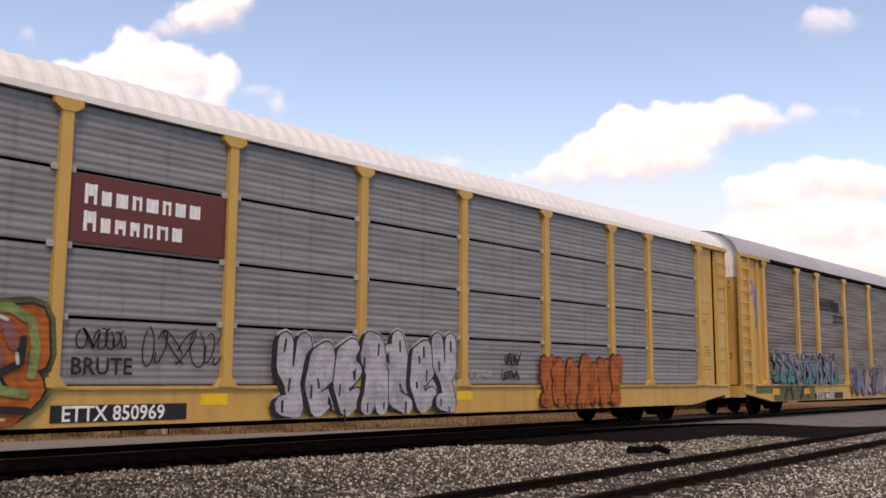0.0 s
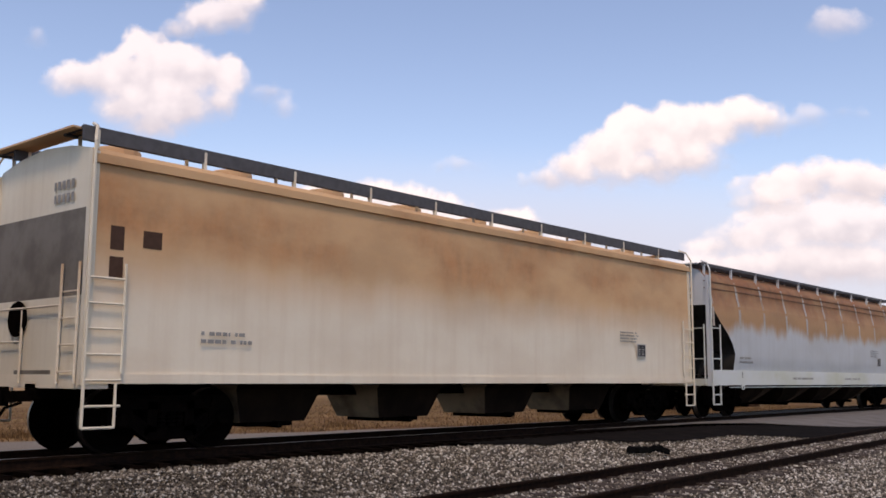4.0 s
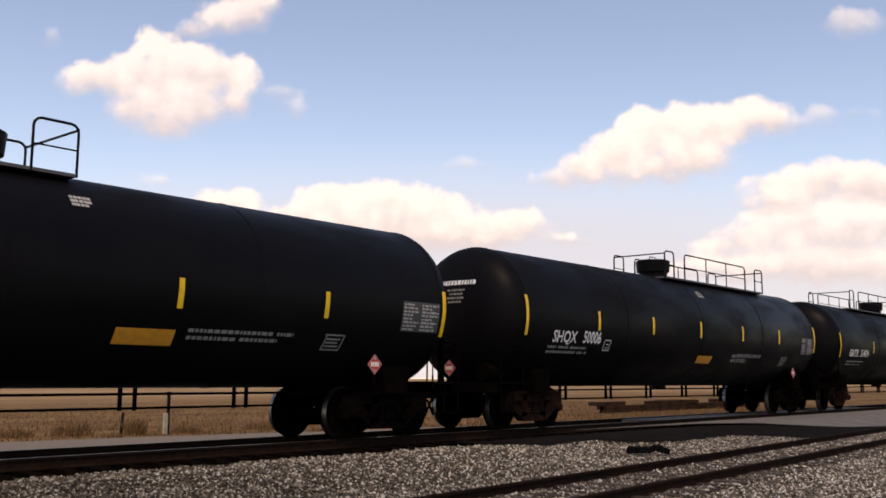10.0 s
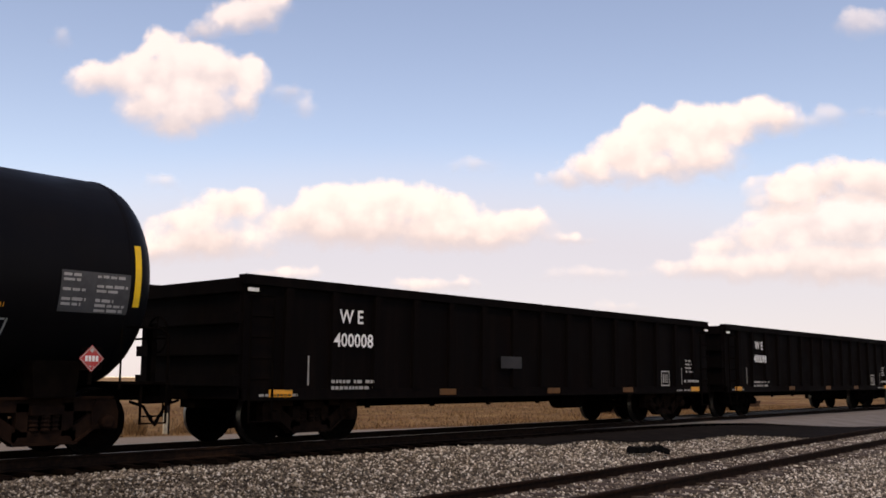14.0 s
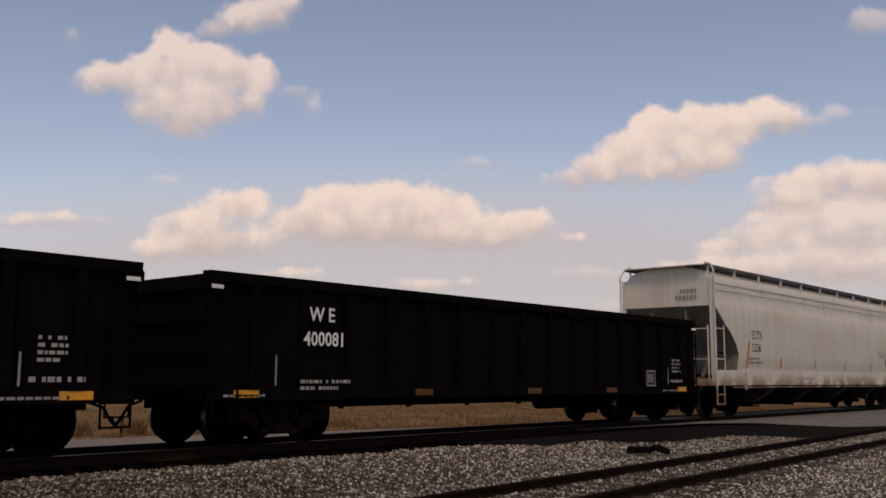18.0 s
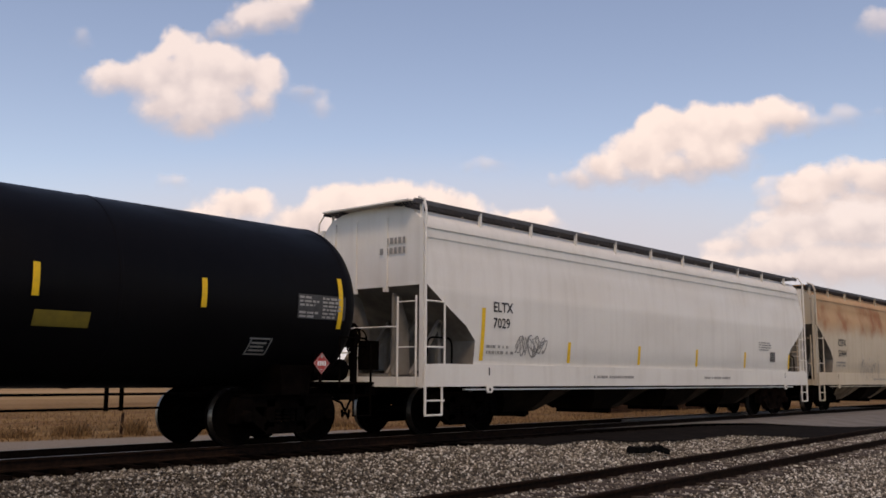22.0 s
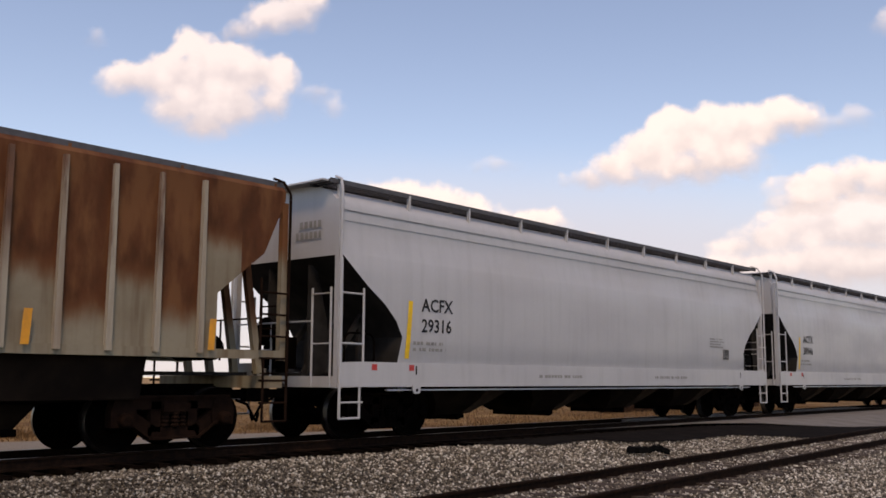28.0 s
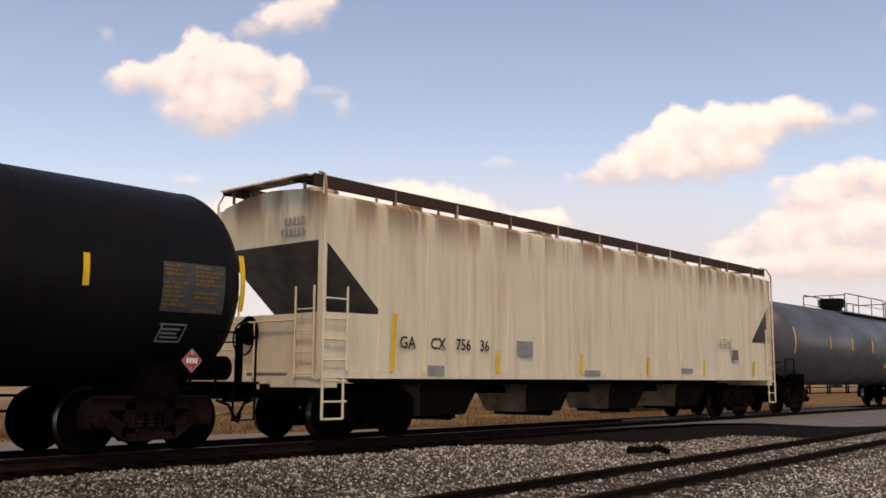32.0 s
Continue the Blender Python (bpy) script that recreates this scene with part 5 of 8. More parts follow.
    # marks
    if kind != "ribbed":
        bm = bmesh.new()
        for row, wide in ((0, 0.55), (1, 0.62)):
            y = -1.0
            while y < -1.0 + wide:
                q = rnd.uniform(0.06, 0.1)
                z = ztop - 0.72 - 0.2 * row
                bm.faces.new([bm.verts.new((-e - 0.006, a, b)) for a, b in ((y, z), (y + q, z), (y + q, z + 0.13), (y, z + 0.13))])
                y += q + 0.04
        tagged(part("end_mark", bm, GREY_INK, body), kind="stuff")
    x0 = -e + 2.0 + mark_dx
    for dx, line in spread_marks:
        bm = bmesh.new()
        lettering(bm, line, -e + 1.74 + dx, 1.70, 0.32, on, 1.0)
        part("reporting_mark", bm, ink, body)
    for a, b, z0, z1 in ((3.9, 4.5, 1.62, 1.95), (1.0, 1.5, 1.18, 1.38), (6.6, 7.3, 1.20, 1.34), (11.5, 12.2, 1.30, 1.44)) if spread_marks else ():
        bm = bmesh.new()
        patch(bm, -e + 1.74 + a, -e + 1.74 + b, z0, z1, on, 1, 1)
        part("stencil_panel", bm, GREY_INK, body)
    for k, line in enumerate(mark):
        bm = bmesh.new()
        lettering(bm, line, x0 + 0.12, 2.42 + (0.36 - mark_size) * 2 - (mark_size + 0.04) * k if kind == "smooth" else 1.66, mark_size, on, 1.0, 0.0 if kind == "smooth" else 2.5)
        part("reporting_mark", bm, ink, body)
    if kind != "ribbed":
        if not spread_marks:
            bm = bmesh.new()
            bars_of_text(bm, x0 - 0.1, x0 + 1.0, 1.62, 1.86, 2, on, seed)
            tagged(part("small_print", bm, GREY_INK, body), kind="stuff")
        bm = bmesh.new()
        bars_of_text(bm, e - 3.9, e - 2.9, 2.05, 2.35, 4, on, seed + 2)
        tagged(part("small_print", bm, GREY_INK, body), kind="stuff")
        bm = bmesh.new()
        patch(bm, e - 3.06, e - 2.62, 1.70, 2.04, on, 1, 1)
        plate = part("inspection_box", bm, GREY_PALE, body)
        bm = bmesh.new()
        patch(bm, e - 3.03, e - 2.65, 1.73, 2.01, lambda x, z: on(x, z) - 0.003, 1, 1)
        part("inspection_field", bm, BLACK_INK, plate)
        bm = bmesh.new()
        bars_of_text(bm, e - 3.0, e - 2.86, 1.75, 1.99, 4, lambda x, z: on(x, z) - 0.006, seed + 6)
        bars_of_text(bm, e - 2.82, e - 2.68, 1.75, 1.99, 4, lambda x, z: on(x, z) - 0.006, seed + 7)
        tagged(part("inspection_print", bm, GREY_PALE, plate), kind="stuff")
    if kind == "smooth":
        for sgn in (-1, 1):
            x = sgn * (e - 1.95)
            bm = bmesh.new()
            prism(bm, [(x - 0.11, 0.90), (x - 0.07, 0.84), (x + 0.07, 0.84), (x + 0.11, 0.90), (x + 0.11, 1.0), (x - 0.11, 1.0)], -1.625, -1.602)
            lug = part("tow_lug", bm, sill or mat, car)
            bm = bmesh.new()
            lathe(bm, [(-1.629, 0.0), (-1.629, 0.035), (-1.626, 0.035)], "y", 10, (x, 0, 0.905))
            part("lug_hole", bm, IRON, lug)
            bm = bmesh.new()
            patch(bm, x - 0.02, x + 0.02, 1.20, 1.36, flat(-1.606), 1, 1)
            part("sill_slot", bm, IRON, lug)
    zt0 = 1.5 if kind == "smooth" else low + 0.1
    for k, x in enumerate([-e + 1.74 + mark_dx] + [-e + 1.74 + (2 * e - 3.48) * q / 5 for q in range(1, 5)] + [e - 1.5] if stripes is True else [-e + 1.74 + mark_dx] if stripes else ()):
        bm = bmesh.new()
        patch(bm, x - 0.06, x + 0.06, zt0, zt0 + (1.1 if k == 0 else 0.48) * (0.75 if drips else 1), on, 1, 4, 0.22 if drips else 0.06)
        part("reflective_stripe", bm, tape if not drips or k < 2 else STRIPE_DULL, body)
    if kind == "smooth":
        bm = bmesh.new()
        bars_of_text(bm, -e + 6, -e + 8.2, 1.12, 1.25, 1, flat(-1.606), seed + 3)
        bars_of_text(bm, 2.0, 4.0, 1.12, 1.25, 1, flat(-1.606), seed + 4)
        tagged(part("sill_print", bm, GREY_INK, body), kind="stuff")
    if kind == "ribbed":
        for a, b, z0, z1 in ((1.75, 2.6, 2.52, 2.86), (2.9, 3.75, 2.12, 2.48), (2.95, 3.7, 2.58, 2.80), (4.05, 5.0, 2.10, 2.20)):
            bm = bmesh.new()
            patch(bm, -e + a, -e + b, z0, z1, on, 1, 1)
            plate = part("faded_stencil_patch", bm, STENCIL_TAN, body)
            bm = bmesh.new()
            bars_of_text(bm, -e + a + 0.08, -e + b - 0.05, z0 + 0.02, z1 - 0.02, 1, lambda x, z: on(x, z) - 0.004, seed + int(a * 10))
            tagged(part("patch_print", bm, BROWN_INK, plate), kind="stuff")
        bm = bmesh.new()
        for a, ww, z in ((6.3, 0.9, 1.95), (7.6, 1.0, 1.75), (8.8, 0.8, 1.9), (10.2, 0.8, 1.8)):
            scribble(bm, -e + a, ww, z, 0.38, on, seed + int(a * 10), 0.035)
        tagged(part("chalk_scrawl", bm, STENCIL_TAN, body), kind="stuff")
    if drips:
        for k, a in enumerate((3.7, 7.4, 9.25, 14.8)):
            bm = bmesh.new()
            stroke_on(bm, [(-e + a, ztop - 0.2), (-e + a + 0.02, ztop - 0.5), (-e + a - 0.01, ztop - 0.75 - 0.12 * (k % 3))], 0.045, on)
            stroke_on(bm, [(-e + a + 0.1, ztop - 0.2), (-e + a + 0.1, ztop - 0.55)], 0.03, on)
            tagged(part("rust_drip", bm, BROWN_INK, body), kind="stuff")
    if reds:
        for a in (0.75, 1.75):
            bm = bmesh.new()
            patch(bm, -e + a, -e + a + 0.14, 1.27, 1.38, flat(-1.606), 1, 1)
            part("reflector", bm, RED, body)
    if tag and spikes:
        # thin upright strokes with drips, crossed by a few short ones
        bm = bmesh.new()
        x = -e + tag[0]
        up = lambda x, z: min(on(x, z), -1.606 if z < 1.46 else 0)
        while x < -e + tag[0] + tag[1]:
            z = tag[2] + rnd.uniform(0, 0.3)
            tall = tag[3] * rnd.uniform(0.3, 1.0)
            lean = rnd.uniform(-0.16, 0.16)
            pts = [(x, z), (x + lean * 0.5 + rnd.uniform(-0.04, 0.04), z + tall * 0.5), (x + lean, z + tall)]
            stroke_on(bm, pts, rnd.uniform(0.016, 0.034), up)
            if rnd.random() < 0.45:
                stroke_on(bm, [(x, z + tall * 0.6), (x + 0.2, z + tall * 0.75), (x + 0.26, z + tall * 0.5)], 0.05, up)
            x += rnd.uniform(0.05, 0.15)
        tagged(part("sprayed_tag", bm, tag_ink or BLACK_INK, body), kind="stuff")
    elif tag:
        bm = bmesh.new()
        scribble(bm, -e + tag[0], tag[1], tag[2], tag[3], on, seed, 0.03)
        scribble(bm, -e + tag[0] + 0.1, tag[1] * 0.8, tag[2] + 0.08, tag[3] * 0.75, on, seed + 1, 0.02)
        tagged(part("sprayed_tag", bm, tag_ink or BLACK_INK, body), kind="stuff")
    return car


def stroke_on(bm, pts, thick, on):
    """A thin tapering run laid on a side."""
    for k, (p, q) in enumerate(zip(pts, pts[1:])):
        a, b = thick * (1 - 0.3 * k) / 2, thick * (0.7 - 0.3 * k) / 2
        bm.faces.new([bm.verts.new((u, on(u, v) - 0.002, v)) for u, v in ((p[0] - a, p[1]), (p[0] + a, p[1]), (q[0] + b, q[1]), (q[0] - b, q[1]))])


def scribble(bm, x, width, z, height, on, seed, thick=0.03):
    """A sprayed scrawl that nobody can read: a few looping strokes."""
    rnd = random.Random(seed)
    for k in range(7):
        cx = x + width * (k + 0.5) / 7
        a0, sx, sz = rnd.uniform(0, 6), width / 9 * rnd.uniform(0.5, 1.3), height * rnd.uniform(0.3, 0.55)
        pts = [(cx + sx * math.sin(a0 + 1.7 * q * 0.35), z + height / 2 + sz * math.cos(a0 * 2 + q * 0.55)) for q in range(11)]
        for p, q in zip(pts, pts[1:]):
            d = Vector((q[0] - p[0], q[1] - p[1]))
            nrm = Vector((-d.y, d.x)).normalized() * thick / 2
            try:
                bm.faces.new([bm.verts.new((a, on(a, b) - 0.001, b)) for a, b in ((p[0] + nrm.x, p[1] + nrm.y), (q[0] + nrm.x, q[1] + nrm.y), (q[0] - nrm.x, q[1] - nrm.y), (p[0] - nrm.x, p[1] - nrm.y))])
            except ValueError:
                pass


# ---- gondolas ----
def gondola_car(s0, s1, mat, label, mark=(), top=2.80, low=0.78, seed=1, plates=ORANGE, tag=False):
    car, h = car_base("gondola_car", s0, s1, label, "gondola car", "cars of the train")
    e = h - 0.62
    rnd = random.Random(seed)
    bm = bmesh.new()
    box(bm, -e, e, -1.45, 1.45, 1.0, 1.1)
    part("floor", bm, mat, car)
    for y in (-1.45, 1.45):
        bm = bmesh.new()
        box(bm, -e, e, y - 0.03, y + 0.03, low, top - 0.05)
        wall = part("side_wall", bm, mat, car)
        bm = bmesh.new()
        box(bm, -e - 0.03, e + 0.03, y - 0.11, y + 0.09, top - 0.16, top)
        part("top_chord", bm, mat, wall)
        bm = bmesh.new()
        box(bm, -e, e, y - 0.09, y + 0.05, low - 0.02, low + 0.16)
        part("bottom_chord", bm, mat, wall)
        n = 15
        for k in range(n):
            x = -e + 0.9 + (2 * e - 1.8) * k / (n - 1)
            s = 1 if y > 0 else -1
            shared("side_rib", ("rib", round(top, 2), round(low, 2), s), lambda b: prism(b, [(-0.11, low + 0.16), (0.11, low + 0.16), (0.08, top - 0.17), (-0.08, top - 0.17)], y, y + s * 0.115), mat, wall, at=Matrix.Translation((x, 0, 0)))
    for sgn in (-1, 1):
        bm = bmesh.new()
        box(bm, sgn * e - 0.04, sgn * e + 0.04, -1.42, 1.42, low, top - 0.05)
        wall = part("end_wall", bm, mat, car)
        for k in range(4):
            z = low + 0.3 + (top - low - 0.5) * k / 3
            bm = bmesh.new()
            box(bm, sgn * e + min(0, sgn * 0.13), sgn * e + max(0, sgn * 0.13), -1.44, 1.44, z - 0.09, z + 0.09)
            part("end_rib", bm, mat, wall)
        for y in (-1.47, 1.47):
            bm = bmesh.new()
            for x in (sgn * (e - 0.08), sgn * (e - 0.55)):
                tube(bm, [(x, y * 1.07, 0.4), (x, y * 1.07, top - 0.4)], 0.02)
            for k in range(7):
                z = 0.42 + 0.34 * k
                tube(bm, [(sgn * (e - 0.08), y * 1.07, z), (sgn * (e - 0.55), y * 1.07, z)], 0.016, 5)
            part("ladder", bm, IRON, car)
        bm = bmesh.new()
        box(bm, sgn * (e - 0.12) - 0.11, sgn * (e - 0.12) + 0.11, -1.565, -1.55, top - 0.28, top - 0.22)
        part("white_corner_tape", bm, WHITE, car)
        truck(car, sgn * (e - 1.85), RUSTY_IRON if rnd.random() < 0.5 else IRON)
        coupler(car, sgn * (h - 0.75), sgn)
    bm = bmesh.new()
    box(bm, -e, e, -0.2, 0.2, 0.62, 1.0)
    for k in range(9):
        x = -e + 2 + (2 * e - 4) * k / 8
        box(bm, x - 0.06, x + 0.06, -1.4, 1.4, 0.80, 1.0)
    part("centre_sill", bm, IRON, car)
    bm = bmesh.new()
    tube(bm, [(-e + 3, -0.7, 0.62), (e - 3, -0.7, 0.62)], 0.025, 5)
    for k in range(6):
        x = -e + 3.6 + (2 * e - 7.2) * k / 5
        box(bm, x - 0.05, x + 0.05, -0.73, -0.67, 0.56, 1.0)
    lathe(bm, [(1.8, 0.0), (1.85, 0.2), (2.9, 0.2), (2.95, 0.0)], "x", 14, (0, -0.6, 0.62))
    part("brake_gear", bm, IRON, car)
    side = flat(-1.572)
    for k, line in enumerate(mark):
        bm = bmesh.new()
        lettering(bm, line if k or tag else " ".join(line), -e + (1.5 if tag else 1.9) + (0.12 if k == 0 else 0), 2.10 - 0.42 * k, 0.38 if tag else 0.34, side, 0.95)
        part("reporting_mark", bm, WHITE, car)
    bm = bmesh.new()
    bars_of_text(bm, -e + 1.85, -e + 3.1, 0.90, 1.12, 2, side, seed)
    bars_of_text(bm, e - (2.85 if tag else 1.5), e - (2.1 if tag else 1.0), 1.3, 1.7, 4, side, seed + 1)
    bars_of_text(bm, e - 1.6, e - 0.7, 1.02, 1.16, 1, side, seed + 7)
    tagged(part("small_print", bm, PRINT, car), kind="stuff")
    bm = bmesh.new()
    xb = e - (3.95 if tag else 2.9)
    zb = 1.2 if tag else 0.96
    for a, b, c, f in ((0, 0.46, 0, 0.03), (0, 0.46, 0.37, 0.40), (0, 0.03, 0, 0.40), (0.43, 0.46, 0, 0.40), (0.10, 0.14, 0.08, 0.32), (0.20, 0.24, 0.08, 0.32), (0.30, 0.34, 0.08, 0.32)):
        patch(bm, xb + a, xb + b, zb + c, zb + f, side, 1, 1)
    tagged(part("inspection_box", bm, GREY_PALE, car), kind="stuff")
    bm = bmesh.new()
    for a, b in ((-e + 1.3, 0.5), (e - 1.75, 0.45)):
        patch(bm, a, a + 0.035, 1.0, 1.0 + b, side, 1, 1)
    bars_of_text(bm, -e + 0.3, -e + 1.2, low + 0.02, low + 0.10, 1, flat(-1.548), seed + 3)
    bars_of_text(bm, e - 2.0, e - 0.9, low + 0.02, low + 0.10, 1, flat(-1.548), seed + 4)
    tagged(part("chalk_mark", bm, GREY_INK, car), kind="stuff")
    bm = bmesh.new()
    stencil(bm, -1.6, -0.75, 1.35, 1.70, side, 1, 1, 3)
    if seed == 16:
        part("faded_patch", bm, FADED_GREY, car)
    else:
        bm.free()
    for x, m in ((-e + 0.75, plates), (-e + 5.0, DULL_ORANGE), (0.4, DULL_ORANGE), (e - 4.6, DULL_ORANGE), (e - 0.9, plates)) if not tag else ((-e + 0.75, plates), (-e + 3.1, DULL_ORANGE), (-e + 5.4, plates), (-e + 7.7, DULL_ORANGE), (e - 5.83, plates), (e - 4.81, WHITE), (e - 3.74, plates), (e - 0.85, plates)):
        bm = bmesh.new()
        wide = 0.25 if m is not WHITE else 0.13
        patch(bm, x - wide, x + wide, low + 0.03, low + 0.15, flat(-1.548), 1, 1)
        part("reflective_stripe", bm, m, car)
    if tag:
        bm = bmesh.new()
        scribble(bm, -e + 0.55, 0.85, 1.25, 0.65, side, seed, 0.03)
        for a, w, k in ((3.25, 0.75, 1), (4.35, 1.05, 2)):
            for q in range(3):
                scribble(bm, -e + a, w, 1.2 + 0.1 * q, 0.85 - 0.15 * q, lambda x, z: -1.572 - 0.0015 * q, seed + k + 7 * q, 0.05)
        tagged(part("sprayed_tag", bm, DIM_CHALK, car), kind="stuff")
        bm = bmesh.new()
        for k in range(6):
            scribble(bm, -e + 6.0 + 0.75 * k, 0.4, 1.42 - 0.02 * k, 0.45, side, seed + 30 + k, 0.02)
        for a in (-5.05, -4.82):
            stroke_on(bm, [(e + a, 1.95), (e + a - 0.03, 1.6), (e + a, 1.25)], 0.05, side)
        tagged(part("faint_tag", bm, FAINT_CHALK, car), kind="stuff")
    return car


# ---- auto racks ----
def panel_sheet(width, height, ribs, deep):
    def build(bm):
        step = height / (ribs * 4)
        prev = None
        for k in range(ribs * 4 + 1):
            y = (0.0, -deep, -deep, 0.0)[k % 4]
            row = [bm.verts.new((x, y, k * step)) for x in (-width / 2, width / 2)]
            if prev:
                bm.faces.new((prev[0], prev[1], row[1], row[0]))
            prev = row
    return build


def blob(bm, cx, cz, w, hgt, y, seed, grow=0.0, n=22):
    rnd = random.Random(seed)
    ph = [rnd.uniform(0, 6.28) for _ in range(3)]
    ring = []
    for k in range(n):
        a = k * math.tau / n
        c, s = math.cos(a), math.sin(a)
        q = 1 + 0.10 * math.sin(2 * a + ph[0]) + 0.09 * math.sin(3 * a + ph[1]) + 0.06 * math.sin(5 * a + ph[2])
        sq = (abs(c) ** 3 + abs(s) ** 3) ** (-1 / 3)
        ring.append(bm.verts.new((cx + (w / 2 * q + grow) * c * sq, y, cz + (hgt / 2 * q + grow) * s * sq)))
    bm.faces.new(ring)


def stroke(bm, pts, thick, y):
    """A round-ended ribbon through points in x-z, one flat piece a span."""
    r = thick / 2
    for p, q in zip(pts, pts[1:]):
        d = Vector((q[0] - p[0], q[1] - p[1]))
        a = math.atan2(d.y, d.x)
        ring = [(q[0] + r * math.cos(a + t), q[1] + r * math.sin(a + t)) for t in (-1.57, -0.8, 0.0, 0.8, 1.57)]
        ring += [(p[0] + r * math.cos(a + t), p[1] + r * math.sin(a + t)) for t in (1.57, 2.35, 3.14, 3.93, 4.71)]
        bm.faces.new([bm.verts.new((u, y, w)) for u, w in ring])
        y -= 0.0004


# strokes of sprayed shapes that spell nothing, in a unit square
LOOPS = ((((0.2, 0.0), (0.12, 0.45), (0.25, 0.95), (0.6, 1.0), (0.8, 0.75), (0.55, 0.5), (0.7, 0.2), (0.9, 0.0)),),
         (((0.1, 1.0), (0.15, 0.55), (0.5, 0.4), (0.85, 0.62), (0.88, 1.0)), ((0.5, 0.4), (0.25, 0.0), (0.8, 0.05))),
         (((0.15, 0.1), (0.5, 0.0), (0.85, 0.25), (0.6, 0.5), (0.2, 0.62), (0.3, 0.95), (0.85, 1.0)), ((0.85, 1.0), (0.9, 0.6))),
         (((0.12, 0.95), (0.3, 0.1), (0.55, 0.65), (0.7, 0.0), (0.92, 1.0)),),
         (((0.85, 0.15), (0.4, 0.0), (0.12, 0.35), (0.3, 0.8), (0.7, 0.9), (0.8, 0.55), (0.45, 0.42)),),
         (((0.1, 0.3), (0.45, 1.0), (0.55, 0.45), (0.9, 0.8)), ((0.2, 0.0), (0.75, 0.1), (0.85, 0.4))))
SHARP = ((((0.05, 0.0), (0.3, 0.95), (0.42, 0.35), (0.75, 1.0), (0.85, 0.1)),),
         (((0.1, 0.9), (0.9, 0.98)), ((0.62, 0.95), (0.3, 0.4), (0.85, 0.45), (0.45, 0.0))),
         (((0.1, 0.1), (0.2, 0.85), (0.85, 0.6), (0.35, 0.4), (0.95, 0.05)), ((0.5, 1.0), (0.6, 0.6))),
         (((0.9, 0.95), (0.2, 0.7), (0.6, 0.45), (0.1, 0.05), (0.8, 0.15)),),
         (((0.15, 0.0), (0.12, 0.8), (0.55, 1.0)), ((0.45, 0.7), (0.9, 0.35), (0.5, 0.0)), ((0.8, 1.0), (0.85, 0.0))))


def sprayed_piece(car, x0, x1, z0, z1, shapes, fills, line, halo, thick, seed, y=-1.579, edge=0.035, rim=0.05, drop=(-0.10, -0.04), lean=0.06, forms=LOOPS, marks=None, dots=3):
    """Fat sprayed shapes that overlap, each with a dark drop side, an outline, a fill, and marks of shine; past reading."""
    rnd = random.Random(seed)
    w, hgt = (x1 - x0) / shapes, z1 - z0
    bms = {k: bmesh.new() for k in ("rim", "line", "shine")}
    fill = [bmesh.new() for _ in fills]

    def draw(bm, strokes, r, lay, off=(0.0, 0.0)):
        for q, pts in enumerate(strokes):
            stroke(bm, [(u + off[0], max(v + off[1], z0 + r / 2)) for u, v in pts], r, lay - 0.0011 * q)

    for k in range(shapes):
        form, turn = rnd.choice(forms), rnd.random() < 0.5
        a, sc, up = x0 + w * k, rnd.uniform(1.0, 1.22), rnd.uniform(0.88, 1.0)
        tilt = rnd.uniform(-lean, lean)
        strokes = [[(a + thick * 0.3 + (w * sc - thick * 0.6) * u + tilt * v, z0 + thick / 2 + (hgt * up - thick) * v) for u, v in pts] for pts in [[(1 - u if turn else u, v) for u, v in pts] for pts in form]]
        lay = y - 0.0085 * (k % 4)
        if rim:
            draw(bms["rim"], strokes, thick + 2 * edge + 2 * rim, y + 0.014 - 0.003 * (k % 4))
        if drop:
            draw(bms["line"], strokes, thick + edge, lay + 0.0042, drop)
        draw(bms["line"], strokes, thick + 2 * edge, lay)
        draw(fill[k % len(fills)] if rnd.random() < 0.75 else fill[rnd.randrange(len(fills))], strokes, thick, lay - 0.0042)
        for _ in range(dots):
            u, v = rnd.choice(rnd.choice(strokes))
            u, v = u + rnd.uniform(-0.2, 0.2) * thick, v + rnd.uniform(-0.2, 0.2) * thick
            stroke(bms["shine"], [(u, v), (u + rnd.uniform(-0.03, 0.03), v - rnd.uniform(0.08, 0.2))], rnd.uniform(0.035, 0.06), lay - 0.0075)
    piece = tagged(part("graffiti", bms["line"], line, car), kind="stuff")
    for b, f in zip(fill, fills):
        tagged(part("graffiti_fill", b, f, piece), kind="stuff")
    if rim:
        tagged(part("graffiti_rim", bms["rim"], halo, piece), kind="stuff")
    else:
        bms["rim"].free()
    tagged(part("graffiti_shine", bms["shine"], marks or (halo if rim else line), piece), kind="stuff")
    return piece


def washes(car, x0, x1, z0, z1, fills, n, seed, y=-1.5725):
    """Soft-cornered patches of sprayed colour laid side by side behind the shapes."""
    rnd = random.Random(seed)
    fill = [bmesh.new() for _ in fills]
    for k in range(n):
        cx = x0 + (x1 - x0) * (k + rnd.uniform(0.2, 0.8)) / n
        w, hgt = (x1 - x0) / n * rnd.uniform(1.1, 1.9), (z1 - z0) * rnd.uniform(0.55, 1.0)
        zc = z0 + hgt / 2 + (z1 - z0 - hgt) * rnd.random()
        blob(fill[rnd.randrange(len(fills))], min(max(cx, x0 + w / 2), x1 - w / 2), zc, w * 0.86, hgt * 0.86, y - 0.0009 * (k % 6), seed + k)
    for b, f in zip(fill, fills):
        if b.verts:
            tagged(part("graffiti_wash", b, f, car), kind="stuff")
        else:
            b.free()


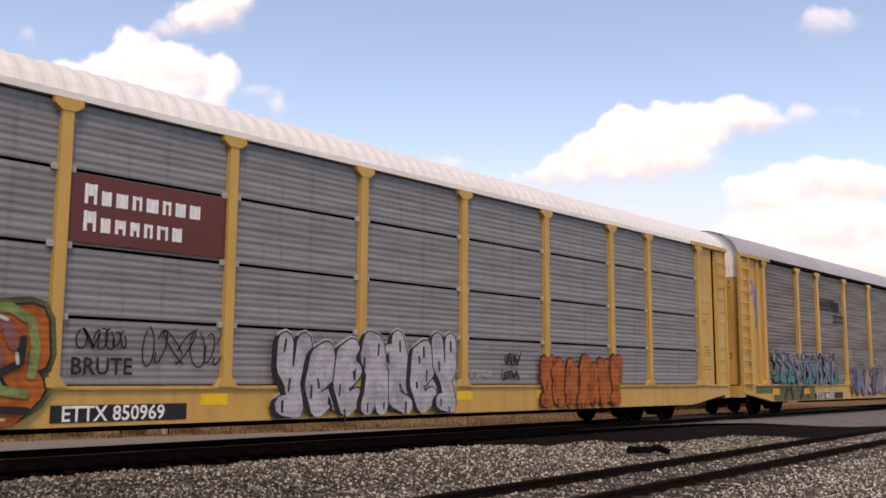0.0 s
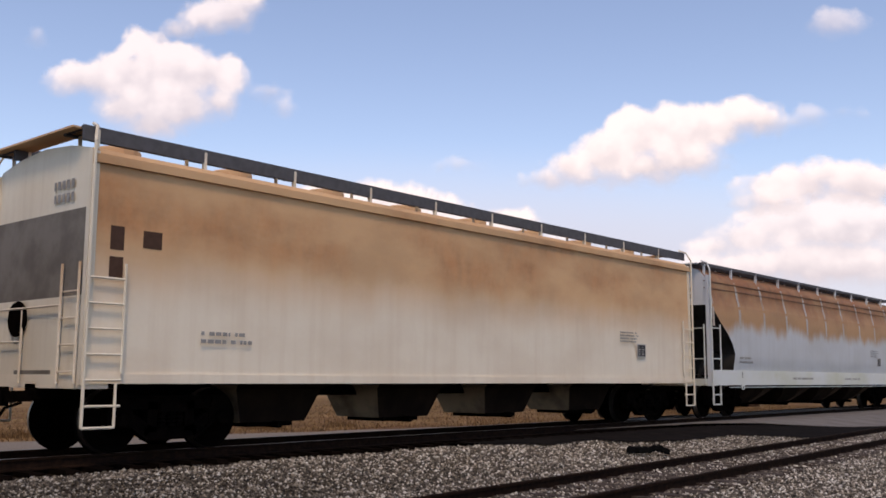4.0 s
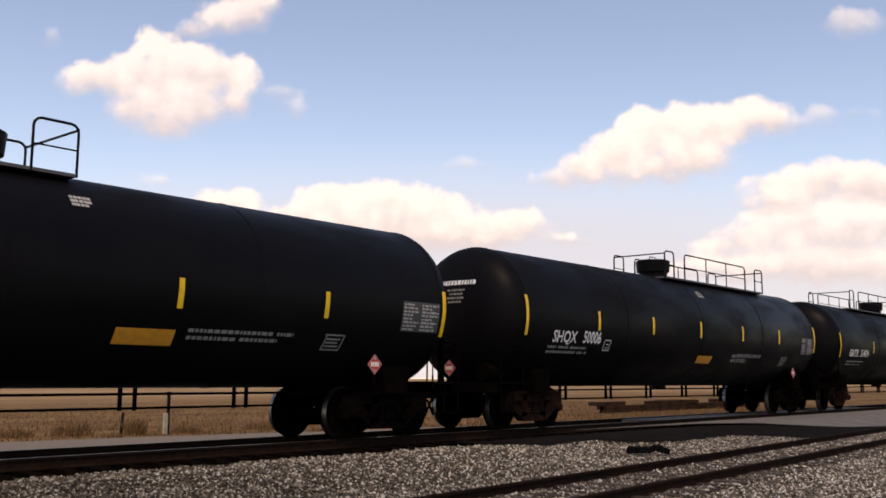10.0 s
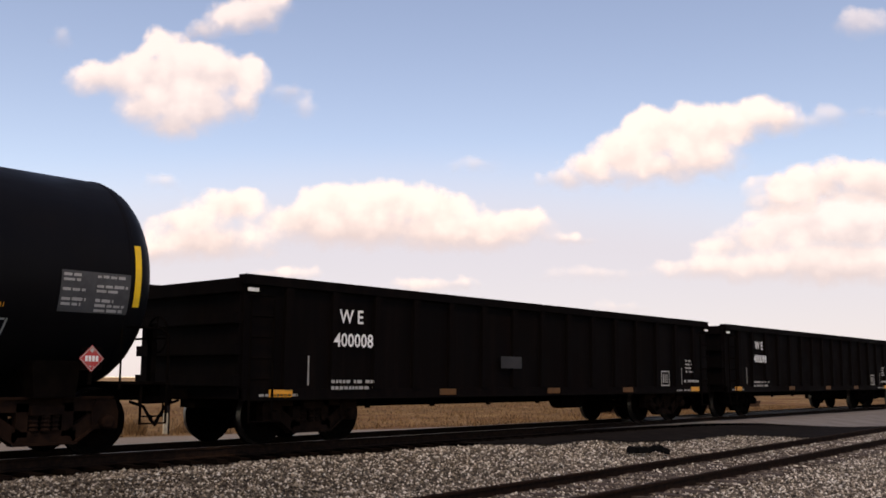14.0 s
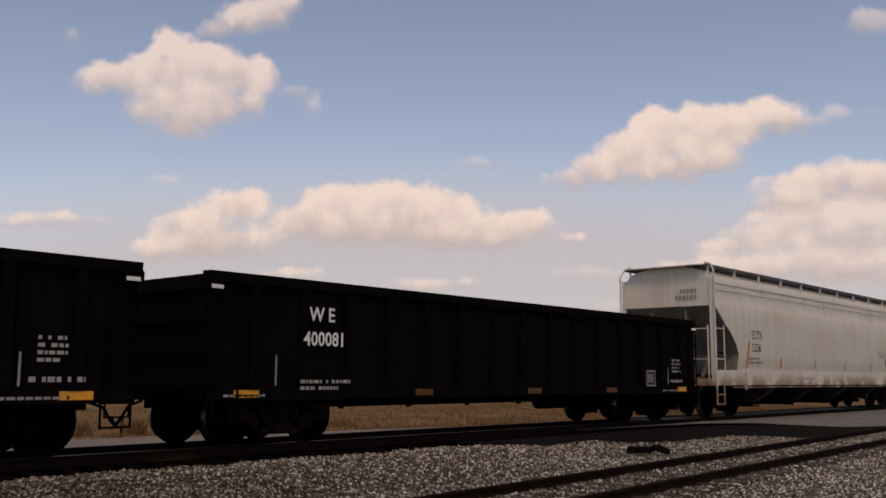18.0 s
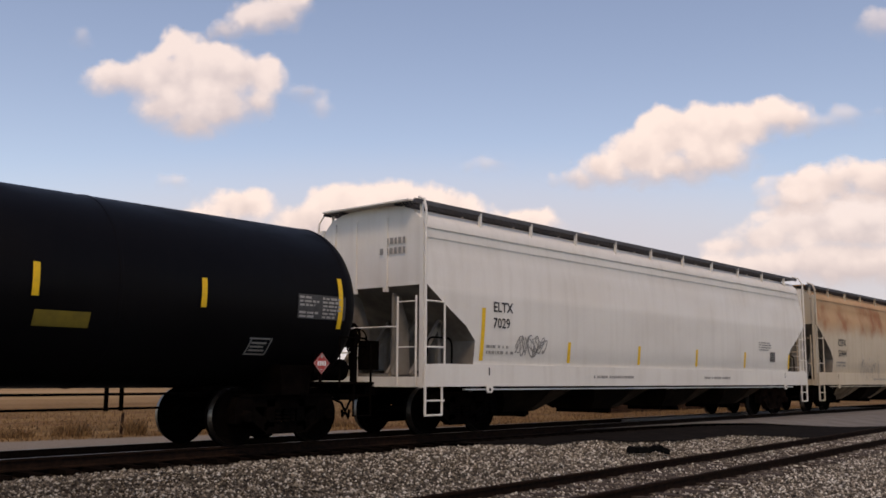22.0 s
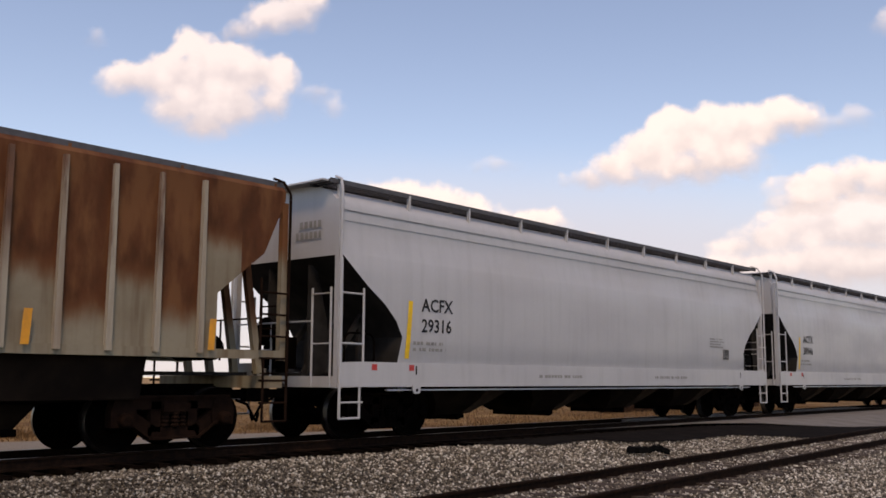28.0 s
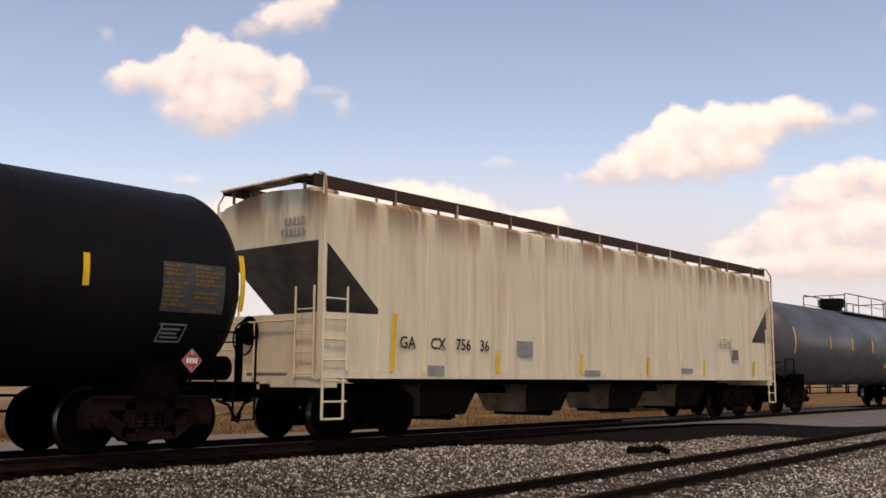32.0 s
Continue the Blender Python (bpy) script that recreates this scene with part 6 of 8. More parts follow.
def auto_rack(s0, s1, panel, roof, label, seed, crown=1.0, levels=(1.0, 1.95, 2.94, 4.02, 5.0), ribs=9, deep=0.008, eave_shade=None):
    car, h = car_base("auto_rack_car", s0, s1, label, "auto rack", "cars of the train")
    e = 13.95
    bm = bmesh.new()
    box(bm, -e, e, -1.4, 1.4, 0.82, 0.98)
    box(bm, -e, e, -0.4, 0.4, 0.5, 0.82)
    part("deck", bm, IRON, car)
    for y in (-1, 1):
        bm = bmesh.new()
        box(bm, -8.4, 8.4, min(y * 1.10, y * 1.40), max(y * 1.10, y * 1.40), 0.36, 0.60)
        part("under_sill", bm, IRON, car)
    for y in (-1, 1):
        bm = bmesh.new()
        prism(bm, [(-e + 0.1, 0.72), (-e + 2.4, 0.44), (e - 2.4, 0.44), (e - 0.1, 0.72), (e - 0.1, 0.95), (-e + 0.1, 0.95)], y * 1.42, y * 1.52)
        part("side_sill", bm, RACK_YELLOW, car)
        bm = bmesh.new()
        box(bm, -e + 0.1, e - 0.1, min(y * 1.38, y * 1.56), max(y * 1.38, y * 1.56), 0.95, 1.0)
        part("sill_flange", bm, RACK_YELLOW, car)
    posts = [-12.05, -9.15, -7.25, -4.4, -1.45, 1.45, 4.4, 7.25, 9.15, 12.05]
    for a, b in zip(posts, posts[1:]):
        for z0, z1 in zip(levels, levels[1:]):
            shared("side_panel", ("panel", round(b - a, 2), round(z1 - z0, 2)), panel_sheet(b - a - 0.02, z1 - z0 - 0.045, ribs, deep), panel, car, at=Matrix.Translation(((a + b) / 2, -1.47, z0 + 0.02)))
    bm = bmesh.new()
    box(bm, posts[0], posts[-1], 1.44, 1.48, 1.0, 5.0)
    part("far_side_wall", bm, panel, car)
    bm = bmesh.new()
    box(bm, posts[0], posts[-1], -1.44, -1.42, 1.0, 5.0)
    part("inner_liner", bm, IRON, car)
    for x in posts:
        bm = bmesh.new()
        box(bm, x - 0.085, x + 0.085, -1.57, -1.44, 0.98, 4.95)
        post = part("side_post", bm, RACK_YELLOW, car)
        bm = bmesh.new()
        prism(bm, [(x - 0.10, 4.82), (x + 0.10, 4.82), (x + 0.22, 4.91), (x + 0.22, 5.0), (x - 0.22, 5.0), (x - 0.22, 4.91)], -1.585, -1.44)
        part("post_bracket", bm, RACK_YELLOW, post)
        bm = bmesh.new()
        prism(bm, [(x - 0.20, 0.98), (x + 0.20, 0.98), (x + 0.10, 1.12), (x - 0.10, 1.12)], -1.58, -1.44)
        part("post_foot", bm, RACK_YELLOW, post)
        for z in levels[1:-1]:
            for side in (-1.0, 1.0):
                shared("panel_clip", "clip", lambda b: box(b, -0.05, 0.05, -0.02, 0.02, -0.045, 0.045), PALE_CLIP, post, at=Matrix.Translation((x + side * 0.13, -1.505, z)))
    # a dark rail material here paints the shadow line under the roof
    bm = bmesh.new()
    box(bm, -e + 0.3, e - 0.3, -1.56, -1.40, 5.0, 5.10)
    box(bm, -e + 0.3, e - 0.3, 1.40, 1.56, 5.0, 5.10)
    part("eave_rail", bm, eave_shade or roof, car, split=True)
    # ribbed roof
    arc = [(-1.50, 5.10), (-1.42, 5.28), (-1.25, 5.47), (-0.95, 5.64), (-0.5, 5.76), (0.0, 5.80), (0.5, 5.76), (0.95, 5.64), (1.25, 5.47), (1.42, 5.28), (1.50, 5.10)]
    arc = [(y, 5.10 + (z - 5.10) * crown) for y, z in arc]
    bm = bmesh.new()
    prev = None
    nr = 88
    for k in range(nr * 4 + 1):
        x = -e + 0.1 + (2 * e - 0.2) * k / (nr * 4)
        lift = (0.0, 0.0, 0.018, 0.018)[k % 4]
        ring = [bm.verts.new((x, y * (1 + lift * 0.4), z + lift)) for y, z in arc]
        if prev:
            for i in range(len(arc) - 1):
                bm.faces.new((prev[i], prev[i + 1], ring[i + 1], ring[i]))
        prev = ring
    part("roof", bm, roof, car)
    for sgn in (-1, 1):
        # side wall of the end bay, corner ladder, curved end doors
        for y in (-1, 1):
            bm = bmesh.new()
            a, b = sorted((sgn * 12.15, sgn * (e - 0.30)))
            box(bm, a, b, min(y * 1.42, y * 1.47), max(y * 1.42, y * 1.47), 0.98, 5.0)
            if sgn < 0:
                box(bm, -12.56, -12.44, min(y * 1.42, y * 1.54), max(y * 1.42, y * 1.54), 0.98, 5.0)
            bay = part("end_bay_wall", bm, RACK_YELLOW, car)
            bm = bmesh.new()
            gap = sgn * (13.02 if sgn < 0 else 13.10)
            box(bm, gap - 0.045, gap + 0.045, min(y * 1.468, y * 1.476), max(y * 1.468, y * 1.476), 1.0, 4.98)
            part("door_gap", bm, IRON, bay)
            if sgn > 0 and y < 0:
                # framed notice and stencilled print on the end bay
                bm = bmesh.new()
                for u, v, a, b in ((12.3, 12.82, 3.02, 3.04), (12.3, 12.82, 3.36, 3.38), (12.3, 12.32, 3.02, 3.38), (12.80, 12.82, 3.02, 3.38), (12.22, 12.86, 1.42, 1.44), (12.22, 12.86, 1.50, 1.52)):
                    patch(bm, u, v, a, b, flat(-1.473), 1, 1)
                bars_of_text(bm, 12.36, 12.7, 2.72, 2.86, 2, flat(-1.473), 71)
                bars_of_text(bm, 12.45, 12.85, 1.78, 2.12, 4, flat(-1.473), 72)
                tagged(part("bay_print", bm, STENCIL_BROWN, bay), kind="stuff")
            bm = bmesh.new()
            a, b = sorted((sgn * 11.6, sgn * (e - 0.05)))
            box(bm, a, b, min(y * 1.44, y * 1.60), max(y * 1.44, y * 1.60), 4.98, 5.09)
            part("door_header", bm, RACK_YELLOW, car)
            bm = bmesh.new()
            inner, reach = (0.72, 1.58) if sgn < 0 else (0.66, 1.54)
            for x in (sgn * (e - 0.08), sgn * (e - inner)):
                box(bm, x - 0.045, x + 0.035, min(y * 1.5, y * reach), max(y * 1.5, y * reach), 0.8, 4.98)
            for k in range(11):
                z = 1.0 + 0.36 * k
                tube(bm, [(sgn * (e - 0.08), y * reach, z), (sgn * (e - inner), y * reach, z)], 0.02 if sgn < 0 else 0.012, 5)
            part("corner_ladder", bm, RACK_YELLOW, car)
            bm = bmesh.new()
            a, b = sorted((sgn * (e - 0.78), sgn * (e - 0.03)))
            box(bm, a, b, min(y * 1.475, y * 1.51), max(y * 1.475, y * 1.51), 0.72, 4.98)
            part("corner_post", bm, RACK_YELLOW, car)
        for side in (-1, 1):
            bm = bmesh.new()
            rows = []
            for z in (0.95, 3.1, 3.13, 4.35):
                row = []
                for k in range(7):
                    a = k / 6
                    row.append(bm.verts.new((sgn * (e - 0.35 + 0.35 * math.sin(math.pi / 2 * (1 - a) ** 0.8) + (0.012 if z == 3.13 else 0)), side * (0.03 + 1.40 * a), z)))
                rows.append(row)
            for r, q in zip(rows, rows[1:]):
                for k in range(6):
                    bm.faces.new((r[k], r[k + 1], q[k + 1], q[k]))
            door = part("end_door", bm, RACK_YELLOW, car, smooth=True)
            # white upper leaf under the roof's curve
            bm = bmesh.new()
            prev = None
            for k in range(13):
                a = k / 12
                yy = side * (0.03 + 1.42 * a)
                x = sgn * (e - 0.35 + 0.35 * math.sin(math.pi / 2 * (1 - a) ** 0.8) + 0.006)
                zz = float(np.interp(abs(yy), [p[0] for p in arc[5:]], [p[1] for p in arc[5:]])) - 0.02
                row = [bm.verts.new((x, yy, 4.35)), bm.verts.new((x, yy, 4.8)), bm.verts.new((sgn * (e - 0.42) + (x - sgn * (e - 0.42)) * 0.7, yy, zz))]
                if prev:
                    bm.faces.new((prev[0], prev[1], row[1], row[0]))
                    bm.faces.new((prev[1], prev[2], row[2], row[1]))
                prev = row
            part("upper_door_leaf", bm, END_WHITE, door, "white painted upper door leaf", smooth=True)
            bm = bmesh.new()
            for z, wide in ((4.62, 0.5), (4.52, 0.6), (4.15, 0.34), (3.98, 0.44), (1.9, 0.3), (1.78, 0.3)) if sgn < 0 and side < 0 else ():
                yy = -1.15
                while yy < -1.15 + wide:
                    a = (abs(yy) - 0.03) / 1.40
                    x = sgn * (e - 0.35 + 0.35 * math.sin(math.pi / 2 * (1 - a) ** 0.8)) - 0.016
                    bm.faces.new([bm.verts.new((x, p, q)) for p, q in ((yy, z), (yy + 0.06, z), (yy + 0.06, z + 0.07), (yy, z + 0.07))])
                    yy += 0.09
            if bm.verts:
                tagged(part("door_print", bm, DARK_PANEL, door), kind="stuff")
            else:
                bm.free()
        bm = bmesh.new()
        tube(bm, [(sgn * (e + 0.04), 0.0, 1.0), (sgn * (e + 0.04), 0.0, 5.5)], 0.03)
        part("door_lock_rod", bm, IRON, car)
        bm = bmesh.new()
        box(bm, min(sgn * (e - 0.3), sgn * (e + 0.05)), max(sgn * (e - 0.3), sgn * (e + 0.05)), -1.5, 1.5, 0.6, 0.95)
        part("end_sill", bm, RACK_YELLOW, car)
        truck(car, sgn * 10.45, IRON)
        coupler(car, sgn * (h - 0.75), sgn)
    return car


# ---- ground, road, tracks ----
def ground_z(y):
    return float(np.interp(y, [-60, -12, -4.6, -2.3, 2.0, 3.4, 9.0, 30.0], [-0.55, -0.50, -0.47, -0.24, -0.23, -0.42, -0.48, -0.55]))


def build_ground():
    ys = [-1500, -300, -60, -30, -20, -15] + [-14 + 0.5 * k for k in range(53)] + [14, 20, 30, 60, 120, 300, 900, 2500, 4500]
    xs = [-3000, -600, -100, -30] + [-10 + 2 * k for k in range(46)] + [100, 140, 250, 600, 1500, 3000, 4500]
    bm = bmesh.new()
    rows = [[bm.verts.new((x, y, ground_z(y) + (0.03 * noise.noise(Vector((x * 0.6, y * 0.8, 0))) if -14 < y < (-2.2 if x < 14 else -6.0) and -8 < x < 60 else 0))) for x in xs] for y in ys]
    for a, b in zip(rows, rows[1:]):
        for i in range(len(xs) - 1):
            bm.faces.new((a[i], a[i + 1], b[i + 1], b[i]))
    ob = new("ground", mesh_of("ground", bm, GROUND, False))
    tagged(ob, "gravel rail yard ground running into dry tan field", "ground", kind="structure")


build_ground()


def apron(name, xs, low, high, mat, label, lift, seed):
    bm = bmesh.new()
    rows = []
    for i, x in enumerate(xs):
        a, b = low(x), high(x)
        a += 0.16 * noise.noise(Vector((x * 1.7, seed, 0)))
        b += 0.05 * noise.noise(Vector((x * 1.7, seed + 5, 0)))
        rows.append([bm.verts.new((x, y, lift(x, y))) for y in (a + (b - a) * k / 8 for k in range(9))])
    for r, q in zip(rows, rows[1:]):
        for k in range(8):
            bm.faces.new((r[k], q[k], q[k + 1], r[k + 1]))
    ob = new(name, mesh_of(name, bm, mat))
    return tagged(ob, label, name.replace("_", " "), kind="structure")


DARK_EDGE = ([15.2, 15.9, 16.6, 17.5, 18.5, 19.3, 20.9, 24.0, 25.6, 26.2, 27.0, 33.0, 40.0], [-1.3, -2.06, -2.60, -2.50, -2.48, -3.05, -3.28, -3.27, -3.95, -4.45, -4.72, -4.55, -4.6])
DARK_LOW = lambda x: float(np.interp(x, *DARK_EDGE))
PALE_LOW = lambda x: float(np.interp(x, [20, 22, 26, 27.5, 29.1, 31.5, 36, 60], [-1.0, -1.08, -1.42, -1.95, -2.85, -3.75, -4.5, -3.0]))
XS = [15.2 + 0.25 * k for k in range(100)]
apron("asphalt", XS, DARK_LOW, lambda x: -1.0 if x < 20 else max(PALE_LOW(x) - 0.02, DARK_LOW(x) + 0.05), ASPHALT, "dark patched asphalt apron beside the track", lambda x, y: ground_z(y) + 0.06, 2)
apron("road", [20 + 0.5 * k for k in range(81)], PALE_LOW, lambda x: -0.95, PAVING, "pale dusty road surface at the grade crossing", lambda x, y: ground_z(y) + float(np.interp(y, [-3.2, -1.0], [0.075, 0.14])), 9)


def rail_section(bm, x0, x1, y_at, zt, cuts):
    sec = [(-0.07, -0.171), (0.07, -0.171), (0.07, -0.155), (0.012, -0.135), (0.012, -0.045), (0.036, -0.035), (0.036, -0.006), (0.028, 0.0), (-0.028, 0.0), (-0.036, -0.006), (-0.036, -0.035), (-0.012, -0.045), (-0.012, -0.135), (-0.07, -0.155)]
    prev = None
    for k in range(cuts + 1):
        x = x0 + (x1 - x0) * k / cuts
        ring = [bm.verts.new((x, y_at(x) + y, zt + z)) for y, z in sec]
        if prev:
            for i in range(len(sec)):
                f = bm.faces.new((prev[i], prev[(i + 1) % len(sec)], ring[(i + 1) % len(sec)], ring[i]))
                f.material_index = 1 if i == 7 else 0
        prev = ring


def track(name, x0, x1, centre, turn, zt, tie_to, spacing, label, top_mat, seed, tie_mat):
    tr = tagged(new(name), label, "railway track", kind="structure")
    for off in (-0.7525, 0.7525):
        bm = bmesh.new()
        rail_section(bm, x0, x1, lambda x: centre(x) + off, zt, 12)
        ob = part("rail", bm, [RAIL_SIDE, top_mat], tr)
    rnd = random.Random(seed)
    meshes = []
    for k in range(5):
        bm = bmesh.new()
        box(bm, -0.115, 0.115, -1.3, 1.3, -0.17, 0.0)
        for v in bm.verts:
            v.co += Vector((rnd.uniform(-0.012, 0.012), rnd.uniform(-0.06, 0.06), rnd.uniform(-0.01, 0.01)))
        meshes.append(mesh_of("tie", bm, tie_mat))
    x = tie_to[0]
    while x < tie_to[1]:
        t = new("tie", rnd.choice(meshes))
        t.parent = tr
        t.matrix_basis = pose(x, centre(x), zt - (0.165 if tie_mat is TIE_SHADED else 0.128), 0, 0, turn + rnd.uniform(-1.2, 1.2))
        x += spacing + (rnd.uniform(-0.03, 0.03) if tie_mat is TIE_SHADED else 0.0)
    return tr


SIDING = lambda x: -6.72 + 0.062 * (x - 10)
track("main_track", -60, 600, lambda x: 0.0, 0.0, 0.0, (2, 90), 0.5, "main line track with rusty rails on fouled ballast, shade painted in", RAIL_TOP, 3, TIE_SHADED)
track("siding_track", -30, 62, SIDING, 3.55, -0.30, (3, 60), 0.54, "rusty siding track half buried in pale gravel", RAIL_SIDE, 4, TIE)
for y0, y1 in ((-0.66, -0.02), (0.02, 0.66)):
    bm = bmesh.new()
    for k in range(8):
        box(bm, 25 + 2.4 * k, 27.38 + 2.4 * k, y0, y1, -0.18, -0.03)
    tagged(new("crossing_panel", mesh_of("crossing_panel", bm, PAVING)), "worn concrete crossing panel between the rails", "road", kind="structure")


def ballast():
    """Loose stones: small jittered octahedra in one mesh."""
    rng = np.random.default_rng(7)
    n = 150000
    u = rng.random(n)
    x = 2.5 + 32 * u ** 1.5
    y = -13.0 + 11.6 * rng.random(n)
    lat = (y + 14.1) * 0.66 + x * 0.755  # depth seen along the view
    keep = (lat > 4.6) & ~((x > 15.2) & (y > np.interp(x, *DARK_EDGE) + 0.04 + 0.1 * rng.random(n)))
    edge = -1.46 + 0.14 * np.sin(x * 1.9) + 0.12 * np.sin(x * 5.3)
    keep &= y < edge
    side = y - (-6.72 + 0.062 * (x - 10))
    keep &= ~((np.abs(np.abs(side) - 0.7525) < 0.09))
    keep &= ~((np.abs(side) < 1.35) & (rng.random(n) < 0.05))
    on_tie = np.abs((x + 0.062 * side - 3.0 + 0.27) % 0.54 - 0.27) < 0.135
    keep &= ~((np.abs(side) < 1.30) & on_tie & (rng.random(n) < np.where(side < -0.75, 0.93, 0.74)))
    x, y, side = x[keep], y[keep], side[keep]
    n = len(x)
    size = rng.uniform(0.012, 0.029, n) * np.where(rng.random(n) < 0.08, 1.35, 1.0)
    z = np.interp(y, [-60, -12, -4.6, -2.3, 2.0], [-0.55, -0.50, -0.47, -0.24, -0.23]) + size * 0.35 + 0.02 + np.where(np.abs(side) < 1.3, 0.012, 0.0)
    octa = np.array([(1, 0, 0), (-1, 0, 0), (0, 1, 0), (0, -1, 0), (0, 0, 0.75), (0, 0, -0.75)], float)
    jit = octa[None] * (1 + rng.uniform(-0.4, 0.4, (n, 6, 3))) + rng.uniform(-0.22, 0.22, (n, 6, 3))
    a = rng.uniform(0, 6.28, n)
    rot = np.stack([jit[..., 0] * np.cos(a)[:, None] - jit[..., 1] * np.sin(a)[:, None], jit[..., 0] * np.sin(a)[:, None] + jit[..., 1] * np.cos(a)[:, None], jit[..., 2]], -1)
    co = rot * size[:, None, None] + np.stack([x, y, z], -1)[:, None, :]
    tri = np.array([(0, 2, 4), (2, 1, 4), (1, 3, 4), (3, 0, 4), (2, 0, 5), (1, 2, 5), (3, 1, 5), (0, 3, 5)])
    idx = (tri[None] + 6 * np.arange(n)[:, None, None]).reshape(-1, 3)
    me = bpy.data.meshes.new("ballast_stones")
    me.vertices.add(n * 6)
    me.vertices.foreach_set("co", co.reshape(-1))
    me.loops.add(len(idx) * 3)
    me.loops.foreach_set("vertex_index", idx.reshape(-1).astype(np.int32))
    me.polygons.add(len(idx))
    me.polygons.foreach_set("loop_start", np.arange(0, len(idx) * 3, 3, dtype=np.int32))
    me.update(calc_edges=True)
    me.materials.append(STONE)
    tagged(new("ballast_stones", me), "loose pale grey and brown crushed ballast stones", "gravel", kind="stuff")


ballast()


def straw_material():
    m, nt, b = shader("dry_straw", 0.9)
    geo = nt.nodes.new("ShaderNodeNewGeometry")
    nt.links.new(mix(nt, geo.outputs["Random Per Island"], (0.06, 0.03, 0.012), (0.28, 0.165, 0.072)), b.inputs["Base Color"])
    return m


def blades(name, base, hgt, rng, label):
    """Thin leaning blades in one mesh, one triangle each."""
    n = len(base)
    a, w = rng.uniform(0, 6.28, n), rng.uniform(0.008, 0.022, n)
    side = np.stack([np.cos(a), np.sin(a), 0 * a], -1) * w[:, None]
    tip = base + np.stack([rng.normal(0, 0.35, n) * hgt, rng.normal(0, 0.35, n) * hgt, hgt], -1)
    co = np.stack([base - side, base + side, tip], 1)
    me = bpy.data.meshes.new(name)
    me.vertices.add(n * 3)
    me.vertices.foreach_set("co", co.reshape(-1))
    me.loops.add(n * 3)
    me.loops.foreach_set("vertex_index", np.arange(n * 3, dtype=np.int32))
    me.polygons.add(n)
    me.polygons.foreach_set("loop_start", np.arange(0, n * 3, 3, dtype=np.int32))
    me.update(calc_edges=True)
    me.materials.append(STRAW)
    return tagged(new(name, me), label, "grass", kind="stuff")


STRAW = straw_material()


def dry_grass():
    rng = np.random.default_rng(5)
    n = 26000
    x = 6 + 54 * rng.random(n)
    y = np.maximum(13.1 - 0.25 * np.minimum(x, 28.0), 6.0) + 0.3 * np.sin(x * 0.9) + 26 * rng.random(n) ** 1.8
    clump = np.sin(x * 1.3 + 2 * np.sin(y * 0.9)) * np.sin(y * 1.7 + x * 0.4)
    hgt = rng.uniform(0.04, 0.13, n) * np.where(clump > 0.35, 1.7, 1.0)
    blades("dry_grass", np.stack([x, y, np.interp(y, [3.4, 9.0, 30.0], [-0.42, -0.48, -0.55])], -1), hgt, rng, "short dry straw coloured grass of the field")
    for cx, cy, r, tall in ((15.05, 10.4, 0.3, 0.7), (13.7, 11.4, 0.55, 0.55), (12.2, 11.6, 0.5, 0.35), (16.9, 10.6, 0.45, 0.3), (19.6, 10.3, 0.7, 0.35), (22.4, 9.9, 0.6, 0.3), (10.6, 12.0, 0.7, 0.4)):
        n = 420
        q, a = np.sqrt(rng.random(n)) * r, rng.uniform(0, 6.28, n)
        base = np.stack([cx + q * np.cos(a), cy + q * np.sin(a), np.full(n, -0.5)], -1)
        blades("dry_weeds", base, rng.uniform(0.4, 1.0, n) * tall * (1.1 - 0.5 * q / r), rng, "clump of dry brown weeds at the field edge")


dry_grass()


# ---- small things by the track ----
def marker_post():
    post = tagged(new("marker_post"), "dark weathered stake with a pale painted board", "post")
    post.matrix_basis = pose(15.81, 9.97, -0.5, 0, 0, 20)
    bm = bmesh.new()
    box(bm, -0.035, 0.035, -0.035, 0.035, 0.0, 1.22)
    part("stake", bm, POST_DARK, post)
    bm = bmesh.new()
    box(bm, -0.20, -0.05, -0.03, 0.02, 0.0, 0.62)
    part("board", bm, PALE_POST, post)
    bm = bmesh.new()
    box(bm, -0.03, 0.03, -0.03, 0.03, 0, 0.62)
    st = tagged(new("short_stake", mesh_of("short_stake", bm, TIE_OLD)), "short brown wooden stake in dry weeds", "post")
    st.matrix_basis = pose(14.9, 10.9, -0.5, 0, 4, 0)


marker_post()


HEAP = (40.3, 10.6)


def tie_pile():
    rnd = random.Random(11)
    bm = bmesh.new()
    box(bm, -1.3, 1.3, -0.12, 0.12, 0, 0.18)
    bmesh.ops.bevel(bm, geom=bm.edges[:], offset=0.015, segments=1, affect="EDGES")
    me = mesh_of("old_tie", bm, TIE_OLD)
    spots = []
    for layer in range(3):
        for k in (range(7) if layer < 2 else (0, 2, 3, 5)):
            for row in range(2):
                spots.append((HEAP[0] + 1.3 + 2.55 * k + rnd.uniform(-0.25, 0.25) - 0.55 * (layer == 2), HEAP[1] + 0.30 * row + 0.05 * layer, -0.5 + 0.185 * layer, rnd.uniform(-4, 4) if layer < 2 else rnd.uniform(-16, 16)))
    for x, y, z, r in spots:
        t = tagged(new("old_tie", me), "discarded dark wooden railway tie in a heap", "railway tie", "heap of old ties")
        t.matrix_basis = pose(x, y, z, 0, 0, r)


tie_pile()


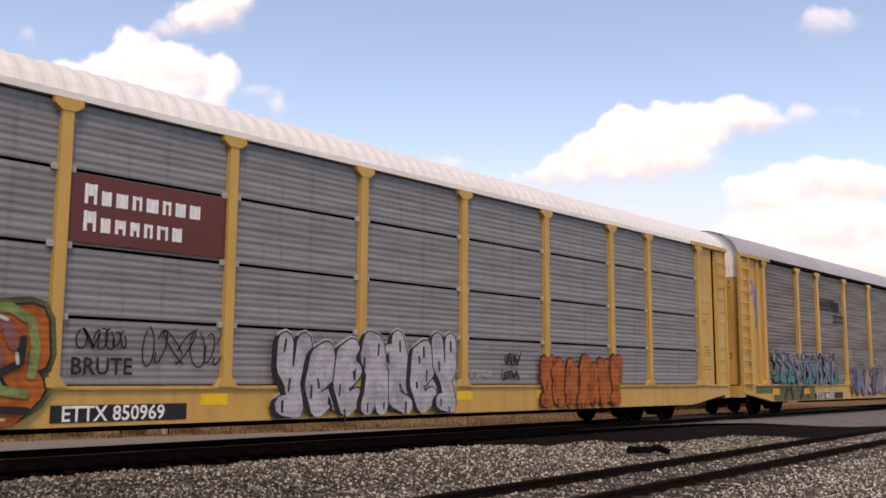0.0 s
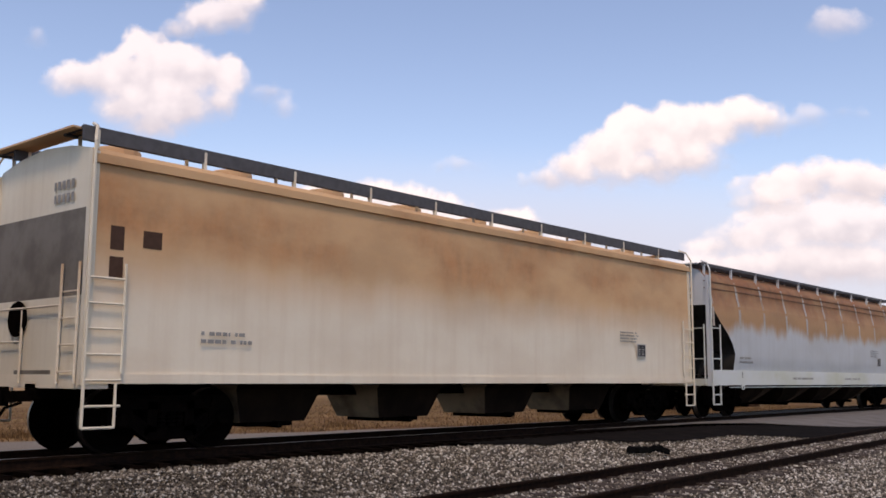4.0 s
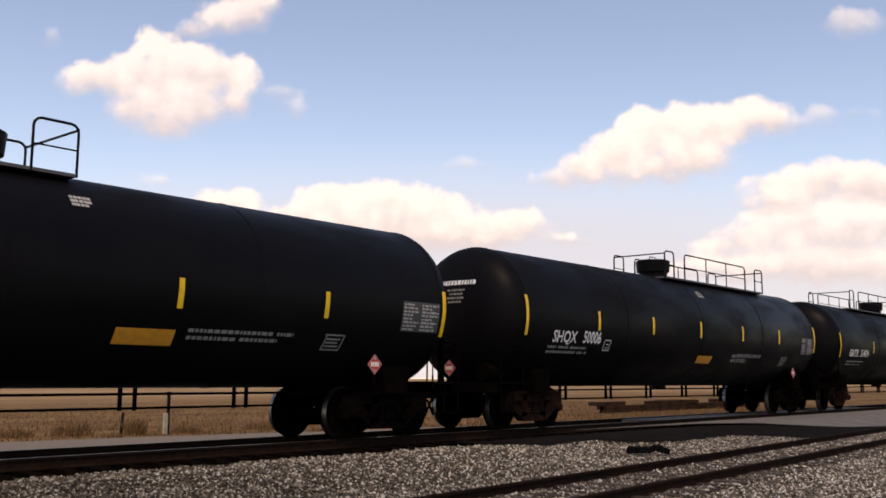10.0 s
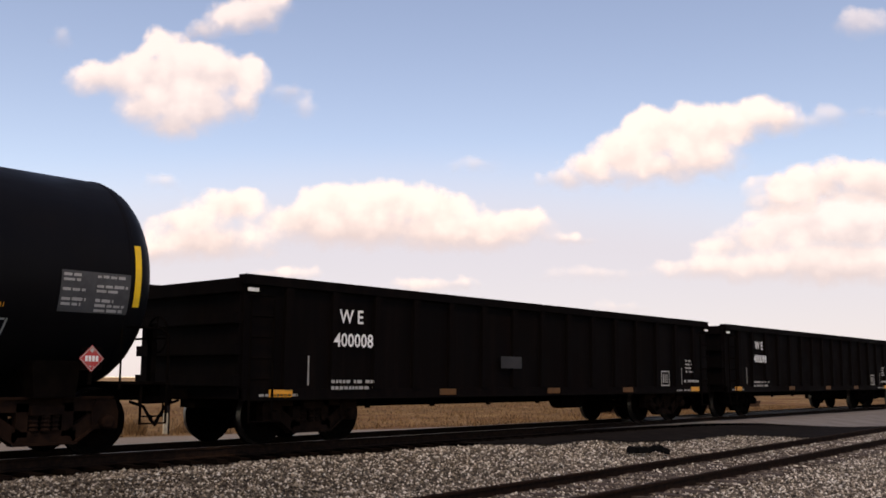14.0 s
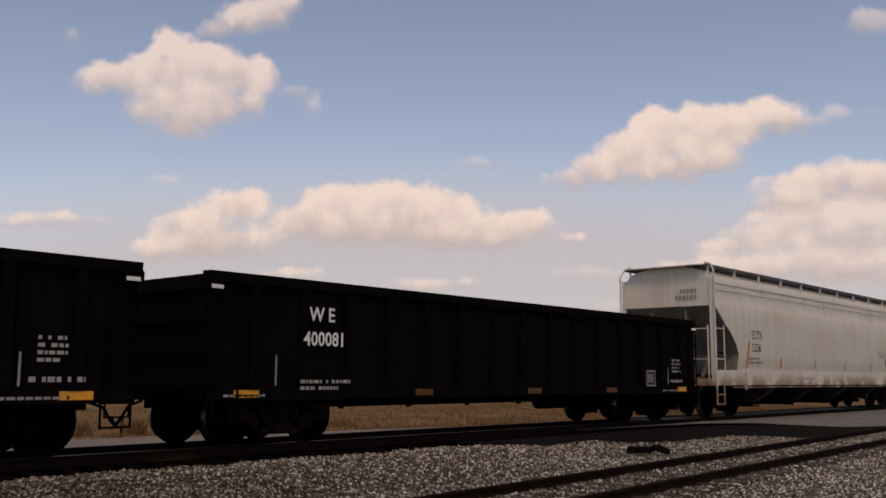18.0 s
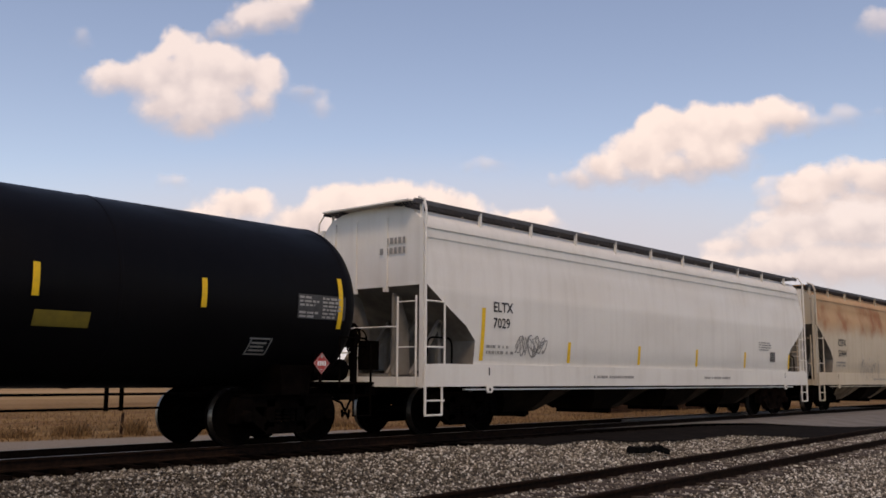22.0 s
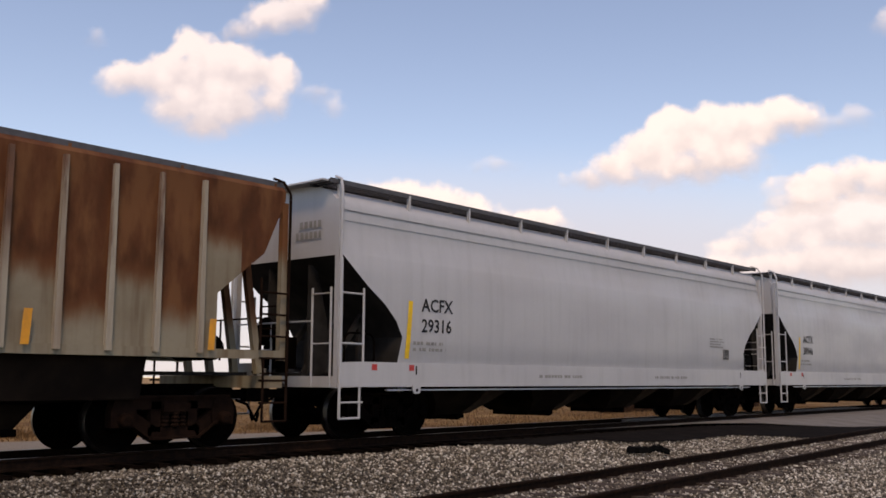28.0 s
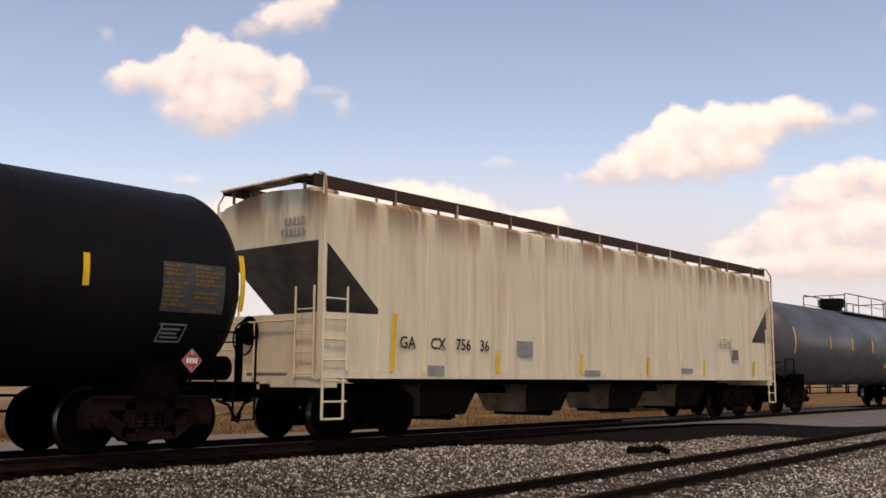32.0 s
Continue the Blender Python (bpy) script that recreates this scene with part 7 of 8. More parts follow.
def scrap():
    """A torn piece of tyre tread lying in the gravel."""
    bm = bmesh.new()
    prev = None
    rag = random.Random(8)
    for k in range(15):
        a = k / 14
        x, z = -0.42 + 0.84 * a, 0.07 + 0.05 * math.sin(a * 3.0) + 0.025 * math.sin(a * 11)
        w = 0.12 + 0.03 * math.sin(a * 9) + rag.uniform(-0.03, 0.03)
        z += rag.uniform(-0.02, 0.03)
        ring = [bm.verts.new((x, y, z + q)) for y, q in ((-w, -0.05), (-w * 0.8, 0.06), (0, 0.08), (w * 0.8, 0.06), (w, -0.05), (0, -0.02))]
        if prev:
            for i in range(6):
                bm.faces.new((prev[i], prev[(i + 1) % 6], ring[(i + 1) % 6], ring[i]))
        else:
            bm.faces.new(ring)
        prev = ring
    bm.faces.new(prev)
    ob = tagged(new("tyre_scrap", mesh_of("tyre_scrap", bm, RUBBER)), "torn black strip of tyre lying in gravel", "rubber scrap")
    ob.matrix_basis = pose(17.7, -4.25, -0.40, 0, 0, -44)


scrap()


# ---- clouds ----
def cloud_material(name, low, high, amp=1.0):
    """Vapour whose edge is worn by noise: cloud_cover is the depth inside the outline in degrees, cloud_soft the width of its edge."""
    m = bpy.data.materials.new(name)
    m.use_nodes = True
    nt = m.node_tree
    nt.nodes.remove(nt.nodes["Principled BSDF"])
    out = nt.nodes["Material Output"]
    dens, shade, wide, thick, place = (nt.nodes.new("ShaderNodeAttribute") for _ in range(5))
    dens.attribute_name, shade.attribute_name, wide.attribute_name, thick.attribute_name, place.attribute_name = "cloud_cover", "cloud_rise", "cloud_soft", "cloud_thick", "cloud_place"

    def puff(scale, detail, rough):
        n = node(nt, "ShaderNodeTexNoise", Scale=scale, Detail=detail, Roughness=rough)
        nt.links.new(place.outputs["Vector"], n.inputs["Vector"])
        return maths(nt, "SUBTRACT", n.outputs["Fac"], 0.5)
    big, fine = puff(0.55, 2, 0.5), puff(1.5, 4, 0.52)
    lump = nt.nodes.new("ShaderNodeTexVoronoi")
    lump.feature, lump.inputs["Scale"].default_value, lump.inputs["Smoothness"].default_value = "SMOOTH_F1", 0.85, 0.6
    warp = nt.nodes.new("ShaderNodeVectorMath")
    warp.operation = "ADD"
    jitter = node(nt, "ShaderNodeTexNoise", Scale=1.4, Detail=2.0)
    nt.links.new(place.outputs["Vector"], jitter.inputs["Vector"])
    nt.links.new(place.outputs["Vector"], warp.inputs[0])
    nt.links.new(jitter.outputs["Color"], warp.inputs[1])
    nt.links.new(warp.outputs["Vector"], lump.inputs["Vector"])
    heap = maths(nt, "SUBTRACT", 0.38, lump.outputs["Distance"])
    n = maths(nt, "ADD", maths(nt, "MULTIPLY", fine, 0.48), maths(nt, "ADD", maths(nt, "MULTIPLY", big, 0.7), maths(nt, "MULTIPLY", heap, 0.42)))
    rise = ramp(nt, shade.outputs["Fac"], 0.2, 0.9)
    # crisp tops, soft feet
    width = maths(nt, "MULTIPLY", wide.outputs["Fac"], maths(nt, "SUBTRACT", 1.75, rise))
    reach = maths(nt, "ADD", maths(nt, "DIVIDE", maths(nt, "ADD", dens.outputs["Fac"], maths(nt, "MULTIPLY", n, amp)), width), 0.35)
    alpha = maths(nt, "MULTIPLY", ramp(nt, reach, 0.0, 1.0), thick.outputs["Fac"])
    soft = maths(nt, "ADD", shade.outputs["Fac"], maths(nt, "ADD", maths(nt, "MULTIPLY", big, 0.55), maths(nt, "ADD", maths(nt, "MULTIPLY", fine, 0.14), maths(nt, "MULTIPLY", heap, 0.34))))
    # sunlit tops and shaded feet are painted into the glow colour
    col = mix(nt, ramp(nt, soft, 0.08, 0.8), low, high)
    em, tr, mx = node(nt, "ShaderNodeEmission", Strength=0.80), nt.nodes.new("ShaderNodeBsdfTransparent"), nt.nodes.new("ShaderNodeMixShader")
    nt.links.new(col, em.inputs["Color"])
    nt.links.new(alpha, mx.inputs["Fac"])
    nt.links.new(tr.outputs["BSDF"], mx.inputs[1])
    nt.links.new(em.outputs["Emission"], mx.inputs[2])
    nt.links.new(mx.outputs["Shader"], out.inputs["Surface"])
    return m


CLOUD = cloud_material("cloud_vapour", (0.60, 0.61, 0.685), (0.935, 0.94, 0.985))
# an evenly glowing sheet that pales the low sky
HAZE = cloud_material("low_haze", (0.56, 0.64, 0.80), (0.56, 0.64, 0.80), 0.3)
CLOUDS = []
ALTITUDE, DRIFT = 250.0, 1.85
AHEAD, ASIDE = Vector((math.sin(YAW), math.cos(YAW), 0)), Vector((math.cos(YAW), -math.sin(YAW), 0))


def cloud(puffs, label, thick=1.0, mat=None, soft=0.66, dist=0.0, shrink=0.0):
    """puffs: (aside, up, half width, half height) in degrees of bearing and height from the eye's level heading."""
    cu = sum(p[0] for p in puffs) / len(puffs)
    ce = sum(p[1] for p in puffs) / len(puffs)
    dist = dist or ALTITUDE / math.tan(radians(ce))
    pad = 1.6 * soft + 0.5
    w0, w1 = min(p[0] - p[2] for p in puffs) - pad, max(p[0] + p[2] for p in puffs) + pad
    h0, h1 = max(min(p[1] - p[3] for p in puffs) - pad, 0.02), max(p[1] + p[3] for p in puffs) + pad
    nx, nz = max(24, min(150, int((w1 - w0) / 0.22))), max(16, min(70, int((h1 - h0) / 0.2)))
    bm = bmesh.new()
    c_lay = bm.verts.layers.float_vector.new("cloud_place")
    d_lay, s_lay, w_lay, t_lay = (bm.verts.layers.float.new(k) for k in ("cloud_cover", "cloud_rise", "cloud_soft", "cloud_thick"))
    rows = []
    for j in range(nz + 1):
        row = []
        for i in range(nx + 1):
            a, e = w0 + (w1 - w0) * i / nx, h0 + (h1 - h0) * j / nz
            bulge = dist * (1 - 0.03 * math.cos((a - cu) / max(w1 - w0, 1) * 2))
            v = bm.verts.new(ASIDE * (dist * math.tan(radians(a))) + AHEAD * bulge + Vector((0, 0, dist * math.tan(radians(e)))))
            deep, lift, tot = 0.0, 0.0, 1e-6
            for pu, pe, pw, ph in puffs:
                q = math.sqrt(((a - pu) / pw) ** 2 + ((e - pe) / ph) ** 2)
                deep += math.exp(max(min(5.0 * (1 - q) * min(pw, ph) / 0.9, 40), -40))
                g = math.exp(-1.2 * q * q)
                lift += g * ((e - pe) / ph * 0.5 + 0.55)
                tot += g
            v[d_lay] = max(min(math.log(deep) / 5.0 * 0.9, soft * 2.4), -3.0) - shrink
            v[s_lay], v[w_lay], v[t_lay] = lift / tot, soft, thick
            v[c_lay] = (a, e, len(CLOUDS) * 7.3)
            row.append(v)
        rows.append(row)
    for a, b in zip(rows, rows[1:]):
        for i in range(nx):
            bm.faces.new((a[i], a[i + 1], b[i + 1], b[i]))
    me = mesh_of("cloud", bm, mat or CLOUD, True)
    ob = tagged(new("cloud", me), label, "cloud", "clouds in the sky")
    CLOUDS.append(ob)


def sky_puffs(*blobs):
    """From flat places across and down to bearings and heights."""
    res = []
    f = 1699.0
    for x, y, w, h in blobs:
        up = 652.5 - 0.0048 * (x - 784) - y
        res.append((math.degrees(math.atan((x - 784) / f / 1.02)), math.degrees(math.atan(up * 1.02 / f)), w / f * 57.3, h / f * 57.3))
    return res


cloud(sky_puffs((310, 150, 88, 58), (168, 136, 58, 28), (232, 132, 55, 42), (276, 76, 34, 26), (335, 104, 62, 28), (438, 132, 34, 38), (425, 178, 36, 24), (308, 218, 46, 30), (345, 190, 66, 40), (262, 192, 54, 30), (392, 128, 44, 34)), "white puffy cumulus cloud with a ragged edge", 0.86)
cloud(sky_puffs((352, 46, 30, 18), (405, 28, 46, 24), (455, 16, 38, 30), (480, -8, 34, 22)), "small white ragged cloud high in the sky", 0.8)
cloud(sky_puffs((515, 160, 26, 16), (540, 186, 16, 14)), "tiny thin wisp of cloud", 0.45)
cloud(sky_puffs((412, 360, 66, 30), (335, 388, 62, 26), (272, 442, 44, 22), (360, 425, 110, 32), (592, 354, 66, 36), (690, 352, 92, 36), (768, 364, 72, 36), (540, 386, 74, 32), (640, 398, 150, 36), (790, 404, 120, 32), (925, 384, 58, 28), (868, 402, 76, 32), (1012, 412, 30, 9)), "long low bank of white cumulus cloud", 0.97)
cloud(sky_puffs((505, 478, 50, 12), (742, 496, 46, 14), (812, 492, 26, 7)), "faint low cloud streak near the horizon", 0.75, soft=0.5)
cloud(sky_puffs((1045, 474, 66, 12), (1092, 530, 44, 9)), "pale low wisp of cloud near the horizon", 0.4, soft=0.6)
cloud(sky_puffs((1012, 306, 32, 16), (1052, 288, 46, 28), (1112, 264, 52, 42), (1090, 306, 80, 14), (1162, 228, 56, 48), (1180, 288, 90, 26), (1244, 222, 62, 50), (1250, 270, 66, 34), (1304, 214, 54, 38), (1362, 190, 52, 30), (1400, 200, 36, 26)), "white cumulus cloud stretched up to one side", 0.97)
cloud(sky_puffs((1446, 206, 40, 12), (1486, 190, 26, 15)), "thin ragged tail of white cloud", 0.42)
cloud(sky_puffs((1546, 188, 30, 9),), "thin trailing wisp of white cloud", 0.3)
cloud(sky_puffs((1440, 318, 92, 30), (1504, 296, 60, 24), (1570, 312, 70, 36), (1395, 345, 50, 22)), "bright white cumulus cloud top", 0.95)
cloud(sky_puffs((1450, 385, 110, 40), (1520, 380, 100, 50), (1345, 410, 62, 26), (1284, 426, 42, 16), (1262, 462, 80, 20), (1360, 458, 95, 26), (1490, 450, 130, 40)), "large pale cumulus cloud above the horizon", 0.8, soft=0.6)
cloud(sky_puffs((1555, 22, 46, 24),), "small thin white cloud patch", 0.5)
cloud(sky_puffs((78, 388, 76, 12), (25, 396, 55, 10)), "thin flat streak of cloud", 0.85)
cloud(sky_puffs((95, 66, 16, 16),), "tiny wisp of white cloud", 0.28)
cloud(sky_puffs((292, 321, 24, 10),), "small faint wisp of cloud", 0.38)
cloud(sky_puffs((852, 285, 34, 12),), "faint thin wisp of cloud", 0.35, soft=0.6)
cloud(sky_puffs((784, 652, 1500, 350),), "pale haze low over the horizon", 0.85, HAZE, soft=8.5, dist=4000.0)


# ---- the train ----
a1 = auto_rack(-0.7, 28.05, RACK_PANEL, ROOF_PALE, "yellow auto rack car with grey ribbed panels and pale roof", 1)
bm = bmesh.new()
box(bm, -7.17, -4.5, -1.512, -1.50, 3.0, 3.98)
sign = part("red_brown_sign", bm, SIGN_RED, a1, "red-brown sign with pale lettering")
bm = bmesh.new()
rnd = random.Random(77)
for z0, n in ((3.56, 8), (3.17, 7)):
    x0 = -6.92
    for k in range(n):
        w = rnd.uniform(0.14, 0.20)
        tall = 0.29 if k == 0 else 0.21
        patch(bm, x0, x0 + 0.055, z0, z0 + tall, flat(-1.518), 1, 1)
        patch(bm, x0 + w - 0.045, x0 + w, z0, z0 + tall, flat(-1.518), 1, 1)
        patch(bm, x0 + 0.058, x0 + w - 0.048, z0 + tall * rnd.choice((0.0, 0.4, 0.75)), z0 + tall * 0.97, flat(-1.518), 1, 1)
        x0 += w + 0.075
tagged(part("sign_bar", bm, WHITE, sign), kind="stuff")
bm = bmesh.new()
box(bm, -7.25, -5.1, -1.528, -1.522, 0.50, 0.74)
plate = part("mark_plate", bm, BLACK_INK, a1)
bm = bmesh.new()
lettering(bm, "ETTX 850969", -7.1, 0.52, 0.30, flat(-1.533), 0.95)
part("reporting_mark", bm, WHITE, plate)
SILVER = spray("silver_spray_paint", (0.42, 0.40, 0.42), (0.25, 0.235, 0.26))
SPRAY_ORANGE = spray("orange_spray_paint", (0.43, 0.105, 0.015), (0.24, 0.05, 0.010))
SPRAY_LIME = spray("pale_green_spray_paint", (0.20, 0.24, 0.085), (0.10, 0.13, 0.04))
SPRAY_TEAL = spray("teal_fading_to_slate_spray_paint", (0.03, 0.21, 0.23), (0.02, 0.12, 0.16), (0.12, 0.14, 0.19), (1.15, 1.55))
SPRAY_BLUSH = spray("blush_spray_paint", (0.44, 0.33, 0.30), (0.36, 0.20, 0.185))
SPRAY_CHALK = spray("chalky_white_spray_paint", (0.50, 0.48, 0.43), (0.36, 0.33, 0.28))
SPRAY_PEACH = spray("peach_spray_paint", (0.50, 0.27, 0.09), (0.36, 0.20, 0.08))
SPRAY_PALE = spray("pale_spray_paint", (0.40, 0.34, 0.25), (0.25, 0.2, 0.15))
SPRAY_RED = spray("faded_red_spray_paint", (0.24, 0.06, 0.055), (0.19, 0.10, 0.09))
SPRAY_RUST = spray("dark_rust_spray_paint", (0.10, 0.028, 0.012), (0.05, 0.015, 0.008))
SPRAY_PINK = spray("pale_pink_spray_paint", (0.32, 0.25, 0.23), (0.22, 0.14, 0.13))
SPRAY_SKY = spray("grey_blue_spray_paint", (0.10, 0.13, 0.20), (0.18, 0.18, 0.21))
SPRAY_VIOLET = spray("deep_blue_spray_paint", (0.03, 0.035, 0.10), (0.10, 0.095, 0.13))
SPRAY_GREEN = spray("olive_spray_paint", (0.10, 0.11, 0.032), (0.05, 0.06, 0.02))
BRIGHT_BLUE = plain("bright_blue_spray_paint", (0.10, 0.22, 0.60), 0.5)
washes(a1, -3.3, 1.2, 0.5, 1.7, [SILVER], 7, 20)
sprayed_piece(a1, -3.5, 1.15, 0.46, 2.02, 7, [SILVER], BLACK_INK, GREY_PALE, 0.33, 21, edge=0.028, rim=0.035, lean=0.12, marks=BLACK_INK, dots=4)
washes(a1, 4.2, 7.3, 0.5, 1.6, [SPRAY_ORANGE], 8, 27)
sprayed_piece(a1, 4.05, 7.5, 0.48, 1.74, 7, [SPRAY_ORANGE], SPRAY_RUST, SPRAY_RUST, 0.30, 22, edge=0.016, rim=0.03, drop=(-0.05, -0.03), lean=0.12)
washes(a1, -10.6, -7.5, 0.46, 2.0, [SPRAY_GREEN, SPRAY_LIME], 6, 25)
sprayed_piece(a1, -10.5, -7.45, 0.46, 2.1, 3, [SPRAY_ORANGE, SPRAY_LIME], BLACK_INK, SPRAY_GREEN, 0.42, 23, rim=0.08)
for m, runs, r, y in ((SPRAY_LIME, (((-8.3, 2.0), (-7.9, 2.02), (-7.62, 1.86), (-7.54, 1.5), (-7.58, 1.15)), ((-8.2, 1.3), (-8.0, 0.95), (-7.66, 0.9))), 0.13, -1.6185),
                      (SPRAY_RED, (((-8.3, 1.78), (-7.95, 1.8), (-7.85, 1.55)), ((-8.1, 1.55), (-8.0, 1.35))), 0.17, -1.6225),
                      (BLACK_INK, (((-8.3, 0.72), (-7.62, 0.68)), ((-8.1, 1.12), (-7.75, 1.3), (-7.72, 1.62))), 0.10, -1.6265),
                      (SPRAY_CHALK, (((-8.05, 1.9), (-7.95, 1.86)), ((-7.8, 1.42), (-7.78, 1.3))), 0.05, -1.6300)):
    bm = bmesh.new()
    for k, pts in enumerate(runs):
        stroke(bm, pts, r, y - 0.001 * k)
    tagged(part("graffiti_fill", bm, m, a1), kind="stuff")
bm = bmesh.new()
scribble(bm, -5.9, 1.5, 1.2, 0.75, flat(-1.512), 31, 0.026)
scribble(bm, -6.9, 0.75, 1.52, 0.28, flat(-1.512), 33, 0.026)
scribble(bm, 2.85, 0.55, 1.42, 0.26, flat(-1.512), 32, 0.028)
scribble(bm, 2.75, 0.6, 1.10, 0.22, flat(-1.512), 34, 0.028)
tagged(part("sprayed_tag", bm, BLACK_INK, a1), kind="stuff")
bm = bmesh.new()
lettering(bm, "BRUTE", -7.0, 1.16, 0.34, flat(-1.512), 0.95)
part("sprayed_word", bm, BLACK_INK, a1)
bm = bmesh.new()
lettering(bm, "TSL", -8.35, 0.56, 0.30, flat(-1.64), 0.95)
scribble(bm, 1.55, 0.8, 1.12, 0.2, flat(-1.512), 35, 0.022)
part("pale_sprayed_word", bm, GREY_PALE, a1)
for x in (-4.85, 4.0, 1.25):
    bm = bmesh.new()
    patch(bm, x, x + 0.5, 0.70, 0.88, flat(-1.527), 1, 1)
    part("reflective_stripe", bm, YELLOW, a1)
a2 = auto_rack(28.05, 56.85, RACK_PANEL_OLD, ROOF_GREY, "yellow auto rack car with stained panels and grey roof", 2, 1.18, (1.0, 5.0), 33, 0.009, RUSTY_IRON)
washes(a2, -11.6, -5.8, 0.98, 1.75, [SPRAY_TEAL, SPRAY_PALE, BLACK_INK, SPRAY_PEACH, SPRAY_TEAL, SPRAY_SKY], 20, 40)
sprayed_piece(a2, -11.6, -5.7, 0.98, 2.1, 9, [BLACK_INK, SPRAY_TEAL], BLACK_INK, GREY_PALE, 0.20, 41, edge=0.03, rim=0.028, drop=(0.09, 0.02), lean=0.25, forms=SHARP, dots=5)
sprayed_piece(a2, -11.3, -5.9, 0.98, 1.95, 8, [SPRAY_TEAL, SPRAY_TEAL, SPRAY_SKY], BLACK_INK, GREY_PALE, 0.17, 61, -1.612, edge=0.014, rim=0.0, drop=(0.07, 0.0), lean=0.2, forms=SHARP, marks=GREY_PALE, dots=4)
bm = bmesh.new()
patch(bm, -11.5, -7.85, 0.452, 0.945, flat(-1.523), 6, 1)
patch(bm, -12.9, -11.5, 0.70, 0.945, flat(-1.523), 3, 1)
part("olive_wash", bm, SPRAY_GREEN, a2)
bm = bmesh.new()
for a, b in ((-10.6, 0.25), (-9.9, -0.2), (-9.2, 0.3), (-8.5, -0.2)):
    stroke(bm, [(a, 0.56), (a + b, 0.84)], 0.17, -1.5265)
tagged(part("sprayed_slash", bm, BLACK_INK, a2), kind="stuff")
for x in (-11.6, -8.9):
    bm = bmesh.new()
    patch(bm, x, x + 0.55, 0.66, 0.86, flat(-1.531), 1, 1)
    part("reflective_stripe", bm, ORANGE, a2)
washes(a2, -4.2, 0.3, 0.50, 1.55, [SPRAY_VIOLET, SPRAY_VIOLET, SPRAY_SKY, SPRAY_PINK, SPRAY_PALE], 16, 48)
sprayed_piece(a2, -4.2, 0.3, 0.52, 1.72, 6, [SPRAY_VIOLET, SPRAY_SKY, SPRAY_PINK], SPRAY_VIOLET, SPRAY_PINK, 0.22, 42, edge=0.02, rim=0.015, drop=None, lean=0.2, forms=SHARP)
washes(a2, 1.6, 6.9, 0.55, 1.5, [SPRAY_RED, SPRAY_PINK, RACK_PANEL_OLD, SPRAY_TEAL], 16, 49)
sprayed_piece(a2, 1.6, 6.9, 0.56, 1.72, 8, [SPRAY_TEAL, SPRAY_RED, SPRAY_PINK], SPRAY_RED, SPRAY_PINK, 0.15, 43, edge=0.015, rim=0.0, drop=None, lean=0.2, forms=SHARP)
bm = bmesh.new()
blob(bm, 8.85, 1.08, 3.9, 1.14, -1.5712, 44)
tagged(part("graffiti_wash", bm, SPRAY_RED, a2), kind="stuff")
washes(a2, 6.9, 10.9, 0.48, 1.72, [SPRAY_RED], 18, 45)
washes(a2, 10.5, 11.3, 0.60, 1.5, [SPRAY_BLUSH], 3, 47, -1.5735)
bm = bmesh.new()
for k, (a, z, w, t) in enumerate(((7.75, 1.95, 0.75, 0.24), (9.25, 1.93, 0.5, 0.30), (9.72, 1.92, 0.35, 0.26), (10.95, 1.42, 0.42, 0.36), (8.5, 1.86, 0.4, 0.16))):
    blob(bm, a, z, w, t, -1.574 - 0.001 * k, 80 + k)
    blob(bm, a + 0.1, z - 0.02, w * 0.6, t * 0.7, -1.5765 - 0.001 * k, 90 + k)
tagged(part("graffiti_wash", bm, SPRAY_CHALK, a2), kind="stuff")
rnd = random.Random(46)
pale, dark = bmesh.new(), bmesh.new()
for k in range(8):
    a, r = 7.15 + 0.52 * k + rnd.uniform(-0.08, 0.08), rnd.uniform(0.09, 0.22)
    lo, hi = rnd.uniform(0.58, 0.85), rnd.uniform(1.25, 1.6)
    t = rnd.uniform(-0.12, 0.12)
    stroke(pale, [(a, lo), (a + t * 0.4, (lo + hi) / 2)], r * 0.7, -1.5840 - 0.0006 * (k % 3))
    stroke(pale, [(a + t * 0.4, (lo + hi) / 2), (a + t, hi)], r, -1.5852 - 0.0006 * (k % 3))
    if k % 2:
        stroke(dark, [(a + r, lo + 0.2), (a + r + t, hi + 0.05)], 0.03, -1.588)
for pts in (((7.0, 1.70), (9.1, 1.72)), ((9.5, 1.74), (10.1, 1.74), (10.1, 1.62)), ((9.5, 1.74), (9.5, 1.05)), ((7.0, 0.97), (11.3, 0.97)), ((10.2, 1.3), (10.3, 1.12))):
    stroke(dark, pts, 0.028, -1.589)
piece = tagged(part("graffiti", pale, SPRAY_BLUSH, a2), kind="stuff")
tagged(part("graffiti_line", dark, BLACK_INK, piece), kind="stuff")
bm = bmesh.new()
scribble(bm, -4.4, 1.0, 1.15, 0.75, flat(-1.5), 61, 0.03)
scribble(bm, -4.1, 0.45, 1.85, 0.5, flat(-1.5), 62, 0.02)
scribble(bm, -2.7, 3.2, 1.72, 0.3, flat(-1.585), 63, 0.018)
tagged(part("chalk_scrawl", bm, GREY_PALE, a2), kind="stuff")
bm = bmesh.new()
for pts, r in ((((-13.02, 3.95), (-13.08, 4.15), (-12.95, 4.28), (-12.8, 4.2)), 0.10), (((-13.02, 3.98), (-12.85, 3.88), (-12.72, 3.98), (-12.58, 3.9)), 0.10), (((-12.72, 4.0), (-12.66, 4.12)), 0.09), (((-12.58, 3.9), (-12.66, 3.6), (-12.52, 3.3), (-12.56, 3.05), (-12.58, 2.88)), 0.15)):
    stroke(bm, pts, r, -1.4815 - 0.002 * len(pts))
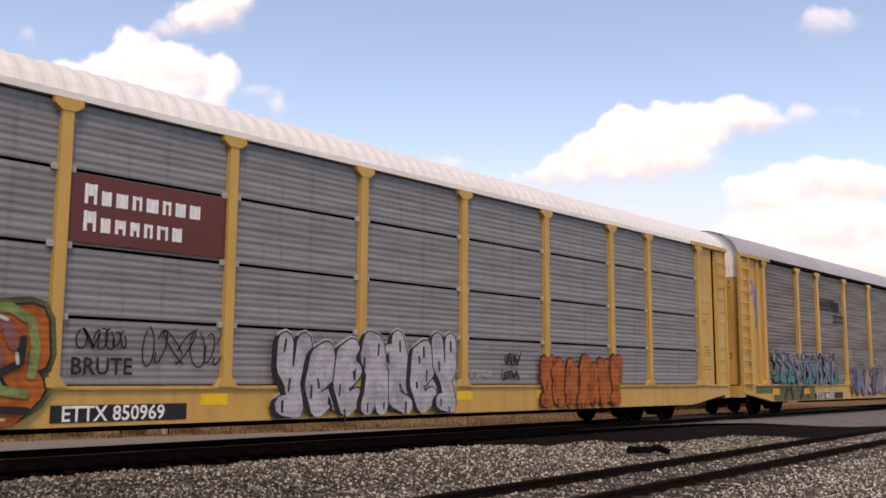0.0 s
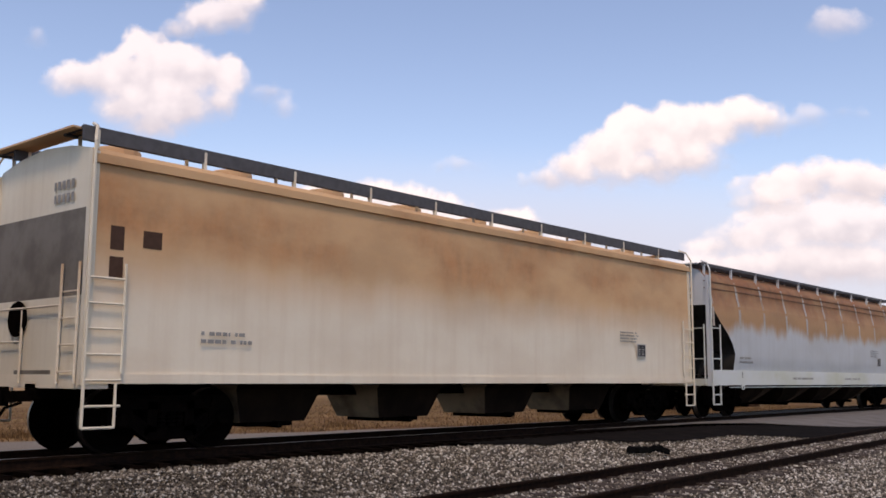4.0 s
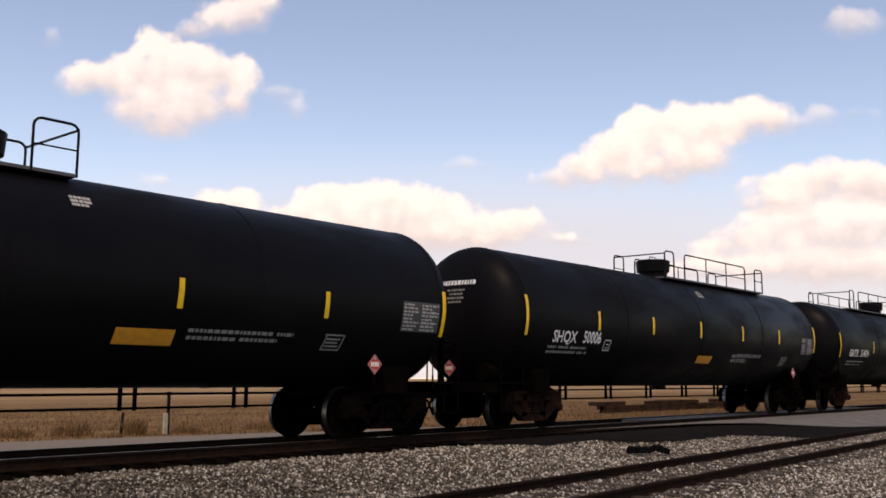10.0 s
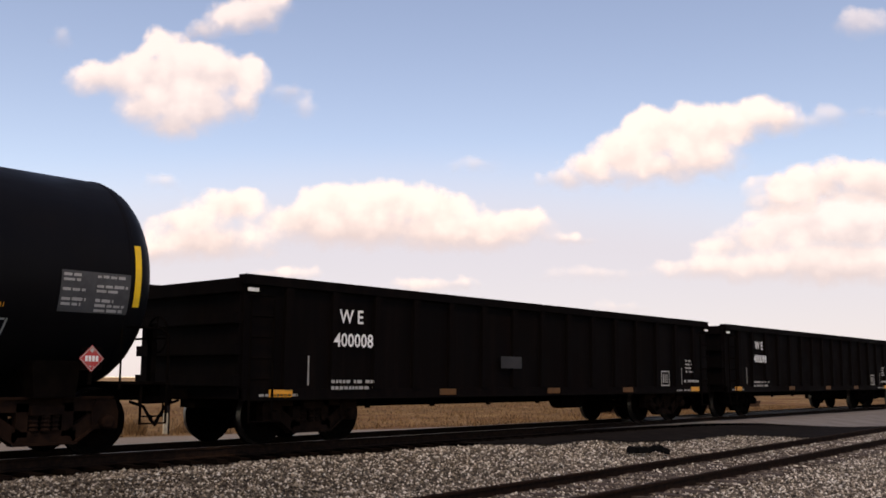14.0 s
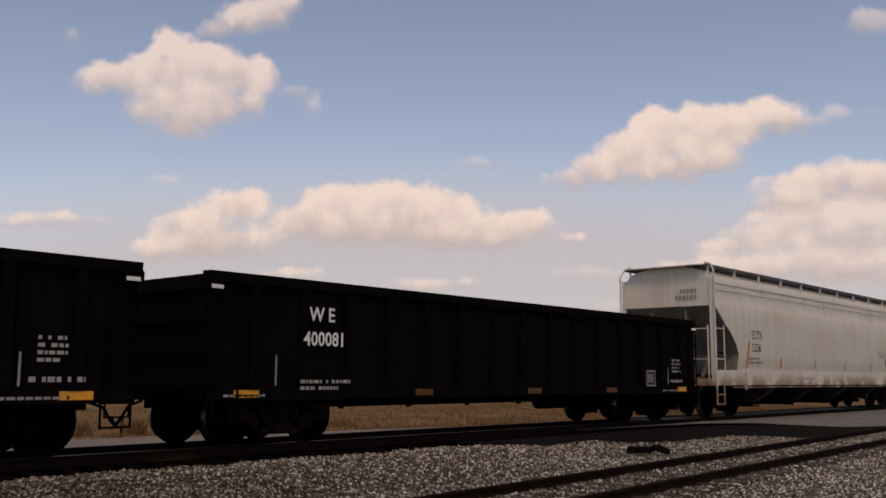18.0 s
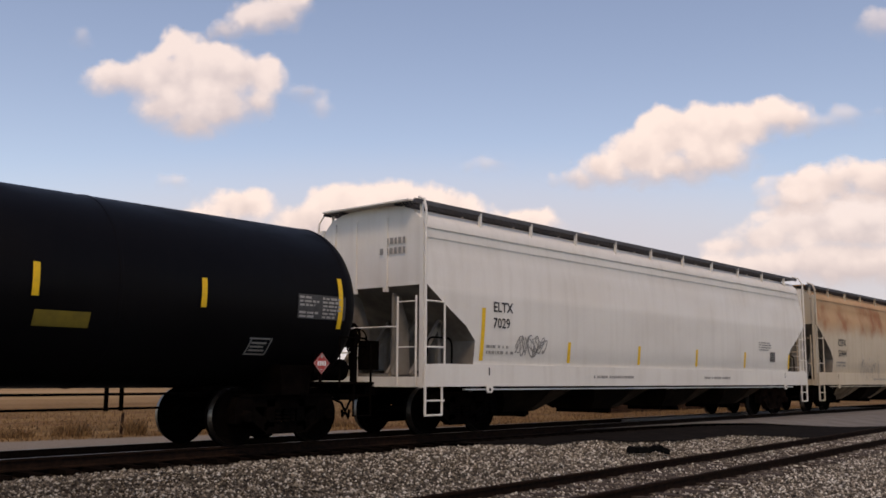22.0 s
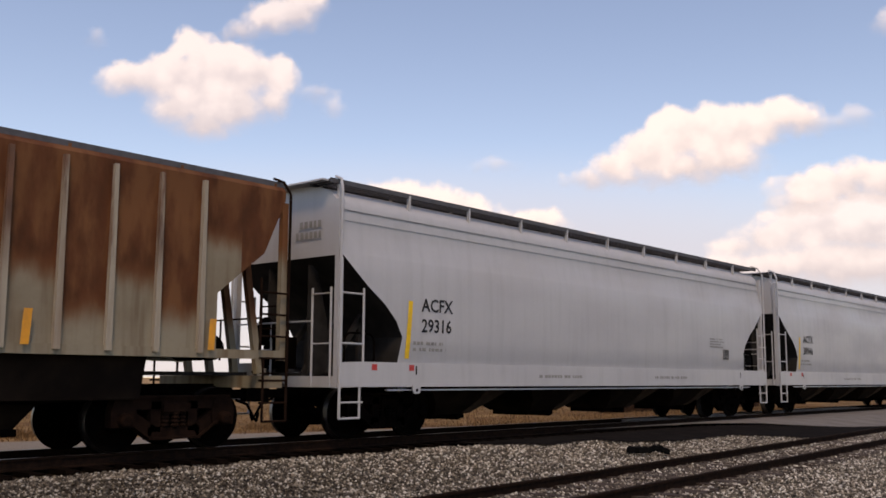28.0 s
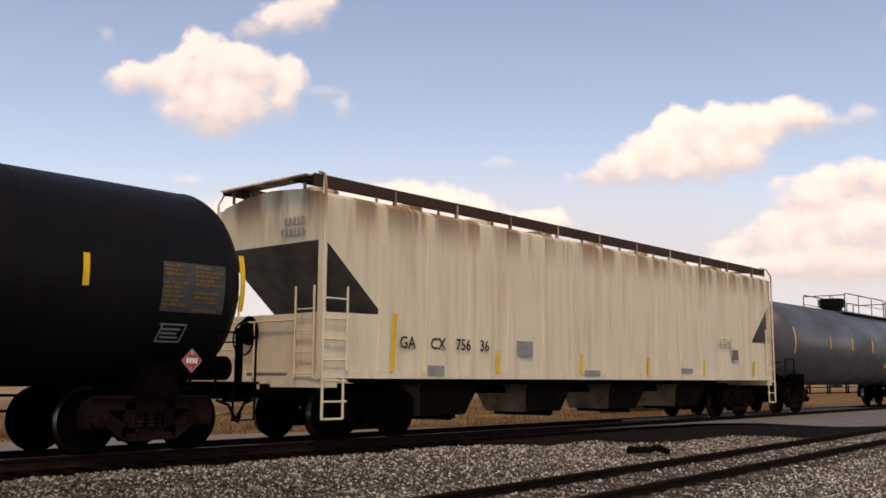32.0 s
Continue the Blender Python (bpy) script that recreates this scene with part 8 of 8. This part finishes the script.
tagged(part("sprayed_tag", bm, BRIGHT_BLUE, a2), "bright blue sprayed shape", kind="stuff")
bm = bmesh.new()
for k in range(4):
    patch(bm, -7.0, -5.7 + 0.1 * k, 3.72 + 0.11 * k, 3.78 + 0.11 * k, flat(-1.508), 1, 1)
box(bm, -5.72, -5.36, -1.512, -1.508, 3.70, 4.05)
box(bm, -5.28, -4.95, -1.512, -1.508, 3.70, 4.05)
for z, n in ((3.46, 7), (3.26, 8)):
    for k in range(n):
        patch(bm, -5.6 + 0.165 * k, -5.49 + 0.165 * k, z, z + 0.12, flat(-1.508), 1, 1)
part("emblem_bar", bm, BLACK_INK, a2, split=True)
bm = bmesh.new()
box(bm, -7.9, -5.0, -1.528, -1.522, 0.47, 0.70)
plate = part("mark_plate", bm, BLACK_INK, a2)
bm = bmesh.new()
lettering(bm, "TTGX 986533", -7.75, 0.49, 0.28, flat(-1.533), 1.1)
part("reporting_mark", bm, WHITE, plate)

tank_car(57.0, 75.8, BLUE, "glossy dark blue tank car with white lettering", "ACFX 72799", WHITE, "general", 3.85, 0.90, 0.091, seed=3, tape_z=2.66, tapes=(-0.92, -0.62, -0.33, -0.1, 0.14, 0.47, 0.93), bonnet=0.3, placards=(None, 3.2), man_h=0.3)
tank_car(75.85, 94.8, BROWN_BLACK, "faded black tank car with yellow lettering", "UTLX 668100", YELLOW, "general", 3.98, 0.88, 0.103, mark_z=0.27, bonnet=0.3, seed=4, panel_mat=YELLOW, tape_z=2.0, stripes=6, plate=(0.66, 0.5, -0.5, 0.2), scrawl=((-5.2, 1.0, 1.55, 0.45, 0.035),), end_z=2.62, bogie=(2.1, 2.4), man_h=0.22, hoop_x=(-1.55, -0.55, -0.2, 1.4), tag_plate=True)
hopper_car(94.85, 114.4, HOPPER_PEACH, "peach and tan covered hopper car streaked with rust", (), "panelled", 4.6, 1.05, seed=5, slope=SLOPE_GREY, deck=None, plain_side=True, end_mat=HOPPER_CREAM_PLAIN, stripes=False)
hopper_car(114.4, 133.9, HOPPER_RUST_TOP, "pale grey covered hopper car with rusted upper sides", (), "smooth", 4.45, seed=6, seams=True, deck=None, stripes=False, ledge=LEDGE_BROWN, end_mat=HOPPER_BLUISH, sill=SILL_WASHED)
tank_car(133.9, 154.4, BLACK, "black pressure tank car with railed platform and orange lettering", "UTLX 956773", ORANGE, "lpg", seed=7, bonnet=0.5, tape_z=2.57, tapes=(-0.92, -0.533, -0.28, 0.059, 0.303, 0.54, 0.921), plate=(-0.356, 0.9, -0.71, 0.22), note=(4.15, 6.4, 1.93, 2.0, 1), class_box=(-5.0, 2.08, ORANGE))
tank_car(154.4, 174.85, BLACK, "black pressure tank car with a walkway along its top", "UTLX 950087", ORANGE, "walk", tape=AMBER, seed=8, tape_z=2.37, tapes=(-0.92, -0.589, -0.364, -0.123, 0.215, 0.585, 0.925), plate=(0.275, 1.05, -0.81, 0.22), plate_mat=ORANGE, note=None, mark_z=-0.08, fleck=(-0.49, 2.95, ORANGE))
tank_car(174.85, 195.45, BROWN_BLACK, "black pressure tank car with orange lettering and railed platform", "UTLX 956199", ORANGE, "lpg", flip=-1, seed=9, bonnet=0.4, tape_z=2.5, tapes=(-0.92, -0.536, -0.312, -0.073, 0.229, 0.533, 0.92), plate=(0.582, 0.6, -0.66, 0.14), plate_mat=GREY_PALE, note=None, class_box=(-5.25, 2.08, GREY_INK), hoops=((-4.85, -4.26), (-3.65, 1.5)))
tank_car(195.45, 217.1, BLACK, "black pressure tank car with long low top rails", "GLNX 34730", WHITE, "long", seed=10, tape_z=2.32, tapes=(-0.926, -0.671, -0.409, -0.062, 0.222, 0.572, 0.932), plate=(0.4475, 0.95, -0.75, 0.22), note=(6.95, 8.3, 1.54, 1.92, 3), box_at=6.44, mark_z=-0.1, mark_at=0.083, fleck=(-0.2, 2.77, GREY_PALE))
tank_car(217.1, 237.3, BLACK, "black pressure tank car with white italic lettering", "CBTX 780978", WHITE, "lpg", flip=-1, seed=11, tape_z=2.39, tapes=(-0.92, -0.639, -0.312, -0.021, 0.281, 0.596, 0.925), plate=(0.178, 1.0, -0.84, 0.24), plate_mat=ORANGE, note=(2.9, 5.1, 1.68, 1.9, 2), box_at=5.7, mark_z=-0.2, mark_at=0.083, class_box=(-4.52, 1.8, WHITE), fleck=(1.0, 3.55, GREY_PALE), hoops=((-5.55, -4.98), (-4.37, -0.08), (0.58, 1.27)), placards=(None, 3.2))
tank_car(237.3, 257.4, BLACK, "black pressure tank car with bold white lettering", "SHQX 50006", WHITE, "lpg", flip=1, seed=12, tape_z=2.54, tapes=(-0.92, -0.602, -0.315, -0.02, 0.283, 0.586, 0.925), plate=(-0.007, 0.92, -0.85, 0.22), plate_mat=ORANGE, note=(2.16, 4.3, 1.78, 1.98, 2), wording=("LIQUEFIED PETROLEUM GAS", "NON-ODORIZED"), box_at=5.95, mark_z=-0.08, class_box=(-5.3, 1.83, WHITE), fleck=(0.4, 3.55, GREY_PALE), hoops=((-0.8, -0.24), (0.43, 4.72), (5.5, 6.12)), placards=(None, 3.2))
tank_car(257.4, 278.15, BLACK, "black pressure tank car with white lettering on its flank", "GATX 214034", WHITE, "lpg", flip=-1, seed=13, tape_z=2.47, tapes=(-0.93, -0.53, -0.267, 0.043, 0.291, 0.605, 0.943), plate=(0.427, 0.85, -0.275, 0.23), note=(6.0, 7.6, 1.83, 2.25, 4), note_ink=WHITE, box_at=7.4, hoops=((-5.4, -4.9), (-4.32, -0.36), (0.65, 1.24)), mark_at=0.089)
tank_car(278.15, 298.6, BROWN_BLACK, "black pressure tank car with yellow lettering", "UTLX 956369", FADED_INK, "lpg", flip=1, seed=14, tape_z=2.56, tapes=(-0.92, -0.531, -0.275, -0.009, 0.311, 0.545, 0.932), plate_mat=DARK_PANEL, note=None, class_box=(-4.8, 2.08, GREY_INK), placards=(None, 1.8))
tank_car(298.6, 319.1, BLACK, "dull black pressure tank car with yellow lettering", "UTLX 956682", YELLOW, "lpg", flip=1, seed=15, tape_z=2.58, tapes=(-0.92, -0.535, -0.281, -0.015, 0.304, 0.543, 0.925), plate=(0.232, 1.0, -0.715, 0.22), note=(5.28, 7.0, 2.0, 2.12, 1), note_ink=ORANGE, class_box=(-5.03, 2.06, YELLOW), bogie=(2.05, 2.4))
gondola_car(319.1, 336.93, GONDOLA, "black ribbed gondola car with white lettering", ("WE", "400008"), seed=16)
gondola_car(336.93, 354.25, GONDOLA, "black ribbed gondola car, chalk scrawl on side", ("WE", "400098"), seed=17)
gondola_car(354.25, 372.0, GONDOLA_BROWN, "brown-red ribbed gondola car", (), seed=18)
gondola_car(372.0, 389.5, GONDOLA, "black gondola car with chalky graffiti and yellow plates", ("  TR", "527152"), seed=19, tag=True, plates=ORANGE)
gondola_car(389.5, 407.0, GONDOLA, "black ribbed gondola car with white numbers", ("WE", "400058"), seed=20)
gondola_car(407.0, 424.75, GONDOLA, "black ribbed gondola car with bold white numbers", ("WE", "400081"), seed=21)
hopper_car(424.75, 445.0, HOPPER_DUSTY, "dusty white covered hopper car with rusted sill", ("ELTX", "2256"), "smooth", 4.44, tape=STRIPE_RED, ink=WORN_INK, seed=22, slope=SLOPE_GREY, mark_dx=0.42, drips=True)
tank_car(445.0, 461.9, WHITE_TANK, "dirty white tank car with running boards and ladder", "GATX 200080", BLACK_INK, "sill", 4.05, 0.98, 0.097, ORANGE, seed=23, tape_z=2.2, bonnet=0.3, rails=SLATE_RAIL, plate=(0.40, 0.5, -0.2, 0.11), tapes=(-0.91, -0.54, -0.256, 0.042, 0.367, 0.91), placards=(None, 1.75))
tank_car(461.9, 480.3, BLACK, "matt black tank car with white lettering", "GATX 81887", WHITE, "general", 4.10, 0.95, seed=24, stripes=6, tape_z=1.95, tapes=(-0.89, -0.495, -0.233, 0.071, 0.502, 0.863), plate=(0.402, 0.78, -0.285, 0.26), plate_mat=ORANGE, note=(1.0, 1.5, 1.78, 1.83, 1), class_box=(-4.5, 2.05, PRINT), lean=0.4, fittings="boxes", rules=(-3.64, -2.76, 1.94), plate_rim=True, end_z=2.2, panel=(1.5, -0.2, 0.30))
tank_car(480.3, 500.6, BLACK, "black tank car with white lettering and placard", "GATX 29648", WHITE, "general", 3.95, 0.95, seed=25, tape_z=2.44, tapes=(-0.91, -0.557, -0.243, 0.084, 0.315, 0.6, 0.905), plate=(0.318, 0.82, -0.53, 0.22), plate_mat=DULL_YELLOW, note=None, box_at=6.7, panel=(1.1, -0.1, 0.42), mark_z=0.2)
hopper_car(500.6, 521.6, HOPPER_WHITE, "clean white covered hopper car with a black scrawl", ("ELTX", "7029"), "smooth", 4.55, seed=26, mark_size=0.30, tag_ink=GREY_INK, tag=(2.9, 1.2, 1.62, 0.45), slope=SLOPE_GREY, zcut=2.97, end_ribs=True)
hopper_car(521.6, 542.3, HOPPER_TAN, "tan covered hopper car with rust along its top", ("CEFX", "50444"), "smooth", 4.45, seed=27, zcut=3.15, slope=SLOPE_GREY, tag=(4.5, 2.5, 1.08, 0.95), tag_ink=GREY_INK, stripes=False, spikes=True, bay_mat=True, ledges=(4.26,), end_mat=HOPPER_TAN_PLAIN)
tank_car(542.3, 559.1, WHITE_TANK, "white tank car with caged top platform and ladder", "DOWX 73761", BLACK_INK, "sill", 4.02, 0.98, 0.097, ORANGE, seed=28, stripes=6, bonnet=0.5, plate=(0.5, 0.62, -0.25, 0.38), placards=(None, 1.75))
tank_car(559.1, 575.95, WHITE_TANK, "white tank car with caged platform, dirt down its end", "DOWX 73767", BLACK_INK, "sill", 4.02, 0.98, 0.097, ORANGE, seed=29, stripes=6, bonnet=0.5, plate=(0.5, 0.62, -0.25, 0.38), placards=(None, 1.75))
tank_car(575.95, 593.3, SLATE_TANK, "slate grey tank car with white lettering", "UTLX 92361", GREY_INK, "general", 4.12, 0.95, 0.097, ORANGE, seed=30, stripes=6, bonnet=0.5)
tank_car(593.3, 613.0, GREEN_TANK, "dark green tank car with a walkway on top", "PROX 33481", WHITE, "walk", 4.02, 0.95, 0.097, ORANGE, seed=31)
hopper_car(613.0, 631.25, HOPPER_RUSTY, "heavily rusted ribbed covered hopper car", (), "ribbed", 4.32, 1.45, tape=ORANGE, seed=32, bays=3, deck=None)
hopper_car(631.25, 651.0, HOPPER_GREY, "light grey covered hopper car with patched lettering", ("ACFX", "29316"), "smooth", 4.6, seed=33, reds=True, stripes=1)
hopper_car(651.0, 670.85, HOPPER_GREY, "light grey covered hopper car with black numbers", ("ACFX", "38946"), "smooth", 4.6, seed=34, reds=True, stripes=1)
tank_car(670.85, 687.2, GREY_TANK, "grey tank car with yellow lettering and chalk scrawl", "UTLX 901563", YELLOW, "general", 4.22, 0.98, 0.104, seed=35, stripes=6, bonnet=0.5, plate=(0.20, 0.74, -0.42, 0.3), scrawl=((0.15, 0.9, 2.0, 1.0, 0.035), (0.9, 2.3, 1.62, 0.35, 0.03)), ladder=True, bogie=(1.95, 2.4), mark_z=0.05)
tank_car(687.2, 703.6, BROWN_BLACK, "black tank car with faded yellow lettering", "UTLX 901454", DIM_INK, "general", 4.22, 0.98, 0.097, seed=36, tapes=(-0.91, -0.42, 0.044, 0.504, 0.886), bonnet=0.5, plate=(0.18, 0.76, -0.24, 0.42), panel=(1.12, -0.12, 0.75), panel_mat=DIM_INK, bogie=(2.0, 2.4), note=None, box_at=5.35)
tank_car(703.6, 719.45, BROWN_BLACK, "dull black tank car with yellow lettering", "UTLX 901431", DIM_INK, "general", 4.22, 0.98, 0.097, seed=37, stripes=6, bonnet=0.5, panel=(1.12, -0.12, 0.75), panel_mat=DIM_INK, bogie=(2.0, 2.4), note=None, box_at=5.35)
hopper_car(719.45, 740.3, HOPPER_CREAM, "cream covered hopper car with rust streaks", (), "panelled", 4.62, 1.14, seed=38, slope=SLOPE_GREY, spread_marks=((0.2, "GA"), (1.08, "CX"), (1.85, "756"), (2.62, "36")), deck=GRATE_RUST)
tank_car(740.3, 759.5, PALE_SLATE, "slate grey tank car with long top railing", "", WHITE, "lpg", 4.0, 0.95, seed=39)


def motions():
    for car, s in CARS:
        walk(car, [(4.0 * k, pose(s - V * 4.0 * k, 0, 0)) for k in range(9)])
    for ax, car, off in SPINNING:
        s = CAR_AT[car.name]
        a, b = max(0, math.floor((s + off - 75) / V * FPS)), min(32 * FPS, math.ceil((s + off + 2) / V * FPS))
        here = lambda f: Matrix.Translation((off, 0, WHEEL_R)) @ Matrix.Rotation(-V * f / FPS / WHEEL_R, 4, "Y")
        rows = [(f / FPS, here(f)) for f in range(a, b + 1)]
        if not rows:
            rows = [(0.0, here(0)), (32.0, here(0))]
        if rows[0][0] > 0:
            rows.insert(0, (0.0, rows[0][1]))
        if rows[-1][0] < 32:
            rows.append((32.0, rows[-1][1]))
        walk(ax, rows)
    for ob in CLOUDS:
        walk(ob, [(8.0 * k, Matrix.Translation(Vector((EYE[0], EYE[1], EYE[2])) + ASIDE * (DRIFT * (8.0 * k - 16)))) for k in range(5)])


CAR_AT = {c.name: s for c, s in CARS}
motions()
